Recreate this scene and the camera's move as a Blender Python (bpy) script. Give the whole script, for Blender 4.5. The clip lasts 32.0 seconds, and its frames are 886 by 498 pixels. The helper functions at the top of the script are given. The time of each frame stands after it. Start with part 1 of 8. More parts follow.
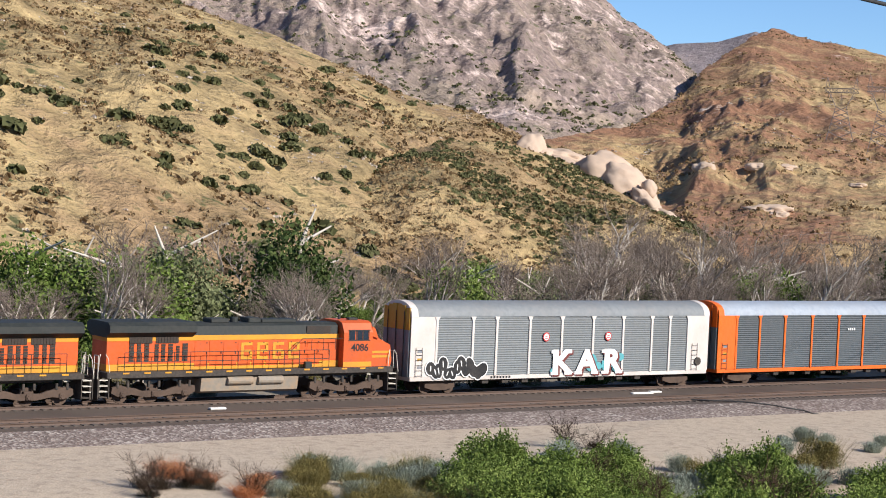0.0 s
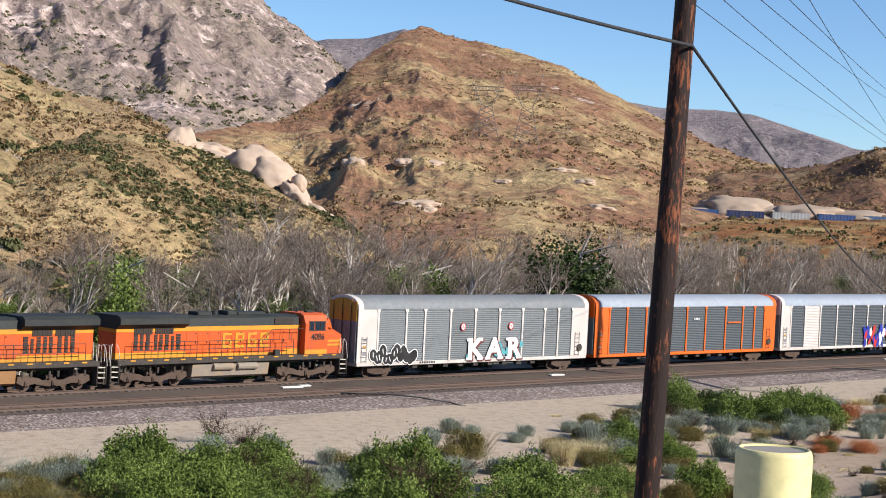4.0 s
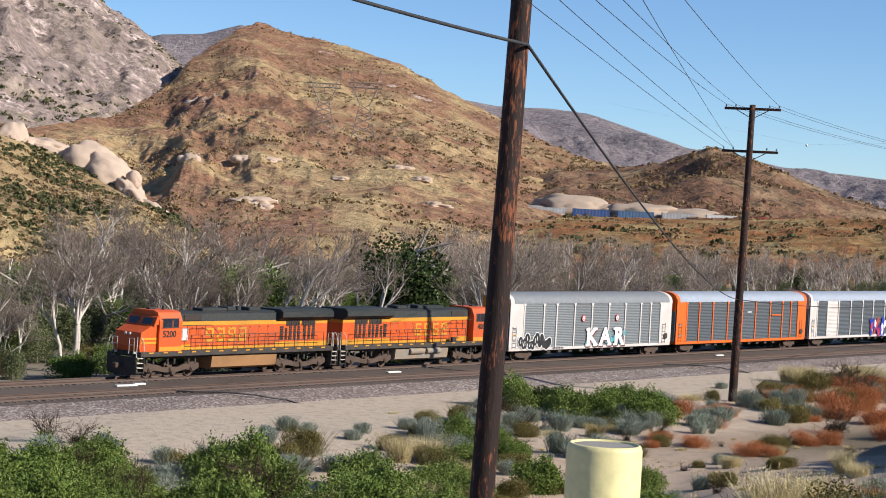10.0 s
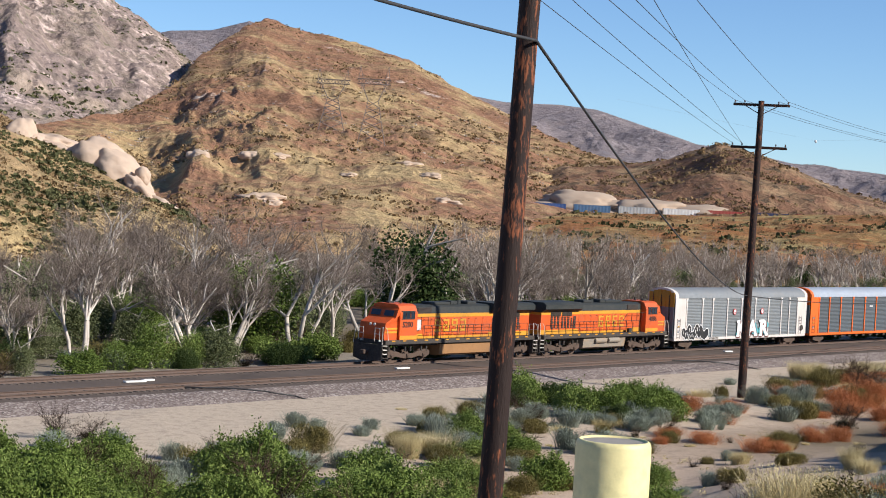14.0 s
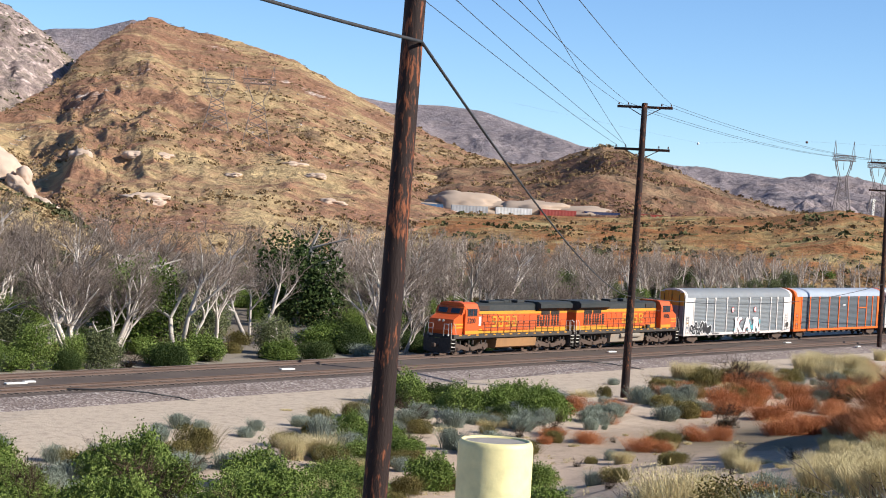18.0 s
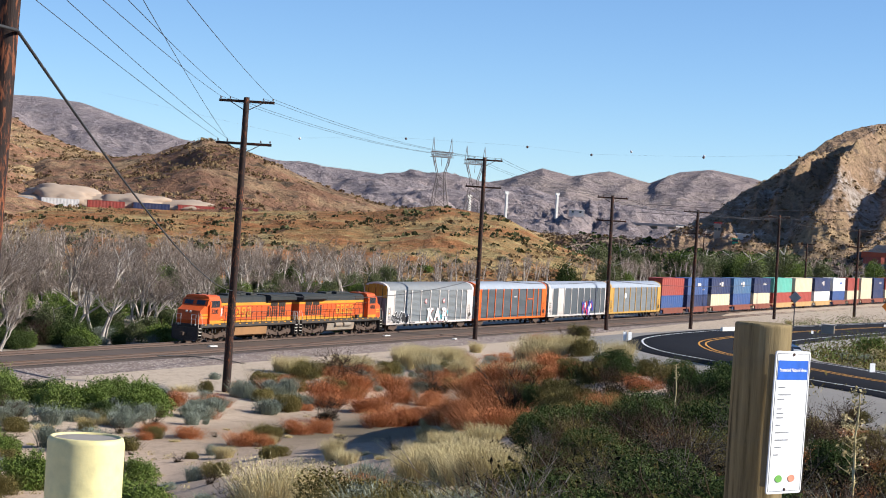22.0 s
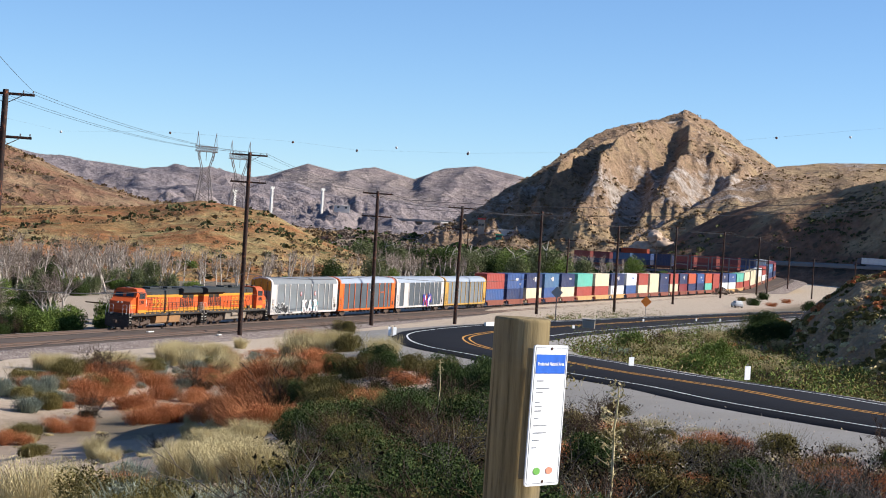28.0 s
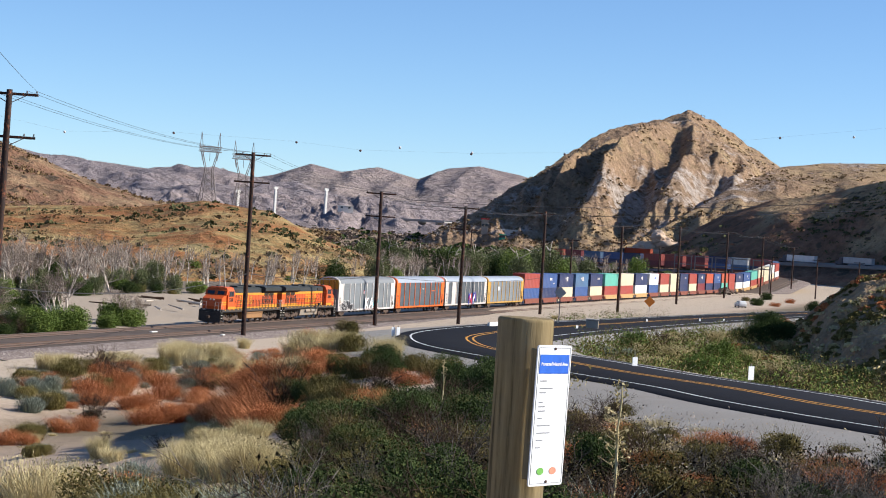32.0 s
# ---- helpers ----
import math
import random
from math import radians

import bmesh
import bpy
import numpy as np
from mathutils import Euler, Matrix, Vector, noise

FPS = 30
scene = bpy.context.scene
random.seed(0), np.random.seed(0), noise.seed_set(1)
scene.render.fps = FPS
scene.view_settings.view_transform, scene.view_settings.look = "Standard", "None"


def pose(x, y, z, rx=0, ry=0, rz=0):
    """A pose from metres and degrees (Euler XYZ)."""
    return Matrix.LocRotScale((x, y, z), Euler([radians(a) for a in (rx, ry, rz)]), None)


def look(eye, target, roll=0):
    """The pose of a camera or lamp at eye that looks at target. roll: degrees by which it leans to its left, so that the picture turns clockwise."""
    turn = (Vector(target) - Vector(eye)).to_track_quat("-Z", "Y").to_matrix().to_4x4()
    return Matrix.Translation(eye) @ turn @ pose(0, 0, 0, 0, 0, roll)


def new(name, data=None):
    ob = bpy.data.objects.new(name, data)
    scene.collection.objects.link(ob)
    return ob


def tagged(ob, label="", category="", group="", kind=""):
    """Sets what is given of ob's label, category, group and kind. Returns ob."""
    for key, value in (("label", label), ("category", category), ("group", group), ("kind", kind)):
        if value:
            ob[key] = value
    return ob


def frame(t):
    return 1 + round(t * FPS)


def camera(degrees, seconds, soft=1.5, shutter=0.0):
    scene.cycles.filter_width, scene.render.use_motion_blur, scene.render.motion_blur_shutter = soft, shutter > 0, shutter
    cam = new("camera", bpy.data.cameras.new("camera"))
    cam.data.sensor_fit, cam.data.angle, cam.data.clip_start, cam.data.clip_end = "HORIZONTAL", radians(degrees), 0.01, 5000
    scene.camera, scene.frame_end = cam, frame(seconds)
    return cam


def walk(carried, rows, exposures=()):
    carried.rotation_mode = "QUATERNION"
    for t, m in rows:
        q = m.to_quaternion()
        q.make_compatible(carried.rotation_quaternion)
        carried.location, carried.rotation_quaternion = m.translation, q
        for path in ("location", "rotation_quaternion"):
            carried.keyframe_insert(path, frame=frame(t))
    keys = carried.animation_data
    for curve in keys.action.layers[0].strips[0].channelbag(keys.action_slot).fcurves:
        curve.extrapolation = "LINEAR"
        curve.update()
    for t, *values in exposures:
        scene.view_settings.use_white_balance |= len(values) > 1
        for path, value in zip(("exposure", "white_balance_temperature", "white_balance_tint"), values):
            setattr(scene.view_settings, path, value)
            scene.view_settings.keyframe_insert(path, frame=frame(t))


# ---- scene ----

# The tripod head stands at the origin; the lens sits a hand's width in front of its axis.
EYE_Z = 13.06
LENS_AHEAD = 0.09
# seconds, tilt, lean, heading (degrees)
PAN = (
    (0.0, 88.105, -2.547, 0.001),
    (0.5, 88.153, -2.599, -1.449),
    (1.0, 88.196, -2.642, -2.763),
    (1.5, 88.287, -2.758, -4.878),
    (2.0, 88.282, -2.750, -5.144),
    (2.5, 88.306, -2.839, -6.280),
    (3.0, 88.396, -2.891, -8.899),
    (3.5, 88.414, -2.892, -9.422),
    (4.0, 88.436, -2.941, -10.401),
    (4.5, 88.466, -2.993, -11.428),
    (6.5, 88.560, -3.096, -14.199),
    (7.0, 88.593, -3.109, -14.908),
    (7.5, 88.603, -3.100, -15.012),
    (8.0, 88.606, -3.107, -14.988),
    (8.5, 88.599, -3.126, -14.978),
    (9.0, 88.599, -3.140, -15.009),
    (9.5, 88.604, -3.145, -15.100),
    (10.0, 88.613, -3.151, -15.257),
    (10.5, 88.602, -3.145, -15.276),
    (11.0, 88.587, -3.146, -15.263),
    (11.5, 88.586, -3.131, -15.245),
    (12.0, 88.573, -3.130, -15.178),
    (12.5, 88.540, -3.141, -15.074),
    (13.0, 88.512, -3.144, -15.041),
    (13.5, 88.493, -3.162, -15.017),
    (14.0, 88.484, -3.139, -14.999),
    (14.5, 88.483, -3.130, -14.986),
    (16.5, 88.502, -3.107, -15.010),
    (17.0, 88.551, -3.160, -15.498),
    (17.5, 88.625, -3.214, -16.852),
    (18.0, 88.697, -3.306, -18.418),
    (18.5, 88.777, -3.360, -20.036),
    (19.0, 88.843, -3.411, -21.647),
    (19.5, 88.919, -3.443, -23.379),
    (20.0, 89.003, -3.492, -25.159),
    (20.5, 89.083, -3.540, -26.821),
    (21.0, 89.149, -3.584, -28.290),
    (21.5, 89.202, -3.611, -29.315),
    (22.0, 89.242, -3.617, -30.257),
    (22.5, 89.290, -3.642, -31.247),
    (23.0, 89.348, -3.670, -32.456),
    (23.5, 89.416, -3.693, -33.763),
    (24.0, 89.502, -3.737, -35.424),
    (24.5, 89.560, -3.758, -36.489),
    (25.0, 89.577, -3.786, -36.790),
    (25.5, 89.598, -3.779, -37.428),
    (27.5, 89.561, -3.780, -37.267),
    (28.0, 89.558, -3.778, -37.251),
    (28.5, 89.558, -3.777, -37.249),
    (29.0, 89.556, -3.777, -37.223),
    (29.5, 89.556, -3.777, -37.223),
    (30.0, 89.555, -3.779, -37.200),
    (30.5, 89.553, -3.779, -37.175),
    (31.0, 89.554, -3.778, -37.151),
    (31.5, 89.554, -3.778, -37.149),
    (32.0, 89.553, -3.777, -37.146),
)
cam = camera(25.95, 32.0, 1.0)


def lens_at(tilt, lean, heading):
    h = radians(heading)
    return pose(-LENS_AHEAD * math.sin(h), LENS_AHEAD * math.cos(h), EYE_Z, tilt, lean, heading)


walk(cam, [(t, lens_at(a, b, c)) for t, a, b, c in PAN],
     ((0, 0.44), (4, 0.42), (9, 0.38), (14.5, 0.42), (16.5, 0.64), (19, 0.62), (22, 0.57), (32, 0.58)))

# ---- light ----
SUN_AZ, SUN_EL = 127.0, 30.0          # clockwise from +y, above the horizon
world = bpy.data.worlds.new("sky")
scene.world = world
world.use_nodes = True
wn = world.node_tree
sky = wn.nodes.new("ShaderNodeTexSky")
sky.sky_type, sky.sun_disc = "NISHITA", False
sky.sun_elevation, sky.sun_rotation = radians(SUN_EL), radians(SUN_AZ)
sky.altitude, sky.air_density, sky.dust_density, sky.ozone_density = 1000, 0.8, 0.0, 4.0
tint = wn.nodes.new("ShaderNodeMix")
tint.data_type, tint.blend_type = "RGBA", "MULTIPLY"
tint.inputs[0].default_value, tint.inputs[7].default_value = 1.0, (0.90, 1.0, 1.10, 1)
wn.links.new(sky.outputs[0], tint.inputs[6])
wn.links.new(tint.outputs[2], wn.nodes["Background"].inputs[0])
wn.nodes["Background"].inputs[1].default_value = 0.094
sun_data = bpy.data.lights.new("sun", "SUN")
sun_data.energy, sun_data.angle, sun_data.color = 5.0, radians(0.53), (1.0, 0.95, 0.87)
sun = new("sun", sun_data)
sun.matrix_world = look((math.sin(radians(SUN_AZ)) * 60, math.cos(radians(SUN_AZ)) * 60, 60 * math.tan(radians(SUN_EL)) + 20), (0, 0, 20))

# ---- plan: the railway runs along E, N points away from the camera's bank ----
E = Vector((0.8155, 0.5788, 0.0))
N = Vector((-0.5788, 0.8155, 0.0))
TRACK_V = 99.0                        # distance of the train's track from the tripod
BEND_S, BEND_R, BEND_BY = 735.0, 80.0, 50.0   # where the far curve begins, its radius, its turn


def uv(u, v, z=0.0):
    """A place u metres along the railway and v metres beyond the train's track."""
    return E * u + N * (TRACK_V + v) + Vector((0, 0, z))


def at(az, d, z=0.0):
    """A place by bearing (degrees clockwise from +y) and distance from the tripod."""
    return Vector((d * math.sin(radians(az)), d * math.cos(radians(az)), z))


def sighted(az, el, d):
    """The same, with its height from an angle above the eye's level."""
    return at(az, d, EYE_Z + d * math.tan(radians(el)))


def smooth(a, b, x):
    k = min(1.0, max(0.0, (x - a) / (b - a)))
    return k * k * (3 - 2 * k)


def along(table, x):
    """Linear interpolation in rows (x, values...)."""
    if x <= table[0][0]:
        return table[0][1:]
    for a, b in zip(table, table[1:]):
        if x <= b[0]:
            k = (x - a[0]) / (b[0] - a[0])
            return tuple(p + (q - p) * k for p, q in zip(a[1:], b[1:]))
    return table[-1][1:]


def rail_pose(s, v=0.0):
    """Pose on the railway at s metres along it, heading away, and its turn to the left (degrees)."""
    z = 5.0 * smooth(640, 780, s) * (1 - 0.3 * smooth(800, 900, s))
    if s <= BEND_S:
        return uv(s, v, z), 35.365
    phi = (s - BEND_S) / BEND_R
    lim = min(phi, radians(BEND_BY))
    p = uv(BEND_S + (BEND_R - v) * math.sin(lim), BEND_R - (BEND_R - v) * math.cos(lim), z)
    if phi > lim:
        run = (phi - lim) * BEND_R
        p += (E * math.cos(lim) + N * math.sin(lim)) * run
    return p, 35.365 + math.degrees(lim)


ROAD = ((-6, -110, 12.5), (22, -30, 10.9), (36, 8, 9.5), (46.8, 38.6, 8.4), (53.3, 51.4, 7.9), (58.0, 63, 7.5), (61.5, 72, 7.3), (65.0, 80.5, 7.05), (69.0, 87.5, 6.9), (74.5, 94.5, 6.8), (84.5, 103.2, 6.65),
        (97.5, 113.5, 6.4), (129.4, 139, 5.6), (171, 170, 4.8), (229.7, 210, 4.0), (290, 248, 3.2), (360, 285, 2.2), (460, 335, 1.2))


def road_near(x, y):
    """Distance to the road's centre line and its height there."""
    best, height = 1e9, 0.0
    for a, b in zip(ROAD, ROAD[1:]):
        dx, dy = b[0] - a[0], b[1] - a[1]
        k = min(1.0, max(0.0, ((x - a[0]) * dx + (y - a[1]) * dy) / (dx * dx + dy * dy)))
        d = math.hypot(x - a[0] - k * dx, y - a[1] - k * dy)
        if d < best:
            best, height = d, a[2] + (b[2] - a[2]) * k
    return best, height


def ground_z(x, y):
    """Height of the ground sheet."""
    d = math.hypot(x, y)
    az = math.degrees(math.atan2(x, y))
    u = x * E.x + y * E.y
    v = x * N.x + y * N.y - TRACK_V
    floor = -1.0 + max(0.0, d - 700) * 0.014
    # the bank on which the tripod stands falls to the valley floor ...
    if y < -3 or d < 3:
        bank = 11.4
    else:
        # a long gentle spur runs down towards the sand farther right
        spur = smooth(15, 26, az)
        face = max(0.25, (x * N.x + y * N.y) / max(d, 0.1))
        bank = 11.4 * (1 - smooth(2, 72 + spur * max(0.0, min(190, 62 / face) - 72), d) ** 0.8)
    # ... and runs on to the right as a terrace that carries the road
    terrace = along(((-200, 9.0), (0, 9.0), (60, 7.6), (100, 6.2), (200, 4.8), (300, 3.2), (500, 1.0), (800, 0.0)), u)[0]
    shelf = max(along(((0, 11.4), (6, 11.25), (12, 10.7), (20, 9.85), (30, 9.1), (45, 8.3), (60, 7.6)), d)[0], terrace) if d < 60 else terrace
    shelf *= 1 - smooth(-62, -17, v)
    w = smooth(32.5, 42, az) if az > 0 else 0.0
    if y < 0:
        w = 1.0
    z = floor + max(0.0, (bank * (1 - w) + (shelf + 0.6) * w))
    if v > 6 and d < 700:
        z += 0.5 * noise.noise(Vector((x, y, 0)) / 17.0) * smooth(6, 20, v)
    elif v < -24:
        z += (0.35 * noise.noise(Vector((x, y, 3)) / 7.0) + 0.12 * noise.noise(Vector((x, y, 5)) / 1.7)) * smooth(-24, -34, v) * smooth(2, 9, d)
    if v < -20 and d < 480:
        r, h = road_near(x, y)
        k = 1 - smooth(8.5, 17.0, r)
        z = z * (1 - k) + (h - 0.55) * k
        # a steep unseen hump added sunward, between tripod and road, to shade the bank
        z += 6.3 * smooth(60, 68, az) * (1 - smooth(100, 120, az)) * smooth(9, 17, d) * (1 - smooth(24, 33, d)) * smooth(6, 11, r)
    # the made ground along the tracks lies a little higher
    if -34 < v < 6 and d < 700:
        z += 0.36 * smooth(-34, -22, v) * (1 - smooth(0, 6, v))
    return z

# ---- materials ----
def node_mat(name, build, rough=0.85, metal=0.0, spec=0.3):
    m = bpy.data.materials.new(name)
    m.use_nodes = True
    t = m.node_tree
    b = t.nodes["Principled BSDF"]
    b.inputs["Roughness"].default_value = rough
    b.inputs["Metallic"].default_value = metal
    b.inputs["Specular IOR Level"].default_value = spec
    build(t, b)
    return m


def nd(t, kind, **inputs):
    n = t.nodes.new("ShaderNode" + kind)
    for k, v in inputs.items():
        n.inputs[k.replace("_", " ")].default_value = v
    return n


def coords(t, space="Object"):
    if space == "World":
        return t.nodes.new("ShaderNodeNewGeometry").outputs["Position"]
    return t.nodes.new("ShaderNodeTexCoord").outputs[space]


def noise_at(t, where, scale, detail=4.0, rough=0.55):
    n = nd(t, "TexNoise", Scale=scale, Detail=detail, Roughness=rough)
    t.links.new(where, n.inputs["Vector"])
    return n.outputs["Fac"]


def ramp(t, fac, stops, mode="LINEAR"):
    r = t.nodes.new("ShaderNodeValToRGB")
    r.color_ramp.interpolation = mode
    els = r.color_ramp.elements
    while len(els) < len(stops):
        els.new(0.5)
    for el, (pos, col) in zip(els, stops):
        el.position, el.color = pos, (col if len(col) == 4 else (*col, 1))
    t.links.new(fac, r.inputs[0])
    return r.outputs[0]


def mixed(t, fac, a, b, mode="MIX"):
    m = t.nodes.new("ShaderNodeMix")
    m.data_type, m.blend_type = "RGBA", mode
    for sock, v in ((m.inputs[0], fac), (m.inputs[6], a), (m.inputs[7], b)):
        if hasattr(v, "links"):
            t.links.new(v, sock)
        elif isinstance(v, (int, float)):
            sock.default_value = v
        else:
            sock.default_value = (*v, 1)
    return m.outputs[2]


def maths(t, op, a, b=0.0, clamp=False):
    m = t.nodes.new("ShaderNodeMath")
    m.operation, m.use_clamp = op, clamp
    for sock, v in ((m.inputs[0], a), (m.inputs[1], b)):
        if hasattr(v, "links"):
            t.links.new(v, sock)
        else:
            sock.default_value = v
    return m.outputs[0]


def bumped(t, b, height, strength=0.4, dist=0.02):
    n = nd(t, "Bump", Strength=strength, Distance=dist)
    t.links.new(height, n.inputs["Height"])
    t.links.new(n.outputs[0], b.inputs["Normal"])


def worn(name, col, rough=0.6, metal=0.0, dirt=(0.1, 0.085, 0.07), amount=0.35, fine=14.0, coarse=0.9, bump=0.15, spec=0.4, per_object=0.0):
    """Painted or plain surface with grain at two scales and dirt in patches."""
    def build(t, b):
        c = coords(t)
        n1 = noise_at(t, c, coarse, 5.0)
        n2 = noise_at(t, c, fine, 4.0)
        both = maths(t, "MULTIPLY", n1, n2)
        k = maths(t, "MULTIPLY", ramp(t, both, ((0.18, (0, 0, 0)), (0.42, (1, 1, 1)))), amount)
        base = mixed(t, k, col, dirt)
        shade = ramp(t, n2, ((0.3, (0.82, 0.82, 0.82)), (0.7, (1.08, 1.08, 1.08))))
        out = mixed(t, 1.0, base, shade, "MULTIPLY")
        if per_object:
            rnd = t.nodes.new("ShaderNodeObjectInfo").outputs["Random"]
            lo = 1 - per_object
            out = mixed(t, 1.0, out, ramp(t, rnd, ((0.0, (lo, lo, lo)), (1.0, (1 + per_object * 0.6,) * 3))), "MULTIPLY")
        t.links.new(out, b.inputs["Base Color"])
        t.links.new(maths(t, "ADD", maths(t, "MULTIPLY", k, 0.4), rough, True), b.inputs["Roughness"])
        bumped(t, b, n2, bump, 0.01)
    return node_mat(name, build, rough, metal, spec)


def leafy(name, cols, rough=0.7, spread=1.0):
    """Leaves or twigs, varied leaf by leaf and from plant to plant."""
    def build(t, b):
        isl = t.nodes.new("ShaderNodeNewGeometry").outputs["Random Per Island"]
        rnd = t.nodes.new("ShaderNodeObjectInfo").outputs["Random"]
        f = maths(t, "ADD", maths(t, "MULTIPLY", isl, 0.65), maths(t, "MULTIPLY", rnd, 0.35))
        stops = [(i / max(1, len(cols) - 1), c) for i, c in enumerate(cols)]
        t.links.new(ramp(t, f, stops), b.inputs["Base Color"])
    return node_mat(name, build, rough + 0.2, 0.0, 0.04)


def hillside(name, grass, soil, scrub, rock, scale=1.0, scrub_at=0.56, rock_at=0.62, soil_at=0.42, streak=False, layers=False):
    """Dry slopes: grass and soil in broad patches, scrub in dots, rock where it is steep or broken."""
    def build(t, b):
        c = coords(t, "World")
        flat = c
        if layers:
            # bands of plants that follow the height of the terrace
            m = nd(t, "Mapping", Scale=(0.35, 0.35, 5.0))
            t.links.new(c, m.inputs["Vector"])
            flat = m.outputs[0]
        big = noise_at(t, flat, 0.006 * scale, 6.0, 0.6)
        mid = noise_at(t, c, 0.035 * scale, 6.0, 0.65)
        fine = noise_at(t, c, 0.22 * scale, 5.0, 0.7)
        dots = noise_at(t, c, 0.11 * scale, 2.0, 0.5)
        base = mixed(t, ramp(t, maths(t, "ADD", maths(t, "MULTIPLY", big, 0.5), maths(t, "ADD", maths(t, "MULTIPLY", mid, 0.38), maths(t, "MULTIPLY", fine, 0.12))), ((soil_at, (0, 0, 0)), (soil_at + 0.07, (1, 1, 1)))), grass, soil)
        # brush cover in streaks and blotches
        brush = maths(t, "ADD", maths(t, "MULTIPLY", noise_at(t, c, 0.016 * scale, 4.0, 0.6), 0.5), maths(t, "MULTIPLY", noise_at(t, c, 0.075 * scale, 5.0, 0.7), 0.5))
        base = mixed(t, ramp(t, brush, ((0.5, (0, 0, 0)), (0.57, (0.6, 0.6, 0.6)))), base, [0.5 * (p + q) for p, q in zip(scrub, soil)])
        base = mixed(t, ramp(t, maths(t, "ADD", maths(t, "MULTIPLY", dots, 0.6), maths(t, "MULTIPLY", fine, 0.4)), ((scrub_at, (0, 0, 0)), (scrub_at + 0.05, (1, 1, 1)))), base, scrub)
        rk = maths(t, "ADD", maths(t, "MULTIPLY", noise_at(t, c, 0.012 * scale, 3.0), 0.4), maths(t, "ADD", maths(t, "MULTIPLY", mid, 0.35), maths(t, "MULTIPLY", fine, 0.25)))
        if streak:
            # pale slabs broken into upright cracks
            m = nd(t, "Mapping", Scale=(1.0, 1.0, 0.28))
            t.links.new(c, m.inputs["Vector"])
            crack = noise_at(t, m.outputs[0], 0.07 * scale, 6.0, 0.75)
            rk = maths(t, "ADD", maths(t, "MULTIPLY", rk, 0.55), maths(t, "MULTIPLY", crack, 0.45))
        base = mixed(t, ramp(t, rk, ((rock_at, (0, 0, 0)), (rock_at + 0.06, (1, 1, 1)))), base, rock)
        out = mixed(t, 1.0, base, ramp(t, fine, ((0.28, (0.5, 0.5, 0.5)), (0.72, (1.42, 1.42, 1.42)))), "MULTIPLY")
        t.links.new(out, b.inputs["Base Color"])
        bumped(t, b, maths(t, "ADD", fine, mid), 1.0, 3.4 / scale)
    return node_mat(name, build, 0.95, 0.0, 0.1)


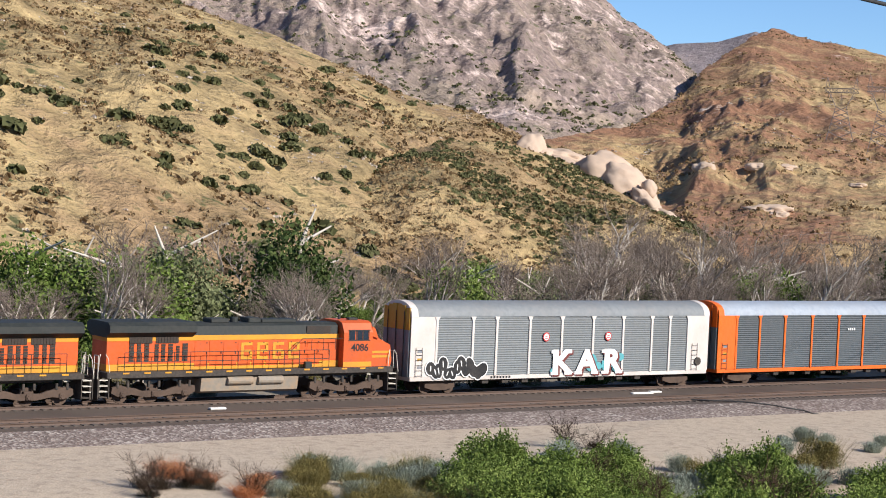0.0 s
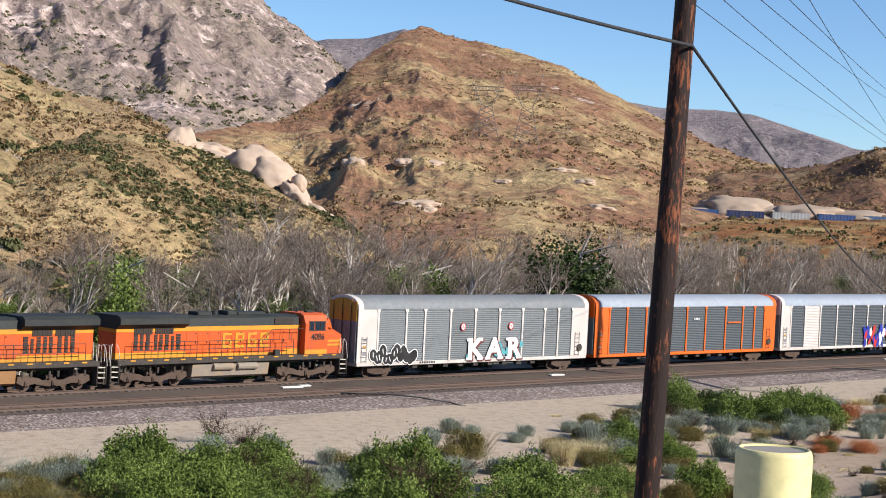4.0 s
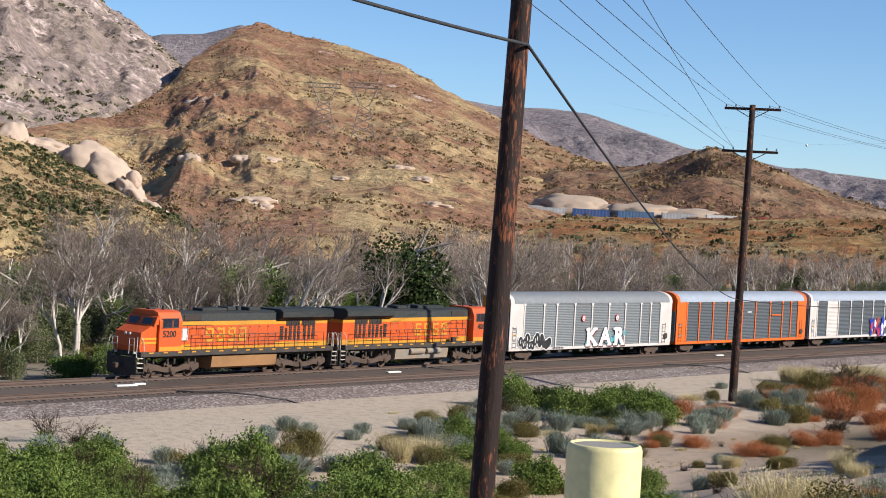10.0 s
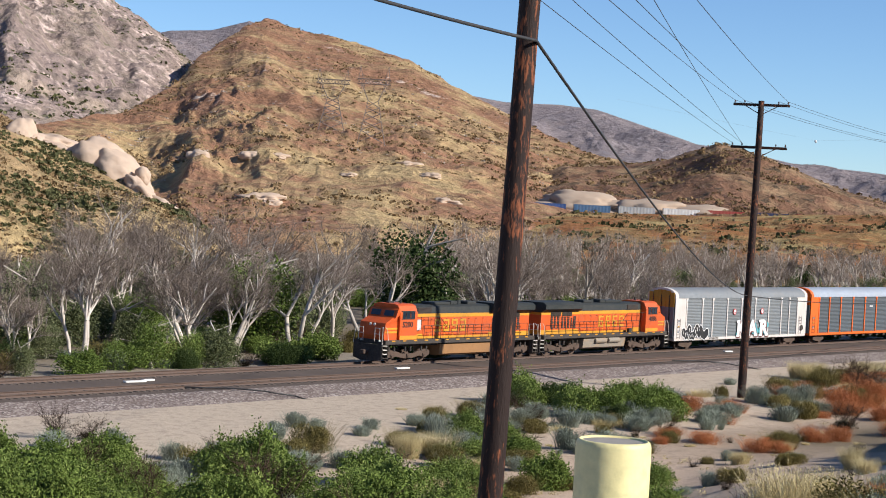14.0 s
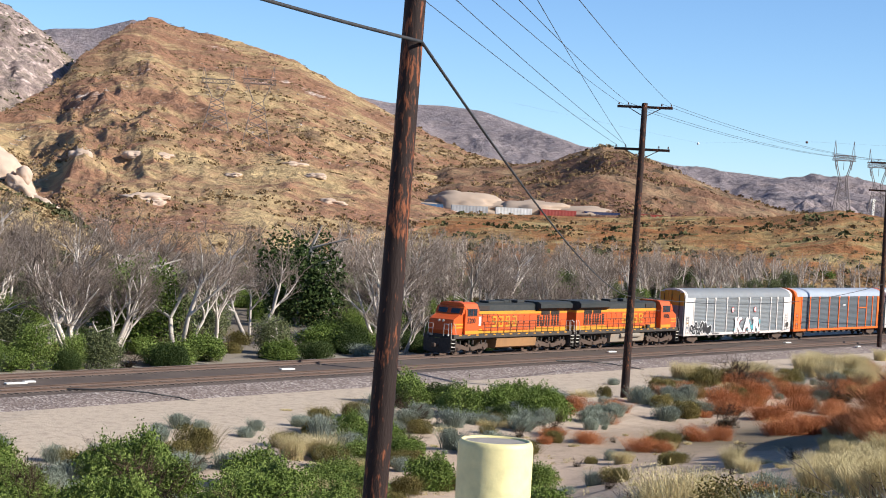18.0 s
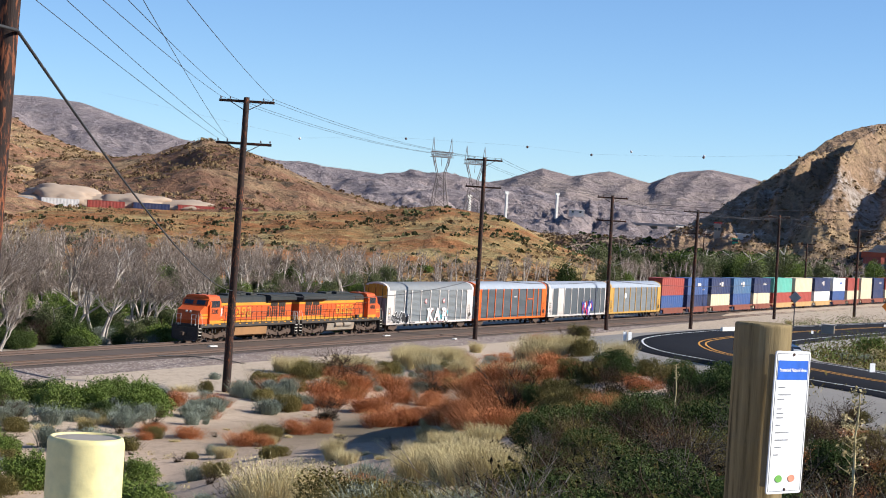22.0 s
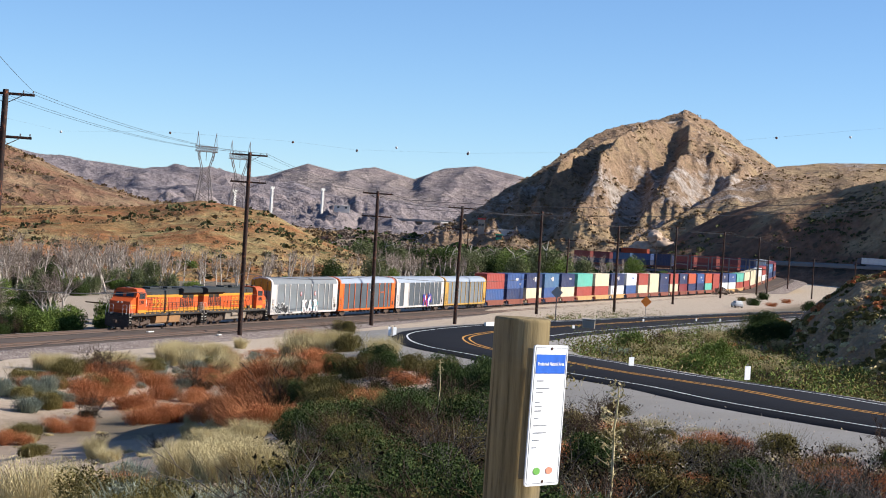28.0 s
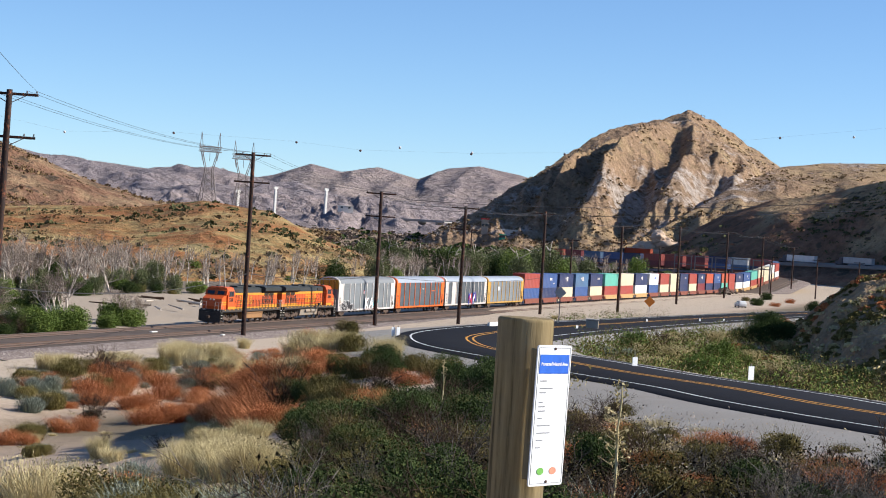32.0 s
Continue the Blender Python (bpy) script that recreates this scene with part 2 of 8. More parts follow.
def ground_build(t, b):
    c = coords(t, "World")
    sep = t.nodes.new("ShaderNodeVectorMath")
    sep.operation = "DOT_PRODUCT"
    t.links.new(c, sep.inputs[0])
    sep.inputs[1].default_value = (N.x, N.y, 0)
    n1 = noise_at(t, c, 0.09, 5.0, 0.6)
    n2 = noise_at(t, c, 1.4, 5.0, 0.65)
    n3 = noise_at(t, c, 9.0, 3.0, 0.6)
    v = maths(t, "ADD", maths(t, "SUBTRACT", sep.outputs["Value"], TRACK_V), maths(t, "MULTIPLY", maths(t, "SUBTRACT", n1, 0.5), 9.0))
    k = maths(t, "MULTIPLY", maths(t, "ADD", v, 60.0), 1 / 200.0, True)
    sand, soil, litter, far = (0.50, 0.405, 0.31), (0.47, 0.355, 0.265), (0.19, 0.155, 0.115), (0.26, 0.19, 0.12)
    base = ramp(t, k, ((0.12, soil), (0.165, sand), (0.30, sand), (0.335, (0.30, 0.26, 0.21)), (0.42, litter), (0.75, litter), (1.0, far)))
    base = mixed(t, ramp(t, n2, ((0.48, (0, 0, 0)), (0.68, (0.55, 0.55, 0.55)))), base, (0.25, 0.195, 0.15))
    # leaf mould on the scrub flat beyond the road
    run = t.nodes.new("ShaderNodeVectorMath")
    run.operation = "DOT_PRODUCT"
    t.links.new(c, run.inputs[0])
    run.inputs[1].default_value = (E.x, E.y, 0)
    flat = maths(t, "MULTIPLY", maths(t, "MULTIPLY", maths(t, "SUBTRACT", run.outputs["Value"], 92.0), 0.06, True), maths(t, "MULTIPLY", maths(t, "SUBTRACT", -32.0, v), 0.12, True))
    base = mixed(t, maths(t, "MULTIPLY", flat, 0.8), base, (0.13, 0.105, 0.065))
    wash = maths(t, "MULTIPLY", maths(t, "MULTIPLY", maths(t, "SUBTRACT", run.outputs["Value"], 190.0), 0.05, True),
                 maths(t, "MULTIPLY", maths(t, "MULTIPLY", maths(t, "SUBTRACT", v, 4.0), 0.3, True), maths(t, "MULTIPLY", maths(t, "SUBTRACT", 62.0, v), 0.08, True)))
    base = mixed(t, maths(t, "MULTIPLY", wash, 0.85), base, (0.43, 0.35, 0.27))
    # shade under the brush of the right bank, painted nearly black
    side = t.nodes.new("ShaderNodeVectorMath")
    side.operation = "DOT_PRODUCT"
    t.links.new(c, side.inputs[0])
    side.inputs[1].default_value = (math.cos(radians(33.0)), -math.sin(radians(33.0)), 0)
    brush_shade = maths(t, "MULTIPLY", maths(t, "MULTIPLY", maths(t, "ADD", side.outputs["Value"], maths(t, "MULTIPLY", maths(t, "SUBTRACT", n2, 0.5), 3.0)), 0.6, True), maths(t, "MULTIPLY", maths(t, "SUBTRACT", 62.0, run.outputs["Value"]), 0.12, True))
    base = mixed(t, maths(t, "MULTIPLY", brush_shade, 0.92), base, (0.042, 0.032, 0.024))
    out = mixed(t, 1.0, base, ramp(t, n3, ((0.3, (0.8, 0.8, 0.8)), (0.7, (1.15, 1.15, 1.15)))), "MULTIPLY")
    t.links.new(out, b.inputs["Base Color"])
    bumped(t, b, maths(t, "ADD", n2, maths(t, "MULTIPLY", n3, 0.4)), 0.5, 0.12)


MAT = {}
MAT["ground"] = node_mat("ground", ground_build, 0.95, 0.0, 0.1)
MAT["hill_left"] = hillside("dry_grass_slope", (0.46, 0.335, 0.17), (0.35, 0.235, 0.13), (0.10, 0.098, 0.045), (0.46, 0.38, 0.31), 1.3, 0.60, 0.635, 0.47)
MAT["hill_rock"] = hillside("bare_rock_mountain", (0.42, 0.325, 0.255), (0.33, 0.25, 0.22), (0.155, 0.14, 0.09), (0.68, 0.53, 0.47), 0.8, 0.59, 0.515, streak=True)
MAT["hill_brown"] = hillside("burnt_brown_slope", (0.49, 0.35, 0.18), (0.32, 0.17, 0.102), (0.16, 0.10, 0.065), (0.66, 0.56, 0.48), 1.0, 0.62, 0.58, 0.45)
MAT["hill_scrub"] = hillside("scrub_slope", (0.40, 0.28, 0.16), (0.24, 0.13, 0.08), (0.095, 0.068, 0.045), (0.46, 0.38, 0.31), 0.9, 0.57, 0.64, 0.45)
MAT["mesa"] = hillside("orange_terrace", (0.43, 0.33, 0.15), (0.33, 0.145, 0.06), (0.11, 0.105, 0.045), (0.45, 0.34, 0.24), 1.4, 0.60, 0.70, 0.47, layers=True)
# distance haze is painted into both far materials as a grey-violet tone
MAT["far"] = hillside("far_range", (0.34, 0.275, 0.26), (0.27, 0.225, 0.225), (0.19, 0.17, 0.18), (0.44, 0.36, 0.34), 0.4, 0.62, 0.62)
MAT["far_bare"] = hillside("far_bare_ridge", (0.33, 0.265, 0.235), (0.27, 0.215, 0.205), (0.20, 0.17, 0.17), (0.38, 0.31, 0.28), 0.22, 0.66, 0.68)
MAT["cone"] = hillside("cone_mountain", (0.41, 0.29, 0.165), (0.31, 0.205, 0.13), (0.14, 0.10, 0.07), (0.38, 0.32, 0.275), 1.0, 0.59, 0.535, 0.45)
MAT["slab"] = worn("pale_sandstone", (0.54, 0.41, 0.315), 0.9, 0, (0.42, 0.30, 0.22), 0.6, 0.6, 0.05, 0.5, 0.1)
MAT["quarry"] = worn("quarried_sand", (0.45, 0.35, 0.27), 0.95, 0, (0.32, 0.235, 0.175), 0.7, 0.3, 0.04, 0.5, 0.1)


def pole_build(t, b):
    c = coords(t)
    m = nd(t, "Mapping", Scale=(16.0, 16.0, 3.4))
    t.links.new(c, m.inputs["Vector"])
    streak = noise_at(t, m.outputs[0], 1.0, 5.0, 0.65)
    patch = noise_at(t, c, 0.8, 3.0)
    k = ramp(t, maths(t, "ADD", maths(t, "MULTIPLY", streak, 0.7), maths(t, "MULTIPLY", patch, 0.3)), ((0.535, (0, 0, 0)), (0.62, (1, 1, 1))))
    base = mixed(t, k, (0.022, 0.011, 0.008), (0.24, 0.075, 0.03))
    t.links.new(base, b.inputs["Base Color"])
    bumped(t, b, streak, 0.7, 0.03)


MAT["pole"] = node_mat("creosoted_wood", pole_build, 0.75, 0.0, 0.3)
MAT["insulator"] = worn("brown_porcelain", (0.10, 0.06, 0.05), 0.25)
MAT["wire"] = worn("dark_wire", (0.03, 0.03, 0.032), 0.6)
MAT["asphalt"] = worn("fresh_asphalt", (0.017, 0.017, 0.021), 0.95, 0, (0.035, 0.034, 0.035), 0.5, 25.0, 0.3, 0.2, 0.08)
MAT["line_white"] = worn("white_road_paint", (0.72, 0.72, 0.70), 0.7, 0, (0.25, 0.24, 0.23), 0.4, 6.0, 0.8, 0.1)
MAT["line_yellow"] = worn("yellow_road_paint", (0.72, 0.33, 0.03), 0.7, 0, (0.25, 0.18, 0.08), 0.4, 6.0, 0.8, 0.1)
MAT["gravel"] = worn("pale_gravel", (0.31, 0.29, 0.265), 0.95, 0, (0.24, 0.21, 0.18), 0.6, 12.0, 0.5, 0.8, 0.1)
MAT["bollard"] = worn("cream_yellow_paint", (0.80, 0.70, 0.34), 0.5, 0, (0.45, 0.33, 0.16), 0.25, 40.0, 6.0, 0.1)


def timber_build(t, b):
    c = coords(t)
    m = nd(t, "Mapping", Scale=(34.0, 34.0, 1.6))
    t.links.new(c, m.inputs["Vector"])
    grain = noise_at(t, m.outputs[0], 1.0, 6.0, 0.7)
    patch = noise_at(t, c, 5.0, 4.0)
    base = ramp(t, grain, ((0.32, (0.06, 0.045, 0.025)), (0.46, (0.22, 0.165, 0.085)), (0.68, (0.34, 0.26, 0.14))))
    out = mixed(t, ramp(t, patch, ((0.45, (0, 0, 0)), (0.7, (0.6, 0.6, 0.6)))), base, (0.15, 0.13, 0.095))
    t.links.new(out, b.inputs["Base Color"])
    bumped(t, b, grain, 0.6, 0.006)


MAT["post_wood"] = node_mat("treated_timber", timber_build, 0.9, 0.0, 0.1)
MAT["sign_white"] = worn("white_sign_sheet", (0.80, 0.80, 0.80), 0.5, 0, (0.6, 0.6, 0.6), 0.1, 30.0, 4.0, 0.02)
MAT["sign_blue"] = worn("blue_sign_ink", (0.02, 0.12, 0.55), 0.5, 0, (0.05, 0.15, 0.5), 0.1, 30.0, 4.0, 0.02)
MAT["ink"] = worn("grey_ink", (0.22, 0.23, 0.25), 0.6, 0, (0.3, 0.3, 0.3), 0.1, 30.0, 4.0, 0.02)
MAT["leaf_flat"] = worn("green_ink", (0.16, 0.42, 0.08), 0.6, 0, (0.1, 0.3, 0.05), 0.1, 30.0, 4.0, 0.02)
MAT["logo_orange"] = worn("pale_red_ink", (0.62, 0.25, 0.16), 0.6, 0, (0.5, 0.2, 0.1), 0.1, 30.0, 4.0, 0.02)

# ---- mesh helpers ----
def mesh_of(bm, mats, smooth_faces=False):
    me = bpy.data.meshes.new("mesh")
    bm.to_mesh(me)
    bm.free()
    for m in (mats if isinstance(mats, (list, tuple)) else [mats]):
        me.materials.append(m)
    if smooth_faces:
        me.polygons.foreach_set("use_smooth", [True] * len(me.polygons))
    return me


def part(name, bm, material, parent, label="", smooth_faces=False):
    ob = new(name, mesh_of(bm, material, smooth_faces))
    ob.parent = parent
    if label:
        ob["label"] = label
    return ob


def shared(name, me, parent, m=None, label=""):
    ob = new(name, me)
    ob.parent = parent
    if m is not None:
        ob.matrix_basis = m
    if label:
        ob["label"] = label
    return ob


def thing(name, label, category, group="", kind="", m=None):
    ob = new(name)
    ob.empty_display_size = 0.2
    if m is not None:
        ob.matrix_basis = m
    return tagged(ob, label, category, group, kind)


def box(bm, cx, cy, cz, sx, sy, sz, bevel=0.0, m=None):
    """A block by its centre and full sizes, its edges rounded by bevel."""
    r = bmesh.ops.create_cube(bm, size=1.0)
    bmesh.ops.scale(bm, vec=(sx, sy, sz), verts=r["verts"])
    bmesh.ops.translate(bm, vec=(cx, cy, cz), verts=r["verts"])
    verts = r["verts"]
    if bevel:
        edges = list({e for v in verts for e in v.link_edges})
        out = bmesh.ops.bevel(bm, geom=edges, offset=bevel, segments=1, affect="EDGES", profile=0.7)
        verts = list({v for f in out["faces"] for v in f.verts} | {v for v in verts if v.is_valid})
    if m is not None:
        bmesh.ops.transform(bm, matrix=m, verts=verts)
    return verts


def rod(bm, a, b, r0, r1=None, n=8, caps=True):
    """A round bar from a to b, tapering from r0 to r1."""
    a, b = Vector(a), Vector(b)
    r1 = r0 if r1 is None else r1
    q = (b - a).to_track_quat("Z", "Y").to_matrix()
    rings = []
    for p, r in ((a, r0), (b, r1)):
        rings.append([bm.verts.new(p + q @ Vector((r * math.cos(2 * math.pi * i / n), r * math.sin(2 * math.pi * i / n), 0))) for i in range(n)])
    for i in range(n):
        j = (i + 1) % n
        bm.faces.new((rings[0][i], rings[0][j], rings[1][j], rings[1][i]))
    if caps:
        bm.faces.new(rings[0][::-1])
        bm.faces.new(rings[1])
    return rings


def pipe(bm, pts, r, n=5):
    """One round bar along a line of points."""
    rings = []
    for i, p in enumerate(pts):
        d = (pts[min(i + 1, len(pts) - 1)] - pts[max(0, i - 1)]).to_track_quat("Z", "Y").to_matrix()
        rings.append([bm.verts.new(p + d @ Vector((r * math.cos(2 * math.pi * k / n), r * math.sin(2 * math.pi * k / n), 0))) for k in range(n)])
    for a, b in zip(rings, rings[1:]):
        for k in range(n):
            bm.faces.new((a[k], a[(k + 1) % n], b[(k + 1) % n], b[k]))


def extrude_profile(bm, pts, x0, x1):
    """A closed outline in (y, z), counter-clockwise seen from +x, drawn out from x0 to x1."""
    a = [bm.verts.new((x0, y, z)) for y, z in pts]
    b = [bm.verts.new((x1, y, z)) for y, z in pts]
    n = len(pts)
    for i in range(n):
        j = (i + 1) % n
        bm.faces.new((a[i], a[j], b[j], b[i]))
    bm.faces.new(a[::-1])
    bm.faces.new(b)


def extrude_side(bm, pts, y0, y1):
    """A closed outline in (x, z) drawn out from y0 to y1."""
    a = [bm.verts.new((x, y0, z)) for x, z in pts]
    b = [bm.verts.new((x, y1, z)) for x, z in pts]
    n = len(pts)
    for i in range(n):
        j = (i + 1) % n
        bm.faces.new((a[i], a[j], b[j], b[i]))
    bm.faces.new(a[::-1])
    bm.faces.new(b)
    bmesh.ops.recalc_face_normals(bm, faces=bm.faces)


def grid_mesh(rows, material, closed=False):
    """A sheet from rows of points."""
    n = len(rows[0])
    verts = [tuple(p) for r in rows for p in r]
    faces = []
    for j in range(len(rows) - 1):
        for i in range(n - (0 if closed else 1)):
            k = (i + 1) % n
            faces.append((j * n + i, j * n + k, (j + 1) * n + k, (j + 1) * n + i))
    me = bpy.data.meshes.new("sheet")
    me.from_pydata(verts, [], faces)
    me.materials.append(material)
    me.polygons.foreach_set("use_smooth", [True] * len(faces))
    return me


# ---- the ground: one sheet to the horizon ----
def build_ground():
    bearings = [-44 + 0.4 * i for i in range(285)]
    bearings += [70 + 8 * i for i in range(1, 31)]
    radii = [0.01, 0.6, 2.0]
    while radii[-1] < 4700:
        r = radii[-1]
        radii.append(r + max(0.6, r * 0.022) if r < 420 else r * 1.07)
    rows = []
    for r in radii:
        rows.append([(r * math.sin(radians(a)), r * math.cos(radians(a)), ground_z(r * math.sin(radians(a)), r * math.cos(radians(a)))) for a in reversed(bearings)])
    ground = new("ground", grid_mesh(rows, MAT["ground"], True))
    tagged(ground, "sandy desert ground with dry soil and leaf litter", "ground", kind="structure")


build_ground()


# ---- hills and mountains ----
SLOPES = {}


def hill(name, label, crest, foot, material, amp, size, steps=(170, 60), ragged=0.0, seed=0, bulge=0.0, gully=0.6, ribs=()):
    """A slope that climbs from its foot (bearing, distance, height) to its crest (bearing, angle, distance), then falls away behind."""
    lo, hi = max(crest[0][0], foot[0][0]), min(crest[-1][0], foot[-1][0])
    rows = []
    nu, nv = steps
    off = Vector((seed * 17.3, seed * 9.1, seed * 5.7))
    for j in range(nv + nv // 3 + 1):
        w = j / nv
        row = []
        for i in range(nu + 1):
            az = hi + (lo - hi) * i / nu
            el, dc = along(crest, az)
            df, zf = along(foot, az)
            zc = EYE_Z + dc * math.tan(radians(el))
            if w <= 1:
                d = df + (dc - df) * w
                k = w + bulge * math.sin(math.pi * w)
                z = zf + (zc - zf) * k
            else:
                d = dc + (dc - df) * (w - 1) * 1.2
                z = zc - (zc - zf) * (w - 1) ** 1.2 * 0.9
            p = at(az, d)
            q = Vector((p.x, p.y, 0)) / size + off
            f = Vector((radians(az) * dc, d * 0.32, 0)) / size + off
            g = noise.ridged_multi_fractal(f, 0.9, 2.1, 6, 1.0, 2.0) - 1.25
            h = noise.fractal(q * 1.7, 0.8, 2.0, 5)
            edge = min(1.0, 4 * w) * (0.0 if w > 1 else min(1.0, 3.2 * (1 - w)) ** 1.2)
            z += amp * edge * (gully * g + (1 - gully) * h) + amp * ragged * 0.5 * noise.fractal(q * 4.0, 0.7, 2.0, 4) * min(1.0, 4 * w)
            if ribs and w <= 1:
                a2 = az + 0.25 * noise.noise(Vector((w * 7.0, seed, az)))
                for high, wide, line in ribs:
                    if line[-1][0] <= w <= line[0][0]:
                        k = (a2 - along(line[::-1], w)[0]) / wide
                        # steeper on the shady side
                        z += high * math.exp(-abs(k) ** 1.4 * (1.7 if k < 0 else 0.6)) * min(1.0, 2.4 * (1 - w)) * min(1.0, 6 * (line[0][0] - w)) * min(1.0, 4 * (w - line[-1][0]))
            row.append((p.x, p.y, z if j else min(z, zf) - 3))
        rows.append(row)
    SLOPES[name] = rows
    ob = new(name, grid_mesh(rows, material))
    return tagged(ob, label, "mountain", kind="structure")


hill("hill_golden", "near hillside of golden dry grass dotted with green scrub",
     ((-24, 8.6, 420), (-16, 7.0, 420), (-11, 5.9, 415), (-8.3, 5.1, 410), (-5, 4.12, 400), (-2.5, 3.15, 385), (-1.5, 2.7, 380), (1.0, 2.2, 375), (2.2, 1.6, 370), (4.3, 0.75, 360), (6.2, -0.45, 340), (7.6, -1.3, 320), (8.6, -2.5, 300)),
     ((-24, 165, -1), (-13, 175, -1), (-6, 200, -1), (0, 228, -1), (5, 262, -1.0), (8.6, 290, -1.5)), MAT["hill_left"], 5.0, 60, (260, 110), 0.18, 1, 0.06, 0.5)
hill("hill_green", "low green-scrubbed spur below pale rocks",
     ((-3, 0.2, 300), (0, 1.35, 318), (1.8, 1.35, 330), (3.2, 1.0, 345), (4.6, 0.45, 345), (6.4, -0.45, 335), (7.6, -0.95, 325), (8.6, -1.8, 310), (9.5, -2.7, 300)),
     ((-3, 235, -1), (0, 240, -1), (5, 262, -1.5), (9.5, 285, -2)), MAT["hill_left"], 3.0, 40, (120, 50), 0.2, 7, 0.1, 0.5)
hill("mountain_rock", "grey and pink bare rock mountain with gullies",
     ((-16, 9.0, 1700), (-9, 9.0, 1650), (-3, 8.0, 1600), (2.0, 6.9, 1550), (4.46, 5.7, 1500), (5.07, 5.22, 1500), (5.92, 4.75, 1480), (6.6, 4.3, 1450), (7.65, 3.3, 1400), (9.5, 2.2, 1300), (12, 1.0, 1200)),
     ((-16, 760, 20), (-4, 760, 22), (3, 780, 24), (8, 860, 26), (12, 900, 26)), MAT["hill_rock"], 17, 95, (460, 220), 0.45, 2, 0.03, 0.75)
hill("mountain_brown", "brown burnt hill with golden grass patches",
     ((1.0, 1.2, 700), (3.0, 1.5, 760), (5.5, 2.0, 900), (7.0, 3.0, 1080), (7.5, 3.7, 1160), (8.9, 4.75, 1330), (9.5, 5.0, 1390), (10.8, 4.7, 1400), (12.1, 4.46, 1380), (13.8, 4.0, 1330), (15.2, 3.32, 1280), (17.25, 2.4, 1200), (19.0, 1.66, 1100), (20.5, 1.3, 1050), (23, 1.0, 1000)),
     ((1.0, 440, 2), (5.5, 440, 2), (8, 440, 2), (12, 430, 2), (16, 470, 4), (20, 640, 9), (23, 700, 10)), MAT["hill_brown"], 9, 100, (400, 190), 0.35, 3, -0.10, 0.65)
hill("hill_dark", "rounded hill with dark scrub above the quarry",
     ((17.5, 0.6, 1000), (18.6, 1.2, 980), (20.5, 1.35, 950), (21.6, 1.5, 930), (23.0, 2.08, 900), (23.6, 2.0, 890), (25.2, 1.43, 870), (27, 0.8, 850), (28.3, 0.45, 830), (31, 0.2, 800), (34, -0.3, 780)),
     ((17.5, 650, 10), (22, 640, 10), (28, 620, 10), (34, 640, 6)), MAT["hill_scrub"], 11, 110, (200, 70), 0.15, 4, 0.05, 0.7)
hill("terrace_orange", "flat terrace of orange brush and dry yellow grass",
     ((12.5, -0.9, 640), (16.0, -0.42, 640), (18.7, -0.2, 640), (23.7, -0.07, 640), (26, 0.12, 640), (28.0, 0.2, 630), (30, 0.52, 600), (32.0, 0.33, 580), (33.6, -0.4, 560), (35.5, -1.0, 550)),
     ((12.5, 400, -1), (18, 390, -1), (26, 400, -1), (31, 430, -1), (35.5, 470, -1)), MAT["mesa"], 2.5, 45, (200, 50), 0.2, 5, 0.05, 0.4)
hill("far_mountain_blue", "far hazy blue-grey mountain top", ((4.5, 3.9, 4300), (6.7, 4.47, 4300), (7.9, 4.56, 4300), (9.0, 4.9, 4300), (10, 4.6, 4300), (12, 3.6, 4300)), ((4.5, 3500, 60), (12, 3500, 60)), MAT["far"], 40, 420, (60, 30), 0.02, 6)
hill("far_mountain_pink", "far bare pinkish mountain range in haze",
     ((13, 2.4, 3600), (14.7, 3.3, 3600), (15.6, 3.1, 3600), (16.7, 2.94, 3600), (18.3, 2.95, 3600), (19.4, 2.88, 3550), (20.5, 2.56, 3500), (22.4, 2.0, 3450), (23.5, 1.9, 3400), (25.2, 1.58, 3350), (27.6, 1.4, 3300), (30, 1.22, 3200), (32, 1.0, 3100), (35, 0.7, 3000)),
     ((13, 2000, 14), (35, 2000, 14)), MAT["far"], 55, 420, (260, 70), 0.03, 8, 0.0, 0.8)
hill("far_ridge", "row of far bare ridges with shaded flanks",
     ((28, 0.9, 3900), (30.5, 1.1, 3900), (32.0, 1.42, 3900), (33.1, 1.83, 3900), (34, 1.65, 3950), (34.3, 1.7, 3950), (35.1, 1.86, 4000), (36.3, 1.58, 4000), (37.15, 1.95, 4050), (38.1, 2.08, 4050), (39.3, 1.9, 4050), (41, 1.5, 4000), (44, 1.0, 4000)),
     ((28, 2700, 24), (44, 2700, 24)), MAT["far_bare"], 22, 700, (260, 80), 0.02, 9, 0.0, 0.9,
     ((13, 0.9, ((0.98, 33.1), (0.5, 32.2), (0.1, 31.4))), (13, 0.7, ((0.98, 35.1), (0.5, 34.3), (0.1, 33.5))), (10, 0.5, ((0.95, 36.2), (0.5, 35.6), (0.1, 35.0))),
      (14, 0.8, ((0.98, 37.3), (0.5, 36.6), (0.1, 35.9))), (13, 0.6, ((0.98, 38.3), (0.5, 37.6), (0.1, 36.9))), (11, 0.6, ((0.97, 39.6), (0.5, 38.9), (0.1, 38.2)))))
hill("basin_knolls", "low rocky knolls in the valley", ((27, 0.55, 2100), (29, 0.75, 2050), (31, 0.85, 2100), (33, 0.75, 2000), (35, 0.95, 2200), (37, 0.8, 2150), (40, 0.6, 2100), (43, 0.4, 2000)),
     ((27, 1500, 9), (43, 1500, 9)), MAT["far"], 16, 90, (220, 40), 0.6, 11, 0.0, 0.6)
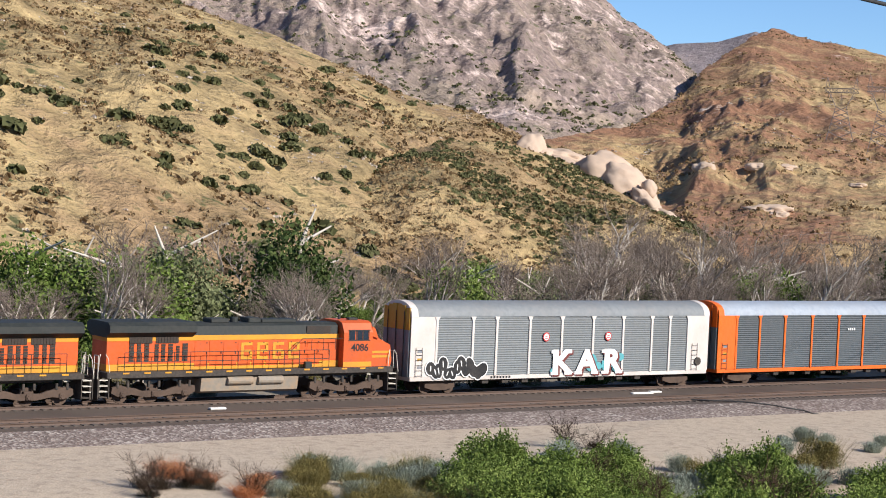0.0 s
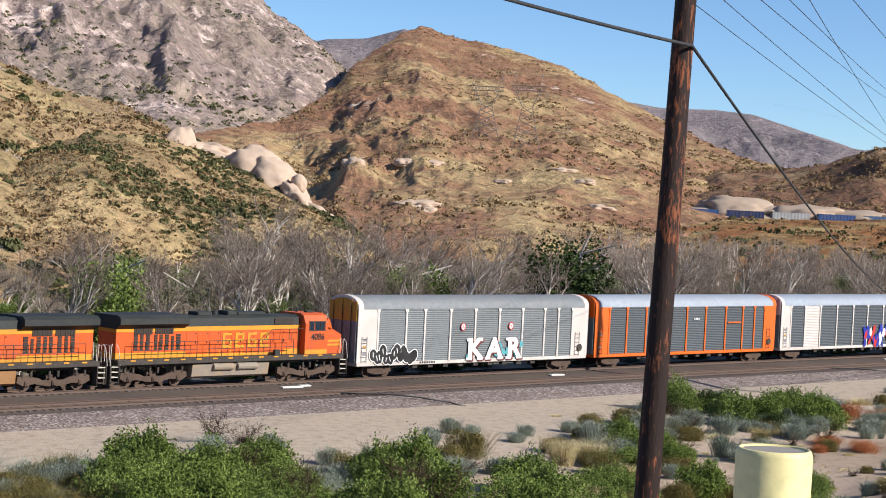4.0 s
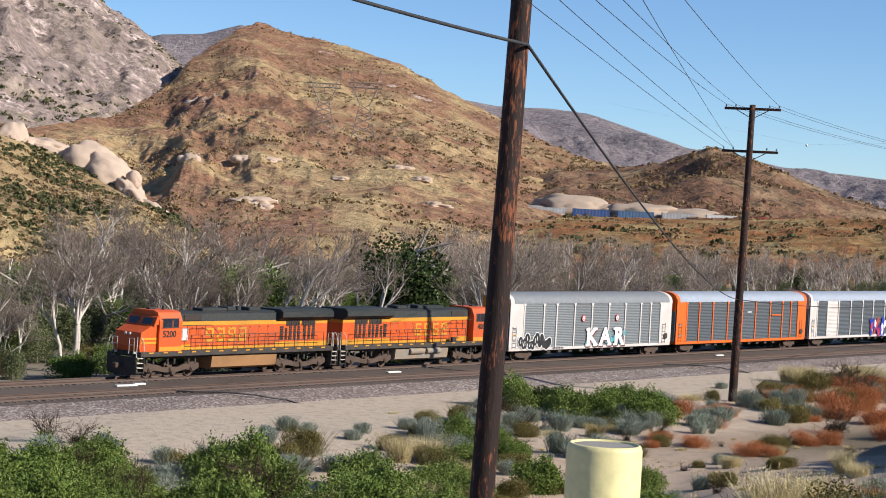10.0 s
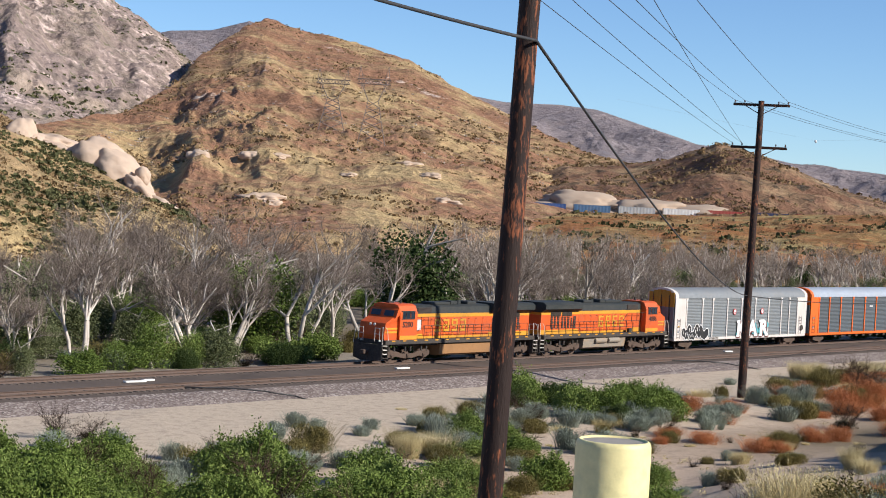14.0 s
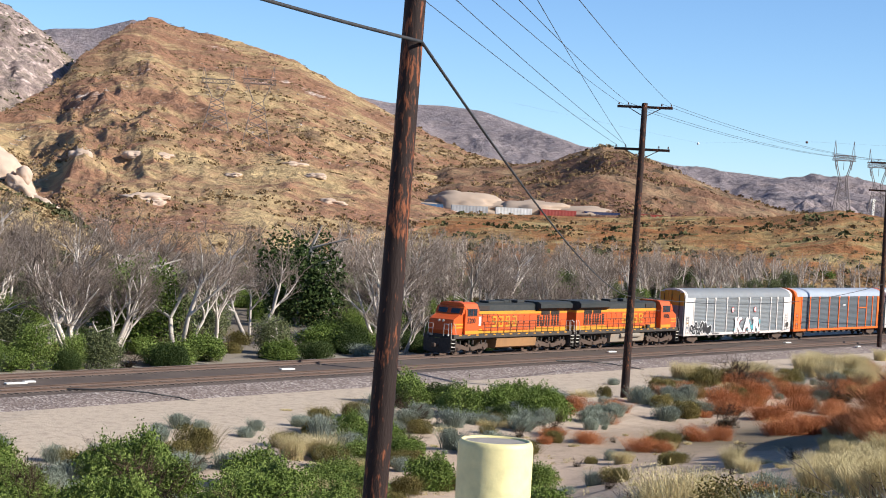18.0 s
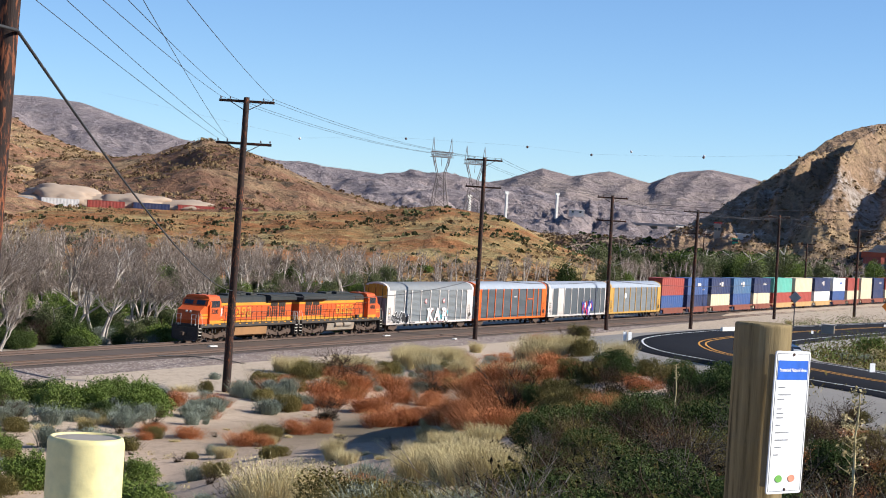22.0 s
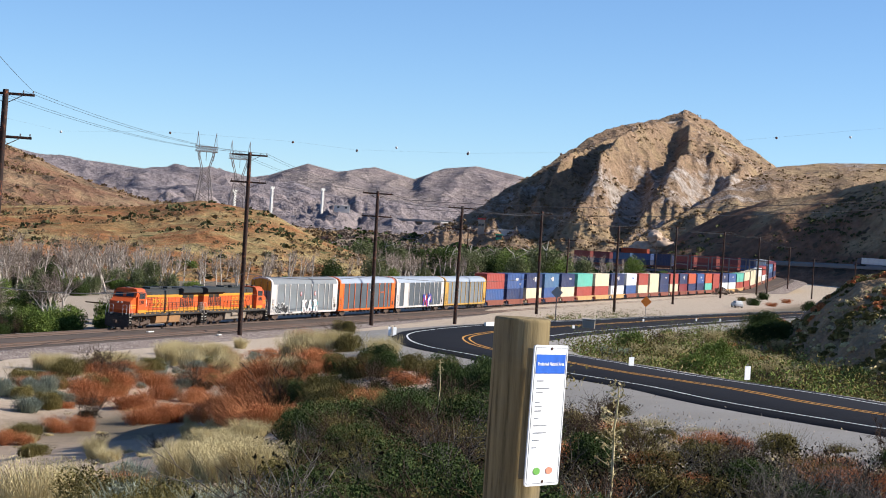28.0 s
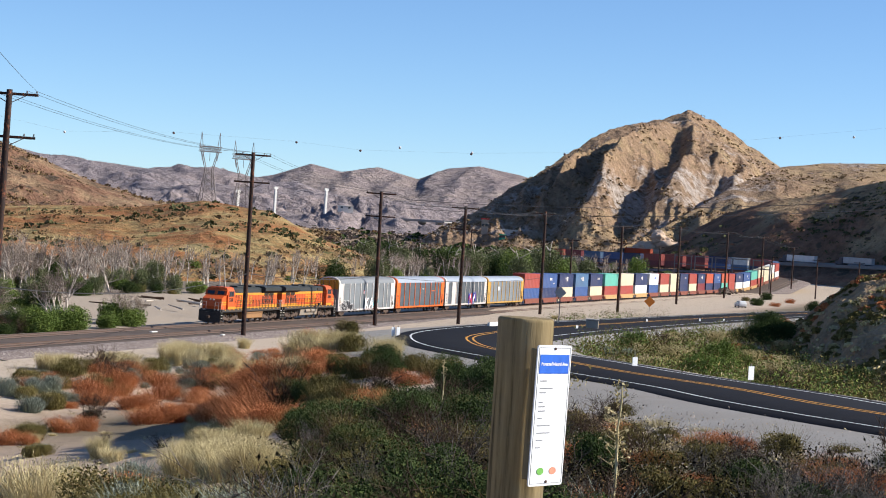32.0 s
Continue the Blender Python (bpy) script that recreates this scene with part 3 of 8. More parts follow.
hill("mountain_cone", "steep pointed mountain with rocky ribs, sunlit flank",
     ((36.4, -0.3, 1210), (37.1, 0.2, 1230), (37.9, 0.64, 1250), (39.8, 1.95, 1310), (41.4, 3.14, 1370), (42.2, 3.53, 1395), (43.4, 3.82, 1425), (44.16, 4.18, 1440), (45.05, 3.78, 1455), (45.75, 3.32, 1470), (46.95, 2.62, 1490), (49, 1.6, 1500), (54, 0.6, 1520)),
     ((36.4, 1185, 6), (38.5, 1150, 5), (40.5, 1115, 4), (42.3, 1085, 4), (44, 1075, 4), (47, 1060, 4), (54, 1050, 4)), MAT["cone"], 9, 60, (420, 190), 0.4, 12, -0.05, 0.8,
     ((26, 0.55, ((0.99, 44.1), (0.8, 43.3), (0.6, 42.3), (0.4, 41.6), (0.2, 41.0))), (20, 0.5, ((0.97, 42.6), (0.75, 41.2), (0.5, 40.2), (0.3, 39.6))),
      (16, 0.5, ((0.95, 44.35), (0.75, 44.5), (0.55, 44.3), (0.3, 43.4), (0.08, 42.6))), (13, 0.4, ((0.9, 43.7), (0.7, 42.6), (0.5, 41.2))),
      (12, 0.45, ((0.97, 45.5), (0.7, 45.9), (0.45, 45.7), (0.2, 45.0))), (16, 0.5, ((0.97, 41.0), (0.7, 39.6), (0.4, 38.8))), (9, 0.3, ((0.85, 44.9), (0.6, 45.1), (0.35, 44.8)))))
hill("ridge_tan", "tan rounded ridge of dry grass",
     ((42.5, 0.0, 1060), (43.8, 0.7, 1120), (45.5, 1.9, 1230), (46.95, 2.6, 1330), (48.4, 2.8, 1380), (50, 2.86, 1400), (54, 3.2, 1400), (62, 3.4, 1360)),
     ((42.5, 1030, 4), (44, 1022, 4), (47, 1015, 4), (50, 1010, 4), (62, 980, 4)), MAT["cone"], 12, 130, (180, 60), 0.1, 13, 0.05, 0.6)
# past 51 degrees the unseen crest is raised to cast shade on this ridge
hill("ridge_shaded", "dark scrub ridge lying in shade",
     ((42.3, -0.4, 1060), (43.9, 0.15, 1050), (44.6, 0.62, 1040), (45.5, 1.18, 1030), (46.8, 1.62, 1000), (48.1, 1.87, 985), (50, 2.4, 960), (51.4, 2.8, 950), (54, 3.9, 930), (58, 4.8, 900), (63, 5.0, 860), (72, 5.0, 820)),
     ((42.3, 955, 3), (46, 920, 4), (50, 880, 5), (62, 640, 6), (72, 560, 6)), MAT["hill_scrub"], 8, 80, (220, 60), 0.15, 14, 0.1, 0.6)

hill("mound_roadside", "brushy cut mound beside the road with a rust-brown top",
     ((47.3, -2.6, 190), (48.0, -1.7, 182), (48.7, -1.0, 178), (49.5, -0.45, 174), (50.4, -0.3, 170), (53, 0.3, 165), (60, 1.2, 160)),
     ((47.3, 165, 4.2), (48.4, 134, 4.8), (50.5, 102, 5.6), (54, 84, 6.4), (60, 78, 7.2)), MAT["hill_scrub"], 1.8, 12, (110, 50), 0.3, 19, 0.10, 0.5)

# ---- railway ----


def ballast_build(t, b):
    c = coords(t, "World")
    vor = nd(t, "TexVoronoi", Scale=7.0)
    t.links.new(c, vor.inputs["Vector"])
    n = noise_at(t, c, 0.35, 4.0)
    stone = ramp(t, vor.outputs["Color"], ((0.0, (0.10, 0.078, 0.07)), (0.55, (0.235, 0.185, 0.165)), (0.9, (0.48, 0.42, 0.37))))
    out = mixed(t, ramp(t, n, ((0.4, (0, 0, 0)), (0.75, (0.5, 0.5, 0.5)))), stone, (0.16, 0.115, 0.095))
    t.links.new(out, b.inputs["Base Color"])
    bumped(t, b, vor.outputs["Distance"], 0.9, 0.05)


MAT["ballast"] = node_mat("grey_ballast", ballast_build, 0.95, 0.0, 0.1)
MAT["oily"] = worn("oil_stained_ballast", (0.135, 0.105, 0.088), 0.95, 0, (0.07, 0.055, 0.048), 0.7, 7.0, 0.2, 0.9, 0.1)
MAT["rail"] = worn("rusty_rail_steel", (0.10, 0.065, 0.05), 0.7, 0.0, (0.14, 0.085, 0.06), 0.5, 9.0, 0.5, 0.1)
MAT["tie"] = worn("weathered_tie", (0.15, 0.12, 0.10), 0.9, 0, (0.07, 0.06, 0.05), 0.5, 12.0, 1.0, 0.4, per_object=0.3)
TRACKS = (0.0, -6.4)                  # the train's track and the nearer, empty one


def track_path(s0, s1, step, v):
    out, s = [], s0
    while s < s1:
        out.append(rail_pose(s, v))
        s += step if s < BEND_S - step else 6.0
    return out


def swept(poses, outline, material):
    """An open outline of (sideways, z) drawn along poses."""
    rows = []
    for p, turn in poses:
        c, s = math.cos(radians(turn)), math.sin(radians(turn))
        rows.append([(p.x - s * y, p.y + c * y, p.z + z) for y, z in outline])
    return grid_mesh(rows, material)


def build_track():
    bed = new("ballast_bed", swept(track_path(-160, 1250, 8, 0.0), ((5.2, -1.15), (2.6, -0.22), (-8.7, -0.22), (-11.9, -0.68), (-13.4, -0.95)), MAT["ballast"]))
    tagged(bed, "grey stone ballast bed under two tracks", "ballast", kind="structure")
    strip = new("ballast_strip", swept(track_path(-160, 1250, 8, 0.0), ((2.2, -0.212), (0.0, -0.18), (-3.2, -0.212), (-6.4, -0.18), (-8.6, -0.212)), MAT["oily"]))
    tagged(strip, "oil-stained dark ballast along the tracks", "ballast", kind="structure")
    for v in TRACKS:
        for side in (0.7525, -0.7525):
            o = side
            rail = new("rail", swept(track_path(-160, 1250, 8, v), ((o + 0.07, -0.19), (o + 0.07, -0.165), (o + 0.012, -0.14), (o + 0.012, -0.05), (o + 0.036, -0.04), (o + 0.036, 0.0), (o - 0.036, 0.0), (o - 0.036, -0.04), (o - 0.012, -0.05), (o - 0.012, -0.14), (o - 0.07, -0.165), (o - 0.07, -0.19)), MAT["rail"]))
            tagged(rail, "worn steel rail with rusty web", "rail", kind="structure")


build_track()

def build_ties():
    """Worn ties, half sunk in the ballast, one loose cover of both tracks."""
    verts, faces = [], []
    r = random.Random(2)
    for v in TRACKS:
        s = -60.0
        while s < 420:
            p, turn = rail_pose(s, v)
            c, q = math.cos(radians(turn)), math.sin(radians(turn))
            k = len(verts)
            w, l, z = 0.115, 1.28 + r.uniform(-0.05, 0.05), -0.165 + r.uniform(-0.012, 0.01)
            for zz in (-0.3, z):
                for a, b in ((-w, -l), (w, -l), (w, l), (-w, l)):
                    verts.append((p.x + c * a - q * b, p.y + q * a + c * b, p.z + zz))
            faces += [(k + 4, k + 5, k + 6, k + 7), (k, k + 1, k + 5, k + 4), (k + 1, k + 2, k + 6, k + 5), (k + 2, k + 3, k + 7, k + 6), (k + 3, k, k + 4, k + 7)]
            s += 0.55
    me = bpy.data.meshes.new("ties")
    me.from_pydata(verts, [], faces)
    me.materials.append(MAT["tie"])
    tagged(new("railway_ties", me), "weathered wooden ties sunk in dark ballast", "ties", kind="stuff")


build_ties()

# ---- the train ----
MAT["loco_orange"] = worn("loco_orange_paint", (0.66, 0.10, 0.014), 0.45, 0, (0.20, 0.065, 0.03), 0.6, 6.0, 0.5, 0.06)
MAT["loco_yellow"] = worn("loco_yellow_paint", (0.66, 0.30, 0.02), 0.5, 0, (0.26, 0.12, 0.035), 0.6, 6.0, 0.5, 0.06)
MAT["loco_dark"] = worn("sooty_dark_green_paint", (0.022, 0.026, 0.024), 0.6, 0, (0.06, 0.055, 0.05), 0.5, 5.0, 0.4, 0.1)
MAT["grime"] = worn("grimy_running_gear", (0.115, 0.075, 0.055), 0.85, 0.1, (0.045, 0.035, 0.03), 0.6, 8.0, 0.8, 0.4)
MAT["frame_dark"] = worn("dirty_black_underframe", (0.045, 0.038, 0.033), 0.8, 0, (0.13, 0.10, 0.08), 0.5, 6.0, 0.6, 0.3)
MAT["tank_grey"] = worn("dusty_tank_grey", (0.27, 0.23, 0.185), 0.7, 0, (0.33, 0.18, 0.07), 0.6, 3.0, 0.5, 0.2)
MAT["tank_tan"] = worn("dusty_tank_tan", (0.36, 0.185, 0.075), 0.75, 0, (0.12, 0.07, 0.04), 0.5, 3.0, 0.5, 0.2)
MAT["handrail"] = worn("pale_handrail_paint", (0.62, 0.58, 0.50), 0.5, 0, (0.25, 0.2, 0.15), 0.4)
MAT["grille"] = worn("black_grille", (0.03, 0.024, 0.02), 0.7, 0, (0.10, 0.06, 0.04), 0.4)
MAT["glass_dark"] = worn("dark_window_glass", (0.02, 0.03, 0.045), 0.08, 0, (0.06, 0.06, 0.06), 0.2, 5.0, 0.8, 0.0, 0.6)
MAT["rack_grey"] = worn("galvanised_panel", (0.175, 0.195, 0.205), 0.6, 0.0, (0.19, 0.17, 0.155), 0.5, 4.0, 0.35, 0.08, per_object=0.12)
MAT["rack_roof"] = worn("dull_zinc_roof", (0.20, 0.215, 0.225), 0.6, 0.0, (0.2, 0.18, 0.17), 0.5, 3.0, 0.3, 0.08)
MAT["roof_bright"] = worn("bright_zinc_roof", (0.33, 0.37, 0.43), 0.5, 0.0, (0.25, 0.24, 0.23), 0.4, 3.0, 0.3, 0.08)
MAT["rack_white"] = worn("road_grimed_white", (0.64, 0.585, 0.545), 0.6, 0, (0.33, 0.24, 0.18), 0.5, 5.0, 0.45, 0.06)
MAT["rack_orange"] = worn("autorack_orange", (0.78, 0.135, 0.012), 0.5, 0, (0.3, 0.10, 0.03), 0.35, 5.0, 0.45, 0.06)
MAT["rack_tan"] = worn("autorack_ochre", (0.55, 0.30, 0.055), 0.6, 0, (0.22, 0.14, 0.06), 0.4, 5.0, 0.45, 0.06)
MAT["rack_mustard"] = worn("mustard_door_panel", (0.48, 0.26, 0.025), 0.6, 0, (0.22, 0.14, 0.06), 0.4, 5.0, 0.45, 0.06)
MAT["spray_black"] = worn("black_spray_paint", (0.012, 0.012, 0.014), 0.5)
MAT["spray_white"] = worn("white_spray_paint", (0.80, 0.78, 0.76), 0.5, 0, (0.5, 0.45, 0.4), 0.2)
MAT["spray_maroon"] = worn("maroon_spray_paint", (0.16, 0.035, 0.03), 0.5)
MAT["spray_teal"] = worn("teal_spray_paint", (0.10, 0.38, 0.42), 0.5)
MAT["spray_blue"] = worn("blue_spray_paint", (0.012, 0.03, 0.35), 0.5)
MAT["spray_red"] = worn("red_spray_paint", (0.55, 0.03, 0.03), 0.5)
MAT["well_brown"] = worn("rust_brown_well", (0.22, 0.06, 0.035), 0.7, 0, (0.10, 0.06, 0.045), 0.5)
MAT["well_buff"] = worn("buff_well", (0.50, 0.30, 0.12), 0.7, 0, (0.2, 0.12, 0.07), 0.5)
BOX_COLOURS = {"red": (0.34, 0.055, 0.04), "orange": (0.46, 0.085, 0.035), "blue": (0.035, 0.085, 0.24), "navy": (0.017, 0.032, 0.10), "cream": (0.64, 0.55, 0.38),
               "white": (0.72, 0.71, 0.68), "teal": (0.11, 0.42, 0.33), "maroon": (0.20, 0.028, 0.035), "steel": (0.06, 0.14, 0.26), "grey": (0.42, 0.43, 0.43)}
for key, col in BOX_COLOURS.items():
    MAT["box_" + key] = worn("container_" + key, col, 0.55, 0, (0.16, 0.12, 0.10), 0.3, 3.0, 0.5, 0.05)
TRAIN = []                            # thing, metres from the train's mark, length, faces back
SPEED, S0 = 6.03, 67.7


def text_mesh(body, size, depth, material, bold=0.0):
    cu = bpy.data.curves.new("lettering", "FONT")
    cu.body, cu.size, cu.extrude, cu.align_x, cu.align_y, cu.offset = body, size, depth, "CENTER", "CENTER", bold
    cu.resolution_u = 3
    ob = new("lettering", cu)
    bpy.context.view_layer.update()
    me = bpy.data.meshes.new_from_object(ob.evaluated_get(bpy.context.evaluated_depsgraph_get()))
    bpy.data.objects.remove(ob)
    me.materials.clear()
    me.materials.append(material)
    return me


def blob(bm, cx, cz, rx, rz, y, depth=0.006, n=12, turn=0.0):
    """A flat rounded patch on a side wall that looks towards -y."""
    vs = []
    for i in range(n):
        a = 2 * math.pi * i / n
        px, pz = rx * math.cos(a), rz * math.sin(a)
        vs.append((cx + px * math.cos(turn) - pz * math.sin(turn), cz + px * math.sin(turn) + pz * math.cos(turn)))
    a = [bm.verts.new((x, y, z)) for x, z in vs]
    b = [bm.verts.new((x, y - depth, z)) for x, z in vs]
    bm.faces.new(b)
    for i in range(n):
        j = (i + 1) % n
        bm.faces.new((a[i], a[j], b[j], b[i]))


def wheelset_truck(parent, x, axles, r, side_frame):
    """A truck: side frames, wheels on axles."""
    span = (axles - 1) * (2.1 if axles == 3 else 1.78)
    bm = bmesh.new()
    for sy in (-1, 1):
        y = sy * 1.08
        if axles == 3:
            pts = [(-span / 2 - 0.75, 0.62), (-span / 2 - 0.7, 0.95), (-span / 2 - 0.2, 1.05), (-1.2, 0.86), (-0.8, 0.72), (0.8, 0.72), (1.2, 0.86), (span / 2 + 0.2, 1.05), (span / 2 + 0.7, 0.95), (span / 2 + 0.75, 0.62), (span / 2 + 0.3, 0.42), (1.5, 0.52), (0.5, 0.36), (-0.5, 0.36), (-1.5, 0.52), (-span / 2 - 0.3, 0.42)]
        else:
            pts = [(-span / 2 - 0.25, 0.42), (-span / 2 - 0.25, 0.66), (-0.5, 0.80), (0.5, 0.80), (span / 2 + 0.25, 0.66), (span / 2 + 0.25, 0.42), (0.45, 0.24), (-0.45, 0.24)]
        extrude_side(bm, [(x + a, b) for a, b in pts][::-1], y - 0.09, y + 0.09)
    box(bm, x, 0, 0.7, 0.5, 2.1, 0.28, 0.03)
    part("truck_frame", bm, side_frame, parent)
    for i in range(axles):
        ax = x - span / 2 + i * (span / (axles - 1))
        bm = bmesh.new()
        for sy in (-0.76, 0.76):
            rod(bm, (ax, sy - 0.065, r), (ax, sy + 0.065, r), r, r, 20)
        rod(bm, (ax, -1.15, r), (ax, 1.15, r), 0.09, 0.09, 8)
        part("wheelset", bm, MAT["grime"], parent)
        if axles == 3:
            for sy in (-1, 1):
                bm = bmesh.new()
                box(bm, ax, sy * 1.2, r + 0.02, 0.36, 0.14, 0.34, 0.04)
                rod(bm, (ax, sy * 1.2, r), (ax, sy * 1.31, r), 0.13, 0.11, 12)
                part("journal_box", bm, side_frame, parent)
            for sy in (-1, 1):
                for o in (-0.34, 0.34):
                    bm = bmesh.new()
                    rod(bm, (ax + o, sy * 1.12, 0.92), (ax + o, sy * 1.12, 1.28), 0.1, 0.1, 10)
                    part("spring", bm, MAT["frame_dark"], parent)


SQUEEZE = 0.925


def locomotive(number, tank, stripe_low, flip):
    """A six-axle diesel: cab at its +x end, radiators at the other."""
    L = 22.2
    ob = thing("locomotive", "weathered orange and yellow diesel freight locomotive with dark roof", "locomotive", "locomotives at the end of the train")
    # underframe
    bm = bmesh.new()
    box(bm, L / 2, 0, 1.66, L - 1.5, 3.05, 0.34, 0.03)
    box(bm, L / 2, 0, 1.42, L - 5.0, 2.2, 0.2, 0.02)
    part("underframe", bm, MAT["frame_dark"], ob)
    for k in range(14):
        for y in (-1.535, 1.535):
            bm = bmesh.new()
            box(bm, 2.0 + k * 1.42, y, 1.77, 0.42, 0.02, 0.09)
            part("sill_marker", bm, MAT["loco_yellow"], ob)
    # fuel tank and air reservoirs
    bm = bmesh.new()
    extrude_profile(bm, [(-1.35, 0.62), (-1.05, 0.48), (1.05, 0.48), (1.35, 0.62), (1.45, 1.38), (-1.45, 1.38)], 7.2, 14.2)
    part("fuel_tank", bm, tank, ob, "dusty fuel tank")
    for x0 in (9.0, 11.2):
        bm = bmesh.new()
        rod(bm, (x0, -1.42, 1.2), (x0 + 1.8, -1.42, 1.2), 0.24, 0.24, 14)
        part("air_reservoir", bm, MAT["tank_grey"], ob)
    wheelset_truck(ob, 4.1, 3, 0.52, MAT["grime"])
    wheelset_truck(ob, L - 4.1, 3, 0.52, MAT["grime"])
    # hood in bands, engine room narrower than the walkway
    def band(name, x0, x1, hw, z0, z1, material, label=""):
        bm = bmesh.new()
        box(bm, (x0 + x1) / 2, 0, (z0 + z1) / 2, x1 - x0, hw * 2, z1 - z0, 0.015)
        return part(name, bm, material, ob, label)
    hx0, hx1 = 0.95, 17.6
    band("hood_lower_stripe", hx0, hx1, 0.96, 1.84, 2.22, MAT["loco_yellow"])
    band("hood", hx0, hx1, 0.95, 2.22, 3.52, MAT["loco_orange"], "orange engine hood")
    band("hood_upper_stripe", hx0, hx1, 0.96, 3.52, 3.83, MAT["loco_yellow"])
    bm = bmesh.new()
    extrude_profile(bm, [(-0.96, 3.83), (0.96, 3.83), (0.9, 4.35), (0.6, 4.5), (-0.6, 4.5), (-0.9, 4.35)], hx0 + 5.6, hx1 - 0.2)
    part("hood_roof", bm, MAT["loco_dark"], ob, "sooty dark roof")
    bm = bmesh.new()
    extrude_profile(bm, [(-1.0, 3.75), (1.0, 3.75), (1.5, 4.05), (1.5, 4.42), (1.2, 4.62), (-1.2, 4.62), (-1.5, 4.42), (-1.5, 4.05)], hx0 - 0.1, hx0 + 5.8)
    part("radiator_cover", bm, MAT["loco_dark"], ob, "wide overhanging dark radiator cover")
    for x0, w, h in ((8.9, 1.3, 0.26), (11.4, 0.9, 0.3), (13.2, 2.6, 0.22)):
        bm = bmesh.new()
        box(bm, x0, 0, 4.5 + h / 2 - 0.02, w, 1.1, h, 0.05)
        part("roof_hatch", bm, MAT["loco_dark"], ob)
    bm = bmesh.new()
    rod(bm, (10.2, 0, 4.45), (10.2, 0, 4.78), 0.26, 0.24, 14)
    part("exhaust_stack", bm, MAT["loco_dark"], ob)
    # grilles, doors and latches on both flanks
    for sy in (-1, 1):
        for x0, w, z, h in ((2.6, 0.32, 2.86, 1.05), (3.1, 0.26, 2.86, 1.05), (3.62, 0.3, 2.86, 1.05), (4.3, 0.26, 2.86, 1.0), (4.75, 0.26, 2.86, 1.0), (5.25, 0.3, 2.86, 1.0), (5.75, 0.22, 2.8, 0.9), (6.25, 0.36, 2.86, 1.05)):
            bm = bmesh.new()
            for k in range(6):
                box(bm, x0, sy * 0.965, z - h / 2 + h * (k + 0.5) / 6, w, 0.05, h / 6 - 0.03)
            part("louvre", bm, MAT["grille"], ob)
        for x0 in (2.9, 4.7):
            bm = bmesh.new()
            box(bm, x0 + 0.3, sy * 0.97, 3.6, 1.55, 0.05, 0.42, 0.01)
            for k in range(7):
                box(bm, x0 - 0.3 + k * 0.2, sy * 1.0, 3.6, 0.03, 0.03, 0.4)
            part("radiator_grille", bm, MAT["grille"], ob)
        for k in range(9):
            bm = bmesh.new()
            x0 = 7.4 + k * 1.02
            box(bm, x0, sy * 0.955, 2.75, 0.94, 0.03, 1.45, 0.008)
            part("hood_door", bm, MAT["loco_orange"], ob)
            bm = bmesh.new()
            box(bm, x0 + 0.36, sy * 0.985, 2.8, 0.05, 0.04, 0.16)
            part("latch", bm, MAT["loco_dark"], ob)
            bm = bmesh.new()
            box(bm, x0 + 0.36, sy * 0.985, 3.38, 0.09, 0.03, 0.05)
            part("hinge", bm, MAT["loco_dark"], ob)
        bm = bmesh.new()
        box(bm, 15.9, sy * 0.97, 4.1, 1.8, 0.06, 0.42, 0.01)
        part("blower_grille", bm, MAT["grille"], ob)
        # the railway's mark as plain yellow blocks
        for k in range(4):
            bm = bmesh.new()
            x0 = 10.6 + k * 1.16
            for a, b, w, h in ((-0.3, 0, 0.2, 0.98), (0.1, 0.41, 0.62, 0.17), (0.1, 0, 0.5, 0.15), (0.1, -0.41, 0.62, 0.17), (0.32, 0.2 if k % 2 else -0.2, 0.19, 0.42)):
                box(bm, x0 + a, sy * 0.985, 2.88 + b, w, 0.02, h)
            part("lettering_block", bm, MAT["loco_yellow"], ob, "faded yellow lettering block")
    # cab and nose
    bm = bmesh.new()
    extrude_profile(bm, [(-1.52, 1.84), (1.52, 1.84), (1.52, 3.95), (1.25, 4.5), (0.9, 4.62), (-0.9, 4.62), (-1.25, 4.5), (-1.52, 3.95)], 17.5, 19.75)
    cab = part("cab", bm, MAT["loco_orange"], ob, "orange cab")
    bm = bmesh.new()
    extrude_side(bm, [(19.7, 1.84), (21.35, 1.84), (21.45, 2.2), (21.3, 3.15), (20.4, 3.55), (19.7, 3.75)], -1.3, 1.3)
    part("nose", bm, MAT["loco_orange"], ob, "short orange nose")
    bm = bmesh.new()
    extrude_side(bm, [(19.72, 3.72), (20.25, 3.56), (19.95, 4.2), (19.72, 4.3)], -1.45, 1.45)
    part("windshield_frame", bm, MAT["loco_orange"], ob)
    for sy in (-1, 1):
        bm = bmesh.new()
        box(bm, 20.16, sy * 0.68, 3.9, 0.03, 0.95, 0.46, 0.0, Matrix.Translation((20.16, 0, 3.9)) @ Matrix.Rotation(radians(-24), 4, "Y") @ Matrix.Translation((-20.16, 0, -3.9)))
        part("windshield", bm, MAT["glass_dark"], ob)
        for x0, w in ((18.15, 0.42), (18.72, 0.42), (19.2, 0.34)):
            bm = bmesh.new()
            box(bm, x0, sy * 1.525, 3.78, w, 0.02, 0.56, 0.004)
            part("cab_window", bm, MAT["glass_dark"], ob)
        bm = bmesh.new()
        for z in (3.47, 4.09):
            box(bm, 18.7, sy * 1.53, z, 1.7, 0.04, 0.05)
        for x0 in (17.9, 18.44, 18.98, 19.42):
            box(bm, x0, sy * 1.53, 3.78, 0.05, 0.04, 0.6)
        part("window_frame", bm, MAT["frame_dark"], ob)
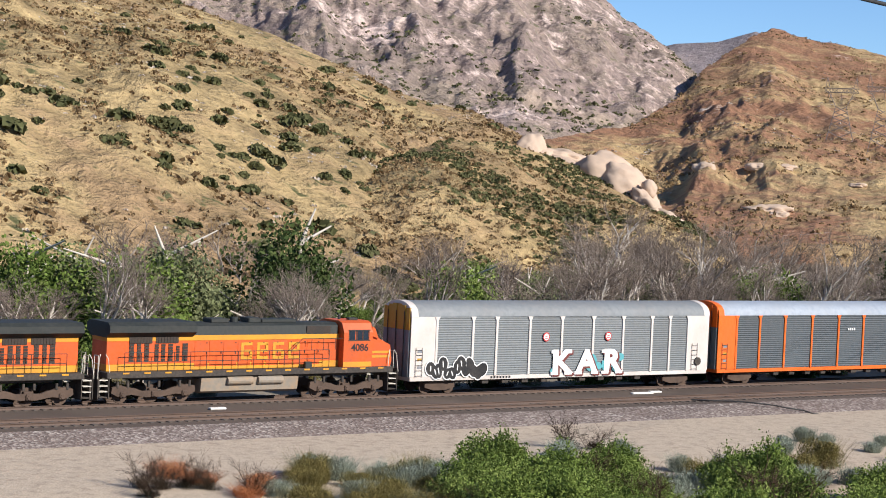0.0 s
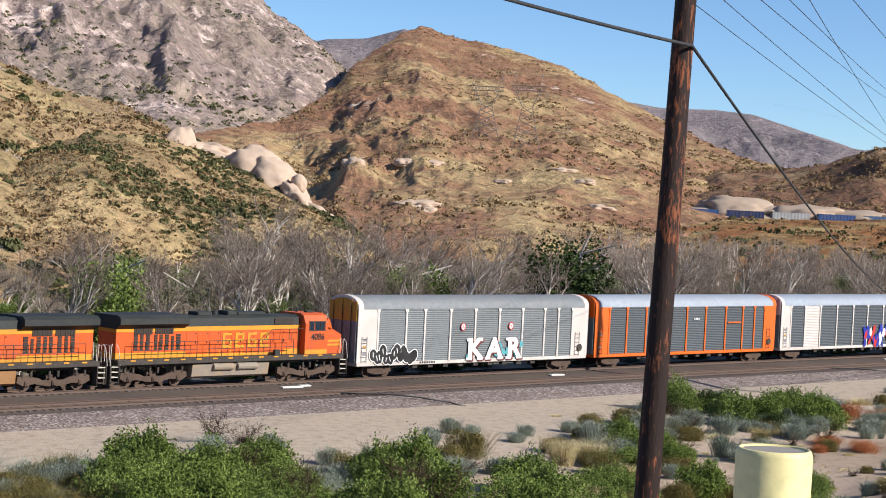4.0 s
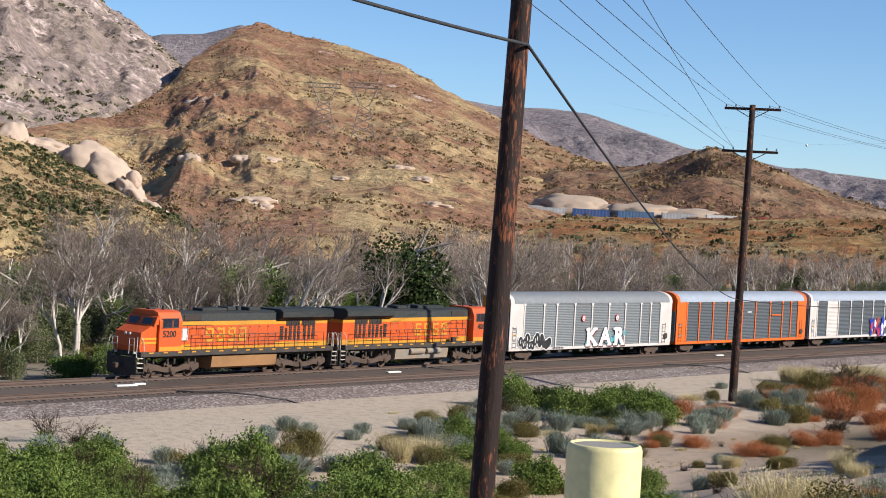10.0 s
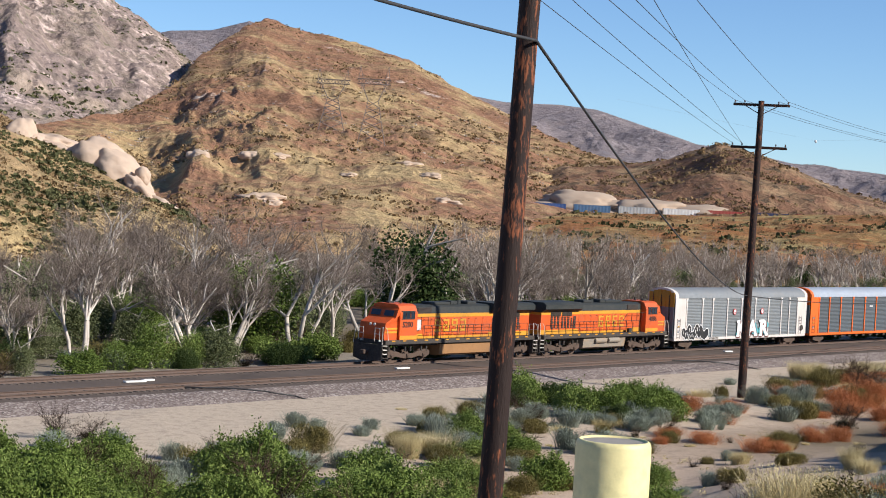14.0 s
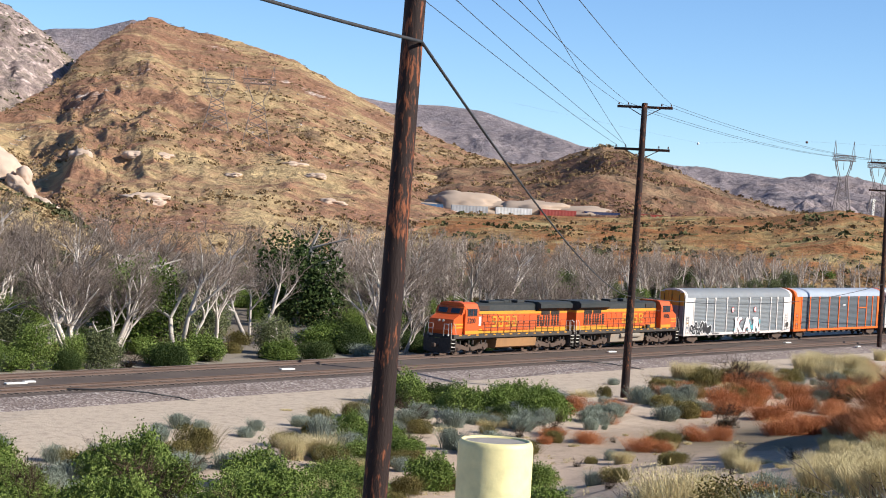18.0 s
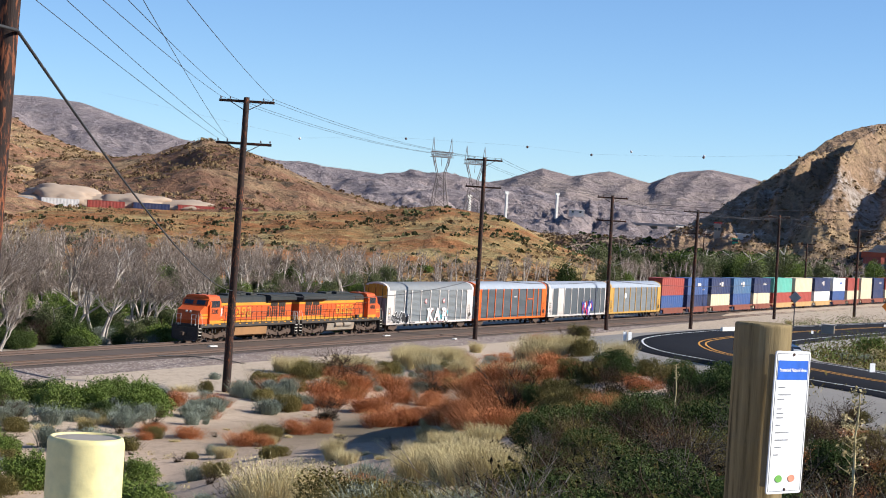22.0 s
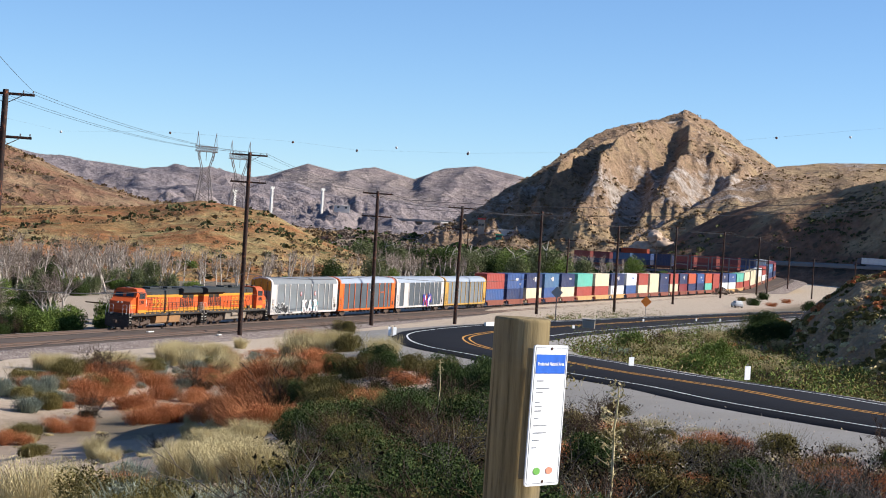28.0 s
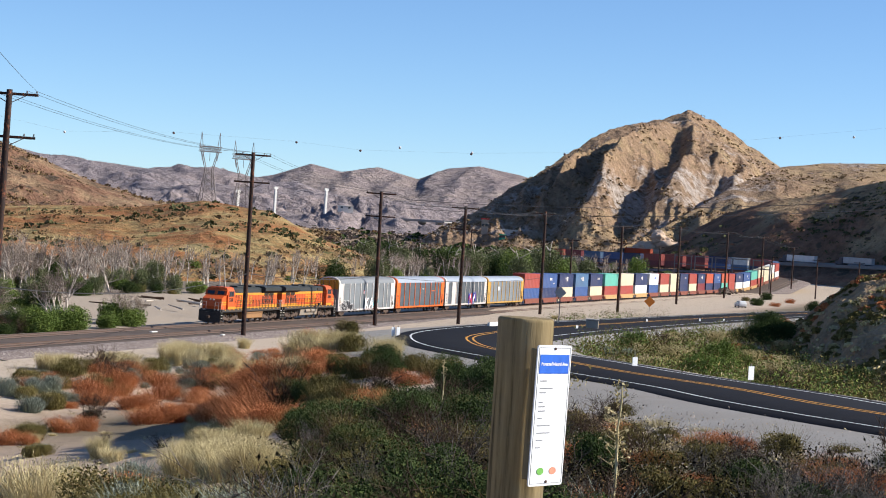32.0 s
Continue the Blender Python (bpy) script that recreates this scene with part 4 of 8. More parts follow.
        for z, h in ((2.45, 0.14), (2.72, 0.14)):
            bm = bmesh.new()
            box(bm, 20.5, sy * 1.31, z, 1.6, 0.02, h)
            part("nose_stripe", bm, MAT["loco_yellow"], ob)
        bm = bmesh.new()
        box(bm, 18.6, sy * 1.525, 2.02, 2.2, 0.02, 0.3)
        part("cab_stripe", bm, MAT["loco_yellow"], ob)
        num = shared("road_number", text_mesh(number, 0.62, 0.006, MAT["spray_black"], 0.012), ob, pose(18.75, sy * 1.537, 3.02, 90, 0, 0 if sy < 0 else 180), "dark road number")
        bm = bmesh.new()
        if number == "5200":
            box(bm, 16.9, sy * 1.02, 2.95, 0.9, 0.16, 0.85, 0.01)
            part("side_cabinet", bm, MAT["rack_white"], ob, "pale cabinet door standing open")
        else:
            box(bm, 14.9, sy * 1.4, 2.0, 0.5, 0.25, 0.45, 0.02)
            part("side_cabinet", bm, MAT["loco_dark"], ob)
        # raised walkway rail and long handrail
        for k in range(14):
            x0 = 1.9 + k * 1.12
            bm = bmesh.new()
            rod(bm, (x0, sy * 1.46, 1.83), (x0, sy * 1.46, 2.92), 0.024, 0.024, 6)
            part("handrail_post", bm, MAT["loco_dark"], ob)
        bm = bmesh.new()
        for z in (2.4, 2.92):
            rod(bm, (1.9, sy * 1.46, z), (16.46, sy * 1.46, z), 0.022, 0.022, 6)
        rod(bm, (13.6, sy * 1.46, 2.92), (14.4, sy * 1.46, 3.6), 0.022, 0.022, 6)
        rod(bm, (14.4, sy * 1.46, 3.6), (17.4, sy * 1.46, 3.6), 0.022, 0.022, 6)
        for x0 in (15.1, 16.0, 16.9):
            rod(bm, (x0, sy * 1.46, 2.92), (x0, sy * 1.46, 3.6), 0.02, 0.02, 6)
        part("handrail", bm, MAT["loco_dark"], ob)
        for xs in (0.55, L - 0.75):
            for k in range(4):
                bm = bmesh.new()
                box(bm, xs, sy * 1.25, 0.45 + 0.32 * k, 0.55, 0.5, 0.05)
                part("step", bm, MAT["handrail"] if k else MAT["frame_dark"], ob)
            bm = bmesh.new()
            for o in (-0.36, 0.36):
                box(bm, xs + o, sy * 1.25, 1.05, 0.05, 0.5, 1.35)
            part("stepwell", bm, MAT["frame_dark"], ob)
            bm = bmesh.new()
            for o in (-0.42, 0.42):
                rod(bm, (xs + o, sy * 1.5, 1.5), (xs + o * 0.7, sy * 1.42, 2.6), 0.025, 0.025, 6)
                rod(bm, (xs + o * 0.7, sy * 1.42, 2.6), (xs + o * 0.4, sy * 1.3, 2.85), 0.025, 0.025, 6)
            part("grab_iron", bm, MAT["handrail"], ob)
    # pilots, couplers, end rails
    for xs, sgn in ((0.35, -1), (L - 0.45, 1)):
        bm = bmesh.new()
        extrude_profile(bm, [(-1.4, 0.35), (-0.7, 0.18), (0.7, 0.18), (1.4, 0.35), (1.45, 1.5), (-1.45, 1.5)], min(xs, xs + 0.12 * sgn), max(xs, xs + 0.12 * sgn))
        part("pilot", bm, MAT["frame_dark"], ob)
        bm = bmesh.new()
        box(bm, xs + sgn * 0.3, 0, 0.88, 0.8, 0.25, 0.25, 0.04)
        box(bm, xs + sgn * 0.66, 0, 0.88, 0.3, 0.4, 0.35, 0.05)
        part("coupler", bm, MAT["grime"], ob)
        bm = bmesh.new()
        for y in (-1.1, -0.6, 0.6, 1.1):
            rod(bm, (xs, y, 1.7), (xs, y, 2.75), 0.024, 0.024, 6)
        for z in (2.3, 2.75):
            rod(bm, (xs, -1.1, z), (xs, -0.6, z), 0.022, 0.022, 6)
            rod(bm, (xs, 0.6, z), (xs, 1.1, z), 0.022, 0.022, 6)
        part("end_rail", bm, MAT["handrail"], ob)
    for y in (-0.22, 0.22):
        bm = bmesh.new()
        rod(bm, (21.2, y, 3.05), (21.42, y, 3.0), 0.11, 0.1, 12)
        part("headlight", bm, MAT["handrail"], ob)
    for y in (-0.95, 0.95):
        bm = bmesh.new()
        rod(bm, (21.5, y, 1.75), (21.62, y, 1.75), 0.1, 0.09, 12)
        part("ditch_light", bm, MAT["handrail"], ob)
    bm = bmesh.new()
    rod(bm, (18.3, 0.3, 4.6), (18.3, 0.3, 4.9), 0.1, 0.08, 10)
    box(bm, 18.9, -0.3, 4.68, 0.7, 0.35, 0.14, 0.03)
    part("cab_roof_gear", bm, MAT["loco_dark"], ob)
    for o in ob.children:
        if o.location.length:
            o.location.x *= SQUEEZE
        else:
            o.data.transform(Matrix.Diagonal((SQUEEZE, 1, 1, 1)))
    TRAIN.append((ob, stripe_low, L * SQUEEZE, flip))
    return ob


locomotive("4086", MAT["tank_grey"], -20.6, False)
locomotive("5200", MAT["tank_tan"], -41.1, True)


def ribbed_panel(width, height, ribs, depth):
    """A panel of horizontal ribs in the x-z plane that looks towards -y."""
    bm = bmesh.new()
    prev = None
    for k in range(ribs * 2 + 1):
        z = height * k / (ribs * 2)
        y = -depth if k % 2 else 0.0
        row = [bm.verts.new((0, y, z)), bm.verts.new((width, y, z))]
        if prev:
            bm.faces.new((prev[0], prev[1], row[1], row[0]))
        prev = row
    back = [bm.verts.new((0, 0.03, 0)), bm.verts.new((width, 0.03, 0)), bm.verts.new((width, 0.03, height)), bm.verts.new((0, 0.03, height))]
    bm.faces.new((back[3], back[2], back[1], back[0]))
    return bm


MAT["rack_dark"] = worn("dark_zinc_panel", (0.075, 0.092, 0.105), 0.6, 0.0, (0.12, 0.10, 0.09), 0.4, 4.0, 0.35, 0.08, per_object=0.12)


def autorack(label, posts, post_mat, sill_mat, end_mat, roof_mat, end_top, offset, wide_end, solid=(), fill="rack_grey"):
    """A covered car carrier: ribbed side panels between posts, arched roof, slatted end doors."""
    L, W = 25.0, 1.52
    ob = thing("autorack", label, "rail car", "autorack cars of the train")
    x0, x1 = 0.45, 0.45 + L
    z0, z1 = 1.12, 4.88
    bm = bmesh.new()
    box(bm, (x0 + x1) / 2, 0, 1.0, L - 0.1, 2 * W + 0.04, 0.26, 0.02)
    part("side_sill", bm, sill_mat, ob)
    bm = bmesh.new()
    box(bm, (x0 + x1) / 2, 0, 0.78, L - 3, 1.5, 0.2, 0.02)
    box(bm, x0 - 0.2, 0, 0.88, 1.0, 0.3, 0.3, 0.03)
    box(bm, x1 + 0.2, 0, 0.88, 1.0, 0.3, 0.3, 0.03)
    for k in range(9):
        box(bm, x0 + 6 + k * 1.6, -1.2, 0.72, 0.5, 0.35, 0.24, 0.02)
    part("underframe", bm, MAT["frame_dark"], ob)
    wheelset_truck(ob, x0 + 2.6, 2, 0.44, MAT["grime"])
    wheelset_truck(ob, x1 - 2.6, 2, 0.44, MAT["grime"])
    # roof: a ribbed arch
    rows = []
    n = 88
    for i in range(n + 1):
        x = x0 + 0.15 + (L - 0.3) * i / n
        k = 0.03 if i % 2 else 0.0
        rows.append([(x, -(W + 0.02 + k) * math.cos(a), z1 + (0.9 + k) * math.sin(a) ** 0.8) for a in [math.pi * j / 12 for j in range(13)]])
    roof = new("roof", grid_mesh(rows, roof_mat))
    roof.parent = ob
    for x in (x0, x1):
        bm = bmesh.new()
        pts = [(-(W + 0.05) * math.cos(math.pi * j / 12), z1 + 0.95 * math.sin(math.pi * j / 12) ** 0.8) for j in range(13)]
        sgn = 1 if x == x0 else -1
        extrude_profile(bm, pts[::-1] + [(-(W + 0.05), z1 - 0.02), (W + 0.05, z1 - 0.02)], min(x, x + sgn * 0.5), max(x, x + sgn * 0.5))
        part("roof_end_cap", bm, end_mat, ob)
    xs = [x0 + L * f for f in posts]
    for sy in (-1, 1):
        flipm = Matrix.Identity(4) if sy < 0 else Matrix.Rotation(math.pi, 4, "Z") @ Matrix.Translation((-(x0 + x1), 0, 0))
        edges = [x0 + L * wide_end] + xs + [x1 - L * wide_end]
        for k, (a, b) in enumerate(zip(edges, edges[1:])):
            bm = ribbed_panel(b - a, z1 - z0, 26, 0.035)
            p = part("side_panel", bm, post_mat if k in solid else MAT[fill], ob)
            p.matrix_basis = flipm @ Matrix.Translation((a, -W + 0.03, z0))
        for x in [x0 + L * wide_end] + xs + [x1 - L * wide_end]:
            bm = bmesh.new()
            extrude_side(bm, [(-0.08, 0), (0.08, 0), (0.08, z1 - z0 - 0.25), (0.2, z1 - z0), (-0.2, z1 - z0), (-0.08, z1 - z0 - 0.25)], -0.05, 0.05)
            p = part("side_post", bm, post_mat, ob)
            p.matrix_basis = flipm @ Matrix.Translation((x, -W - 0.02, z0))
        for a in (x0, x1 - L * wide_end):
            bm = bmesh.new()
            box(bm, L * wide_end / 2, 0, (z1 - z0) / 2, L * wide_end - 0.01, 0.06, z1 - z0, 0.01)
            p = part("end_panel", bm, end_mat, ob)
            p.matrix_basis = flipm @ Matrix.Translation((a, -W, z0))
            bm = bmesh.new()
            for k in range(6):
                rod(bm, (0.25, -0.08, 0.1 + 0.32 * k), (0.75, -0.08, 0.1 + 0.32 * k), 0.015, 0.015, 5)
            for o in (0.25, 0.75):
                rod(bm, (o, -0.08, 0.0), (o, -0.08, 1.85), 0.015, 0.015, 5)
            p = part("ladder", bm, MAT["frame_dark"], ob)
            p.matrix_basis = flipm @ Matrix.Translation((a + 0.15, -W, z0))
        for k in range(3):
            bm = bmesh.new()
            box(bm, 0, 0, 0, 0.32, 0.008, 0.16)
            p = part("data_plate", bm, MAT["rack_mustard"] if k == 1 else MAT["ink"], ob)
            p.matrix_basis = flipm @ Matrix.Translation((x0 + 0.7, -W - 0.038, z0 + 0.6 + 0.5 * k))
    # radial end doors with folds
    for x, sgn in ((x0, -1), (x1, 1)):
        for k in range(6):
            y = -W + 0.1 + (2 * W - 0.2) * (k + 0.5) / 6
            for za, zb, m in ((z0, z1 - 0.85, MAT["rack_grey"]), (z1 - 0.84, z1 + 0.45 + 0.3 * math.sin(math.pi * (k + 0.5) / 6), end_top)):
                bm = bmesh.new()
                box(bm, x + sgn * (0.03 if k % 2 else 0.0), y, (za + zb) / 2, 0.12, (2 * W - 0.2) / 6 - 0.03, zb - za, 0.01)
                part("end_door_leaf", bm, m, ob)
        bm = bmesh.new()
        for y in (-0.9, 0.0, 0.9):
            rod(bm, (x + sgn * 0.12, y, z0), (x + sgn * 0.12, y, z1 + 0.3), 0.03, 0.03, 6)
        part("door_rod", bm, MAT["frame_dark"], ob)
    bm = bmesh.new()
    rod(bm, (x1 - 1.0, -W - 0.1, 1.75), (x1 - 1.0, -W - 0.14, 1.75), 0.28, 0.28, 16)
    part("brake_wheel", bm, MAT["frame_dark"], ob)
    TRAIN.append((ob, offset, L + 0.9, False))
    return ob


FACE = -1.62                          # y of spray paint on a side
car = autorack("grey-panelled autorack with white posts and sprayed letters", (0.19, 0.265, 0.372, 0.478, 0.584, 0.688, 0.79, 0.855), MAT["rack_white"], MAT["rack_white"], MAT["rack_white"], MAT["rack_roof"], MAT["rack_mustard"], 0.0, 0.078)
for k, ch in enumerate("KAR"):
    x = 12.4 + k * 2.15
    for dx, dz, dy, m, bold in ((0.13, -0.1, 0.0, "spray_maroon", 0.12), (0.0, 0.0, -0.012, "spray_white", 0.09)):
        letter = shared("sprayed_letter", text_mesh(ch, 2.0, 0.004, MAT[m], bold), car, pose(x + dx, FACE + dy, 1.86 + dz, 90, 0, 0), "white sprayed letter" if m == "spray_white" else "maroon letter shadow")
        letter.matrix_basis = letter.matrix_basis @ Matrix.Diagonal((1.2, 1.0, 1.0, 1.0))
        bm = bmesh.new()
        for fx, fz in {"K": ((-0.55, -0.7), (-0.55, 0.7), (0.6, -0.7), (0.55, 0.7)), "A": ((-0.7, -0.7), (0.7, -0.7)), "R": ((-0.55, -0.7), (0.65, -0.7), (-0.6, 0.7))}[ch]:
            box(bm, x + dx + fx, FACE + dy, 1.86 + dz + fz, 0.62, 0.01, 0.2)
        part("letter_serif", bm, MAT[m], car)
rnd = random.Random(5)
bm = bmesh.new()
for k in range(9):
    blob(bm, 11.0 + rnd.random() * 6.6, 1.8 + rnd.uniform(-0.35, 0.45), rnd.uniform(0.2, 0.45), rnd.uniform(0.15, 0.3), FACE + 0.012, 0.004, 9, rnd.random() * 3)
part("spray_cloud", bm, MAT["spray_teal"], car, "teal spray clouds")
for layer, m, grow, y in ((0, "spray_white", 0.07, 0.006), (1, "spray_black", 0.0, 0.0), (2, "spray_white", -0.2, -0.006)):
    rnd = random.Random(11)
    bm = bmesh.new()
    for k in range(13):
        cx, cz = 2.0 + 0.34 * k + rnd.uniform(-0.1, 0.1), 1.62 + rnd.uniform(-0.3, 0.32)
        rx, rz, tn = rnd.uniform(0.26, 0.36), rnd.uniform(0.34, 0.5), rnd.uniform(-0.6, 0.6)
        if layer == 2:
            blob(bm, cx, cz, 0.04, rz * 0.5, FACE + y, 0.004, 8, tn)
        else:
            blob(bm, cx, cz, rx + grow, rz + grow, FACE + y - 0.0008 * k, 0.004, 14, tn)
    part("sprayed_bubbles", bm, MAT[m], car, "black and white bubble graffiti")
for f in (0.425, 0.635):
    bm = bmesh.new()
    blob(bm, 0.45 + 25 * f, 3.55, 0.27, 0.30, FACE + 0.01, 0.004, 16)
    part("company_mark", bm, MAT["spray_red"], car, "small round red and white mark")
    bm = bmesh.new()
    blob(bm, 0.45 + 25 * f, 3.55, 0.2, 0.22, FACE + 0.004, 0.004, 16)
    part("company_mark", bm, MAT["spray_white"], car)
    bm = bmesh.new()
    box(bm, 0.45 + 25 * f, FACE - 0.003, 3.6, 0.2, 0.008, 0.06)
    box(bm, 0.45 + 25 * f, FACE - 0.003, 3.47, 0.24, 0.008, 0.06)
    part("company_mark", bm, MAT["spray_red"], car)
bm = bmesh.new()
for k in range(7):
    box(bm, 6.8 + k * 0.24, -1.56, 1.02, 0.14, 0.01, 0.14)
part("reporting_mark", bm, MAT["spray_black"], car)
car = autorack("dark-panelled autorack with bright orange frame and silver roof", (0.16, 0.26, 0.37, 0.48, 0.585, 0.70, 0.80, 0.87), MAT["rack_orange"], MAT["rack_orange"], MAT["rack_orange"], MAT["roof_bright"], MAT["rack_orange"], 25.9, 0.07, (), "rack_dark")
bm = bmesh.new()
for k in range(4):
    box(bm, 0.45 + 25 * 0.52 + k * 0.2, FACE, 3.85, 0.12, 0.01, 0.17)
part("reporting_mark", bm, MAT["spray_white"], car)
bm = bmesh.new()
box(bm, 0.45 + 25 * 0.75, FACE, 3.5, 1.9, 0.01, 0.12)
part("company_mark", bm, MAT["rack_orange"], car)
car = autorack("white-framed autorack with grey panels and blue graffiti", (0.15, 0.25, 0.36, 0.47, 0.57, 0.68, 0.78, 0.86), MAT["rack_white"], MAT["rack_white"], MAT["rack_white"], MAT["roof_bright"], MAT["rack_white"], 51.8, 0.06, (1,), "rack_dark")
for seed, m, n, y in ((3, "spray_blue", 26, 0.0), (4, "spray_red", 7, -0.006), (6, "spray_white", 5, -0.01)):
    rnd = random.Random(seed)
    bm = bmesh.new()
    for k in range(n):
        blob(bm, 16.3 + rnd.uniform(-2.2, 2.2), 1.9 + rnd.uniform(-0.6, 0.7), rnd.uniform(0.12, 0.3), rnd.uniform(0.3, 0.7), FACE + y - 0.0004 * k, 0.004, 5, rnd.uniform(-0.5, 0.5))
    part("spray_shards", bm, MAT[m], car, "jagged blue graffiti" if m == "spray_blue" else "")
car = autorack("ochre-framed autorack with grey ribbed panels", (0.16, 0.27, 0.38, 0.49, 0.60, 0.71, 0.81, 0.88), MAT["rack_tan"], MAT["rack_tan"], MAT["rack_tan"], MAT["roof_bright"], MAT["rack_tan"], 77.7, 0.07)
bm = bmesh.new()
blob(bm, 7.6, 3.6, 0.55, 0.4, FACE, 0.006, 16)
part("company_mark", bm, MAT["spray_white"], car)


def corrugated_box(length, height=2.9, width=2.44):
    """Walls and roof of a container, its sides folded into upright ridges."""
    bm = bmesh.new()
    n = int(length / 0.28)
    hw = width / 2
    for sy in (-1, 1):
        prev = None
        for k in range(n + 1):
            x = 0.12 + (length - 0.24) * k / n
            y = sy * (hw - (0.045 if (k // 2) % 2 else 0.0))
            row = (bm.verts.new((x, y, 0.12)), bm.verts.new((x, y, height - 0.12)))
            if prev:
                bm.faces.new((prev[0], row[0], row[1], prev[1]) if sy < 0 else (prev[1], row[1], row[0], prev[0]))
            prev = row
    for z, s in ((0.06, 0.12), (height - 0.06, 0.12)):
        for y in (-hw + 0.04, hw - 0.04):
            box(bm, length / 2, y, z, length, 0.08, s)
    for x in (0.07, length - 0.07):
        for y in (-hw + 0.07, hw - 0.07):
            box(bm, x, y, height / 2, 0.14, 0.14, height)
    box(bm, length / 2, 0, height - 0.04, length - 0.06, width - 0.06, 0.05)
    box(bm, length / 2, 0, 0.06, length - 0.06, width - 0.1, 0.08)
    box(bm, length - 0.05, 0, height / 2, 0.05, width - 0.16, height - 0.16)
    return bm


BOX_MESH = {}
DOOR_MESH = {}
MARK_MESH = {}


def container(colour, length, mark):
    ob = thing("container", "%s corrugated steel freight container" % {"navy": "dark navy", "teal": "sea-green", "steel": "steel-blue"}.get(colour, colour), "container", "stacked containers on the train")
    key = (colour, length)
    if key not in BOX_MESH:
        BOX_MESH[key] = mesh_of(corrugated_box(length), MAT["box_" + colour])
        bm = bmesh.new()
        box(bm, 0.0, 0, 1.45, 0.05, 1.08, 2.6, 0.01)
        for y in (-0.25, 0.25):
            rod(bm, (-0.05, y, 0.15), (-0.05, y, 2.75), 0.025, 0.025, 5)
        DOOR_MESH[colour] = mesh_of(bm, MAT["box_" + colour])
    shared("body", BOX_MESH[key], ob)
    for y in (-0.55, 0.55):
        shared("door", DOOR_MESH[colour], ob, Matrix.Translation((0.05, y, 0)))
    if mark:
        if mark not in MARK_MESH:
            bm = bmesh.new()
            if mark == 1:
                box(bm, 0, 0, 0, 1.9, 0.01, 0.5)
                box(bm, 2.6, 0, -0.9, 1.2, 0.01, 0.2)
            elif mark == 2:
                box(bm, 0, 0, 0, 1.2, 0.01, 0.9)
                box(bm, -1.4, 0, 0.1, 0.8, 0.01, 0.35)
            else:
                for k in range(5):
                    box(bm, k * 0.5, 0, 0, 0.3, 0.01, 0.42)
            MARK_MESH[mark] = mesh_of(bm, MAT["sign_blue"] if mark == 9 else MAT["rack_white"])
        shared("painted_mark", MARK_MESH[mark], ob, Matrix.Translation((length * 0.56, -1.232, 1.75)))
    return ob


WELL_MESH = {}


def well_car(pitch, m, offset):
    ob = thing("well_car", "low %s well car carrying two containers" % ("rust-brown" if m == "well_brown" else "buff"), "rail car", "well cars of the train")
    key = (pitch, m)
    if key not in WELL_MESH:
        bm = bmesh.new()
        for sy in (-1, 1):
            extrude_side(bm, [(0.3, 1.1), (1.7, 1.1), (2.0, 0.42), (pitch - 2.0, 0.42), (pitch - 1.7, 1.1), (pitch - 0.3, 1.1), (pitch - 0.3, 1.38), (0.3, 1.38)], sy * 1.40 - 0.07, sy * 1.40 + 0.07)
        well = bm
        bm2 = bmesh.new()
        box(bm2, pitch / 2, 0, 0.48, pitch - 4.0, 2.7, 0.08)
        for x in (1.0, pitch - 1.0):
            box(bm2, x, 0, 1.2, 1.7, 2.6, 0.16, 0.02)
        bm3 = bmesh.new()
        for ax in (-0.85, 0.85):
            for sy in (-0.76, 0.76):
                rod(bm3, (ax, sy - 0.06, 0.42), (ax, sy + 0.06, 0.42), 0.42, 0.42, 14)
        for sy in (-1.0, 1.0):
            box(bm3, 0, sy, 0.55, 2.2, 0.16, 0.3, 0.03)
        WELL_MESH[key] = (mesh_of(well, MAT[m]), mesh_of(bm2, MAT[m]), mesh_of(bm3, MAT["grime"]))
    a, b, c = WELL_MESH[key]
    shared("side_sill", a, ob)
    shared("well_floor", b, ob)
    shared("truck", c, ob)
    TRAIN.append((ob, offset, pitch, False))


# top and bottom container, pitch of the well, mark on top, well colour
STACKS = [("red", "blue", 14.5, 0, 1), ("blue", "navy", 14.4, 1, 1), ("navy", "cream", 14.3, 2, 1), ("steel", "blue", 14.5, 2, 1), ("navy", "cream", 14.5, 3, 1),
          ("teal", "red", 17.5, 0, 2), ("cream", "red", 17.5, 0, 2), ("navy", "white", 17.0, 2, 2), ("white", "blue", 15.5, 9, 1), ("red", "cream", 14.5, 0, 1),
          ("cream", "cream", 14.5, 0, 1), ("navy", "navy", 14.3, 3, 1), ("red", "cream", 14.4, 0, 1), ("navy", "maroon", 14.5, 2, 1), ("orange", "navy", 14.3, 0, 1),
          ("blue", "navy", 14.4, 1, 1), ("orange", "teal", 14.5, 0, 1), ("red", "red", 14.3, 0, 1), ("navy", "white", 17.0, 2, 2), ("blue", "white", 17.0, 1, 2),
          ("teal", "red", 17.0, 0, 2), ("cream", "red", 14.5, 0, 1), ("cream", "cream", 14.5, 0, 1), ("white", "cream", 14.5, 0, 1), ("red", "white", 14.5, 0, 1)]
FAR_STACKS = [("maroon", "red"), ("red", "maroon"), ("red", "maroon"), ("navy", "navy"), ("blue", "navy"), ("steel", "navy"), ("maroon", "navy"), ("red", "navy"), ("white", "steel"), ("navy", "blue")]
offset = 103.6
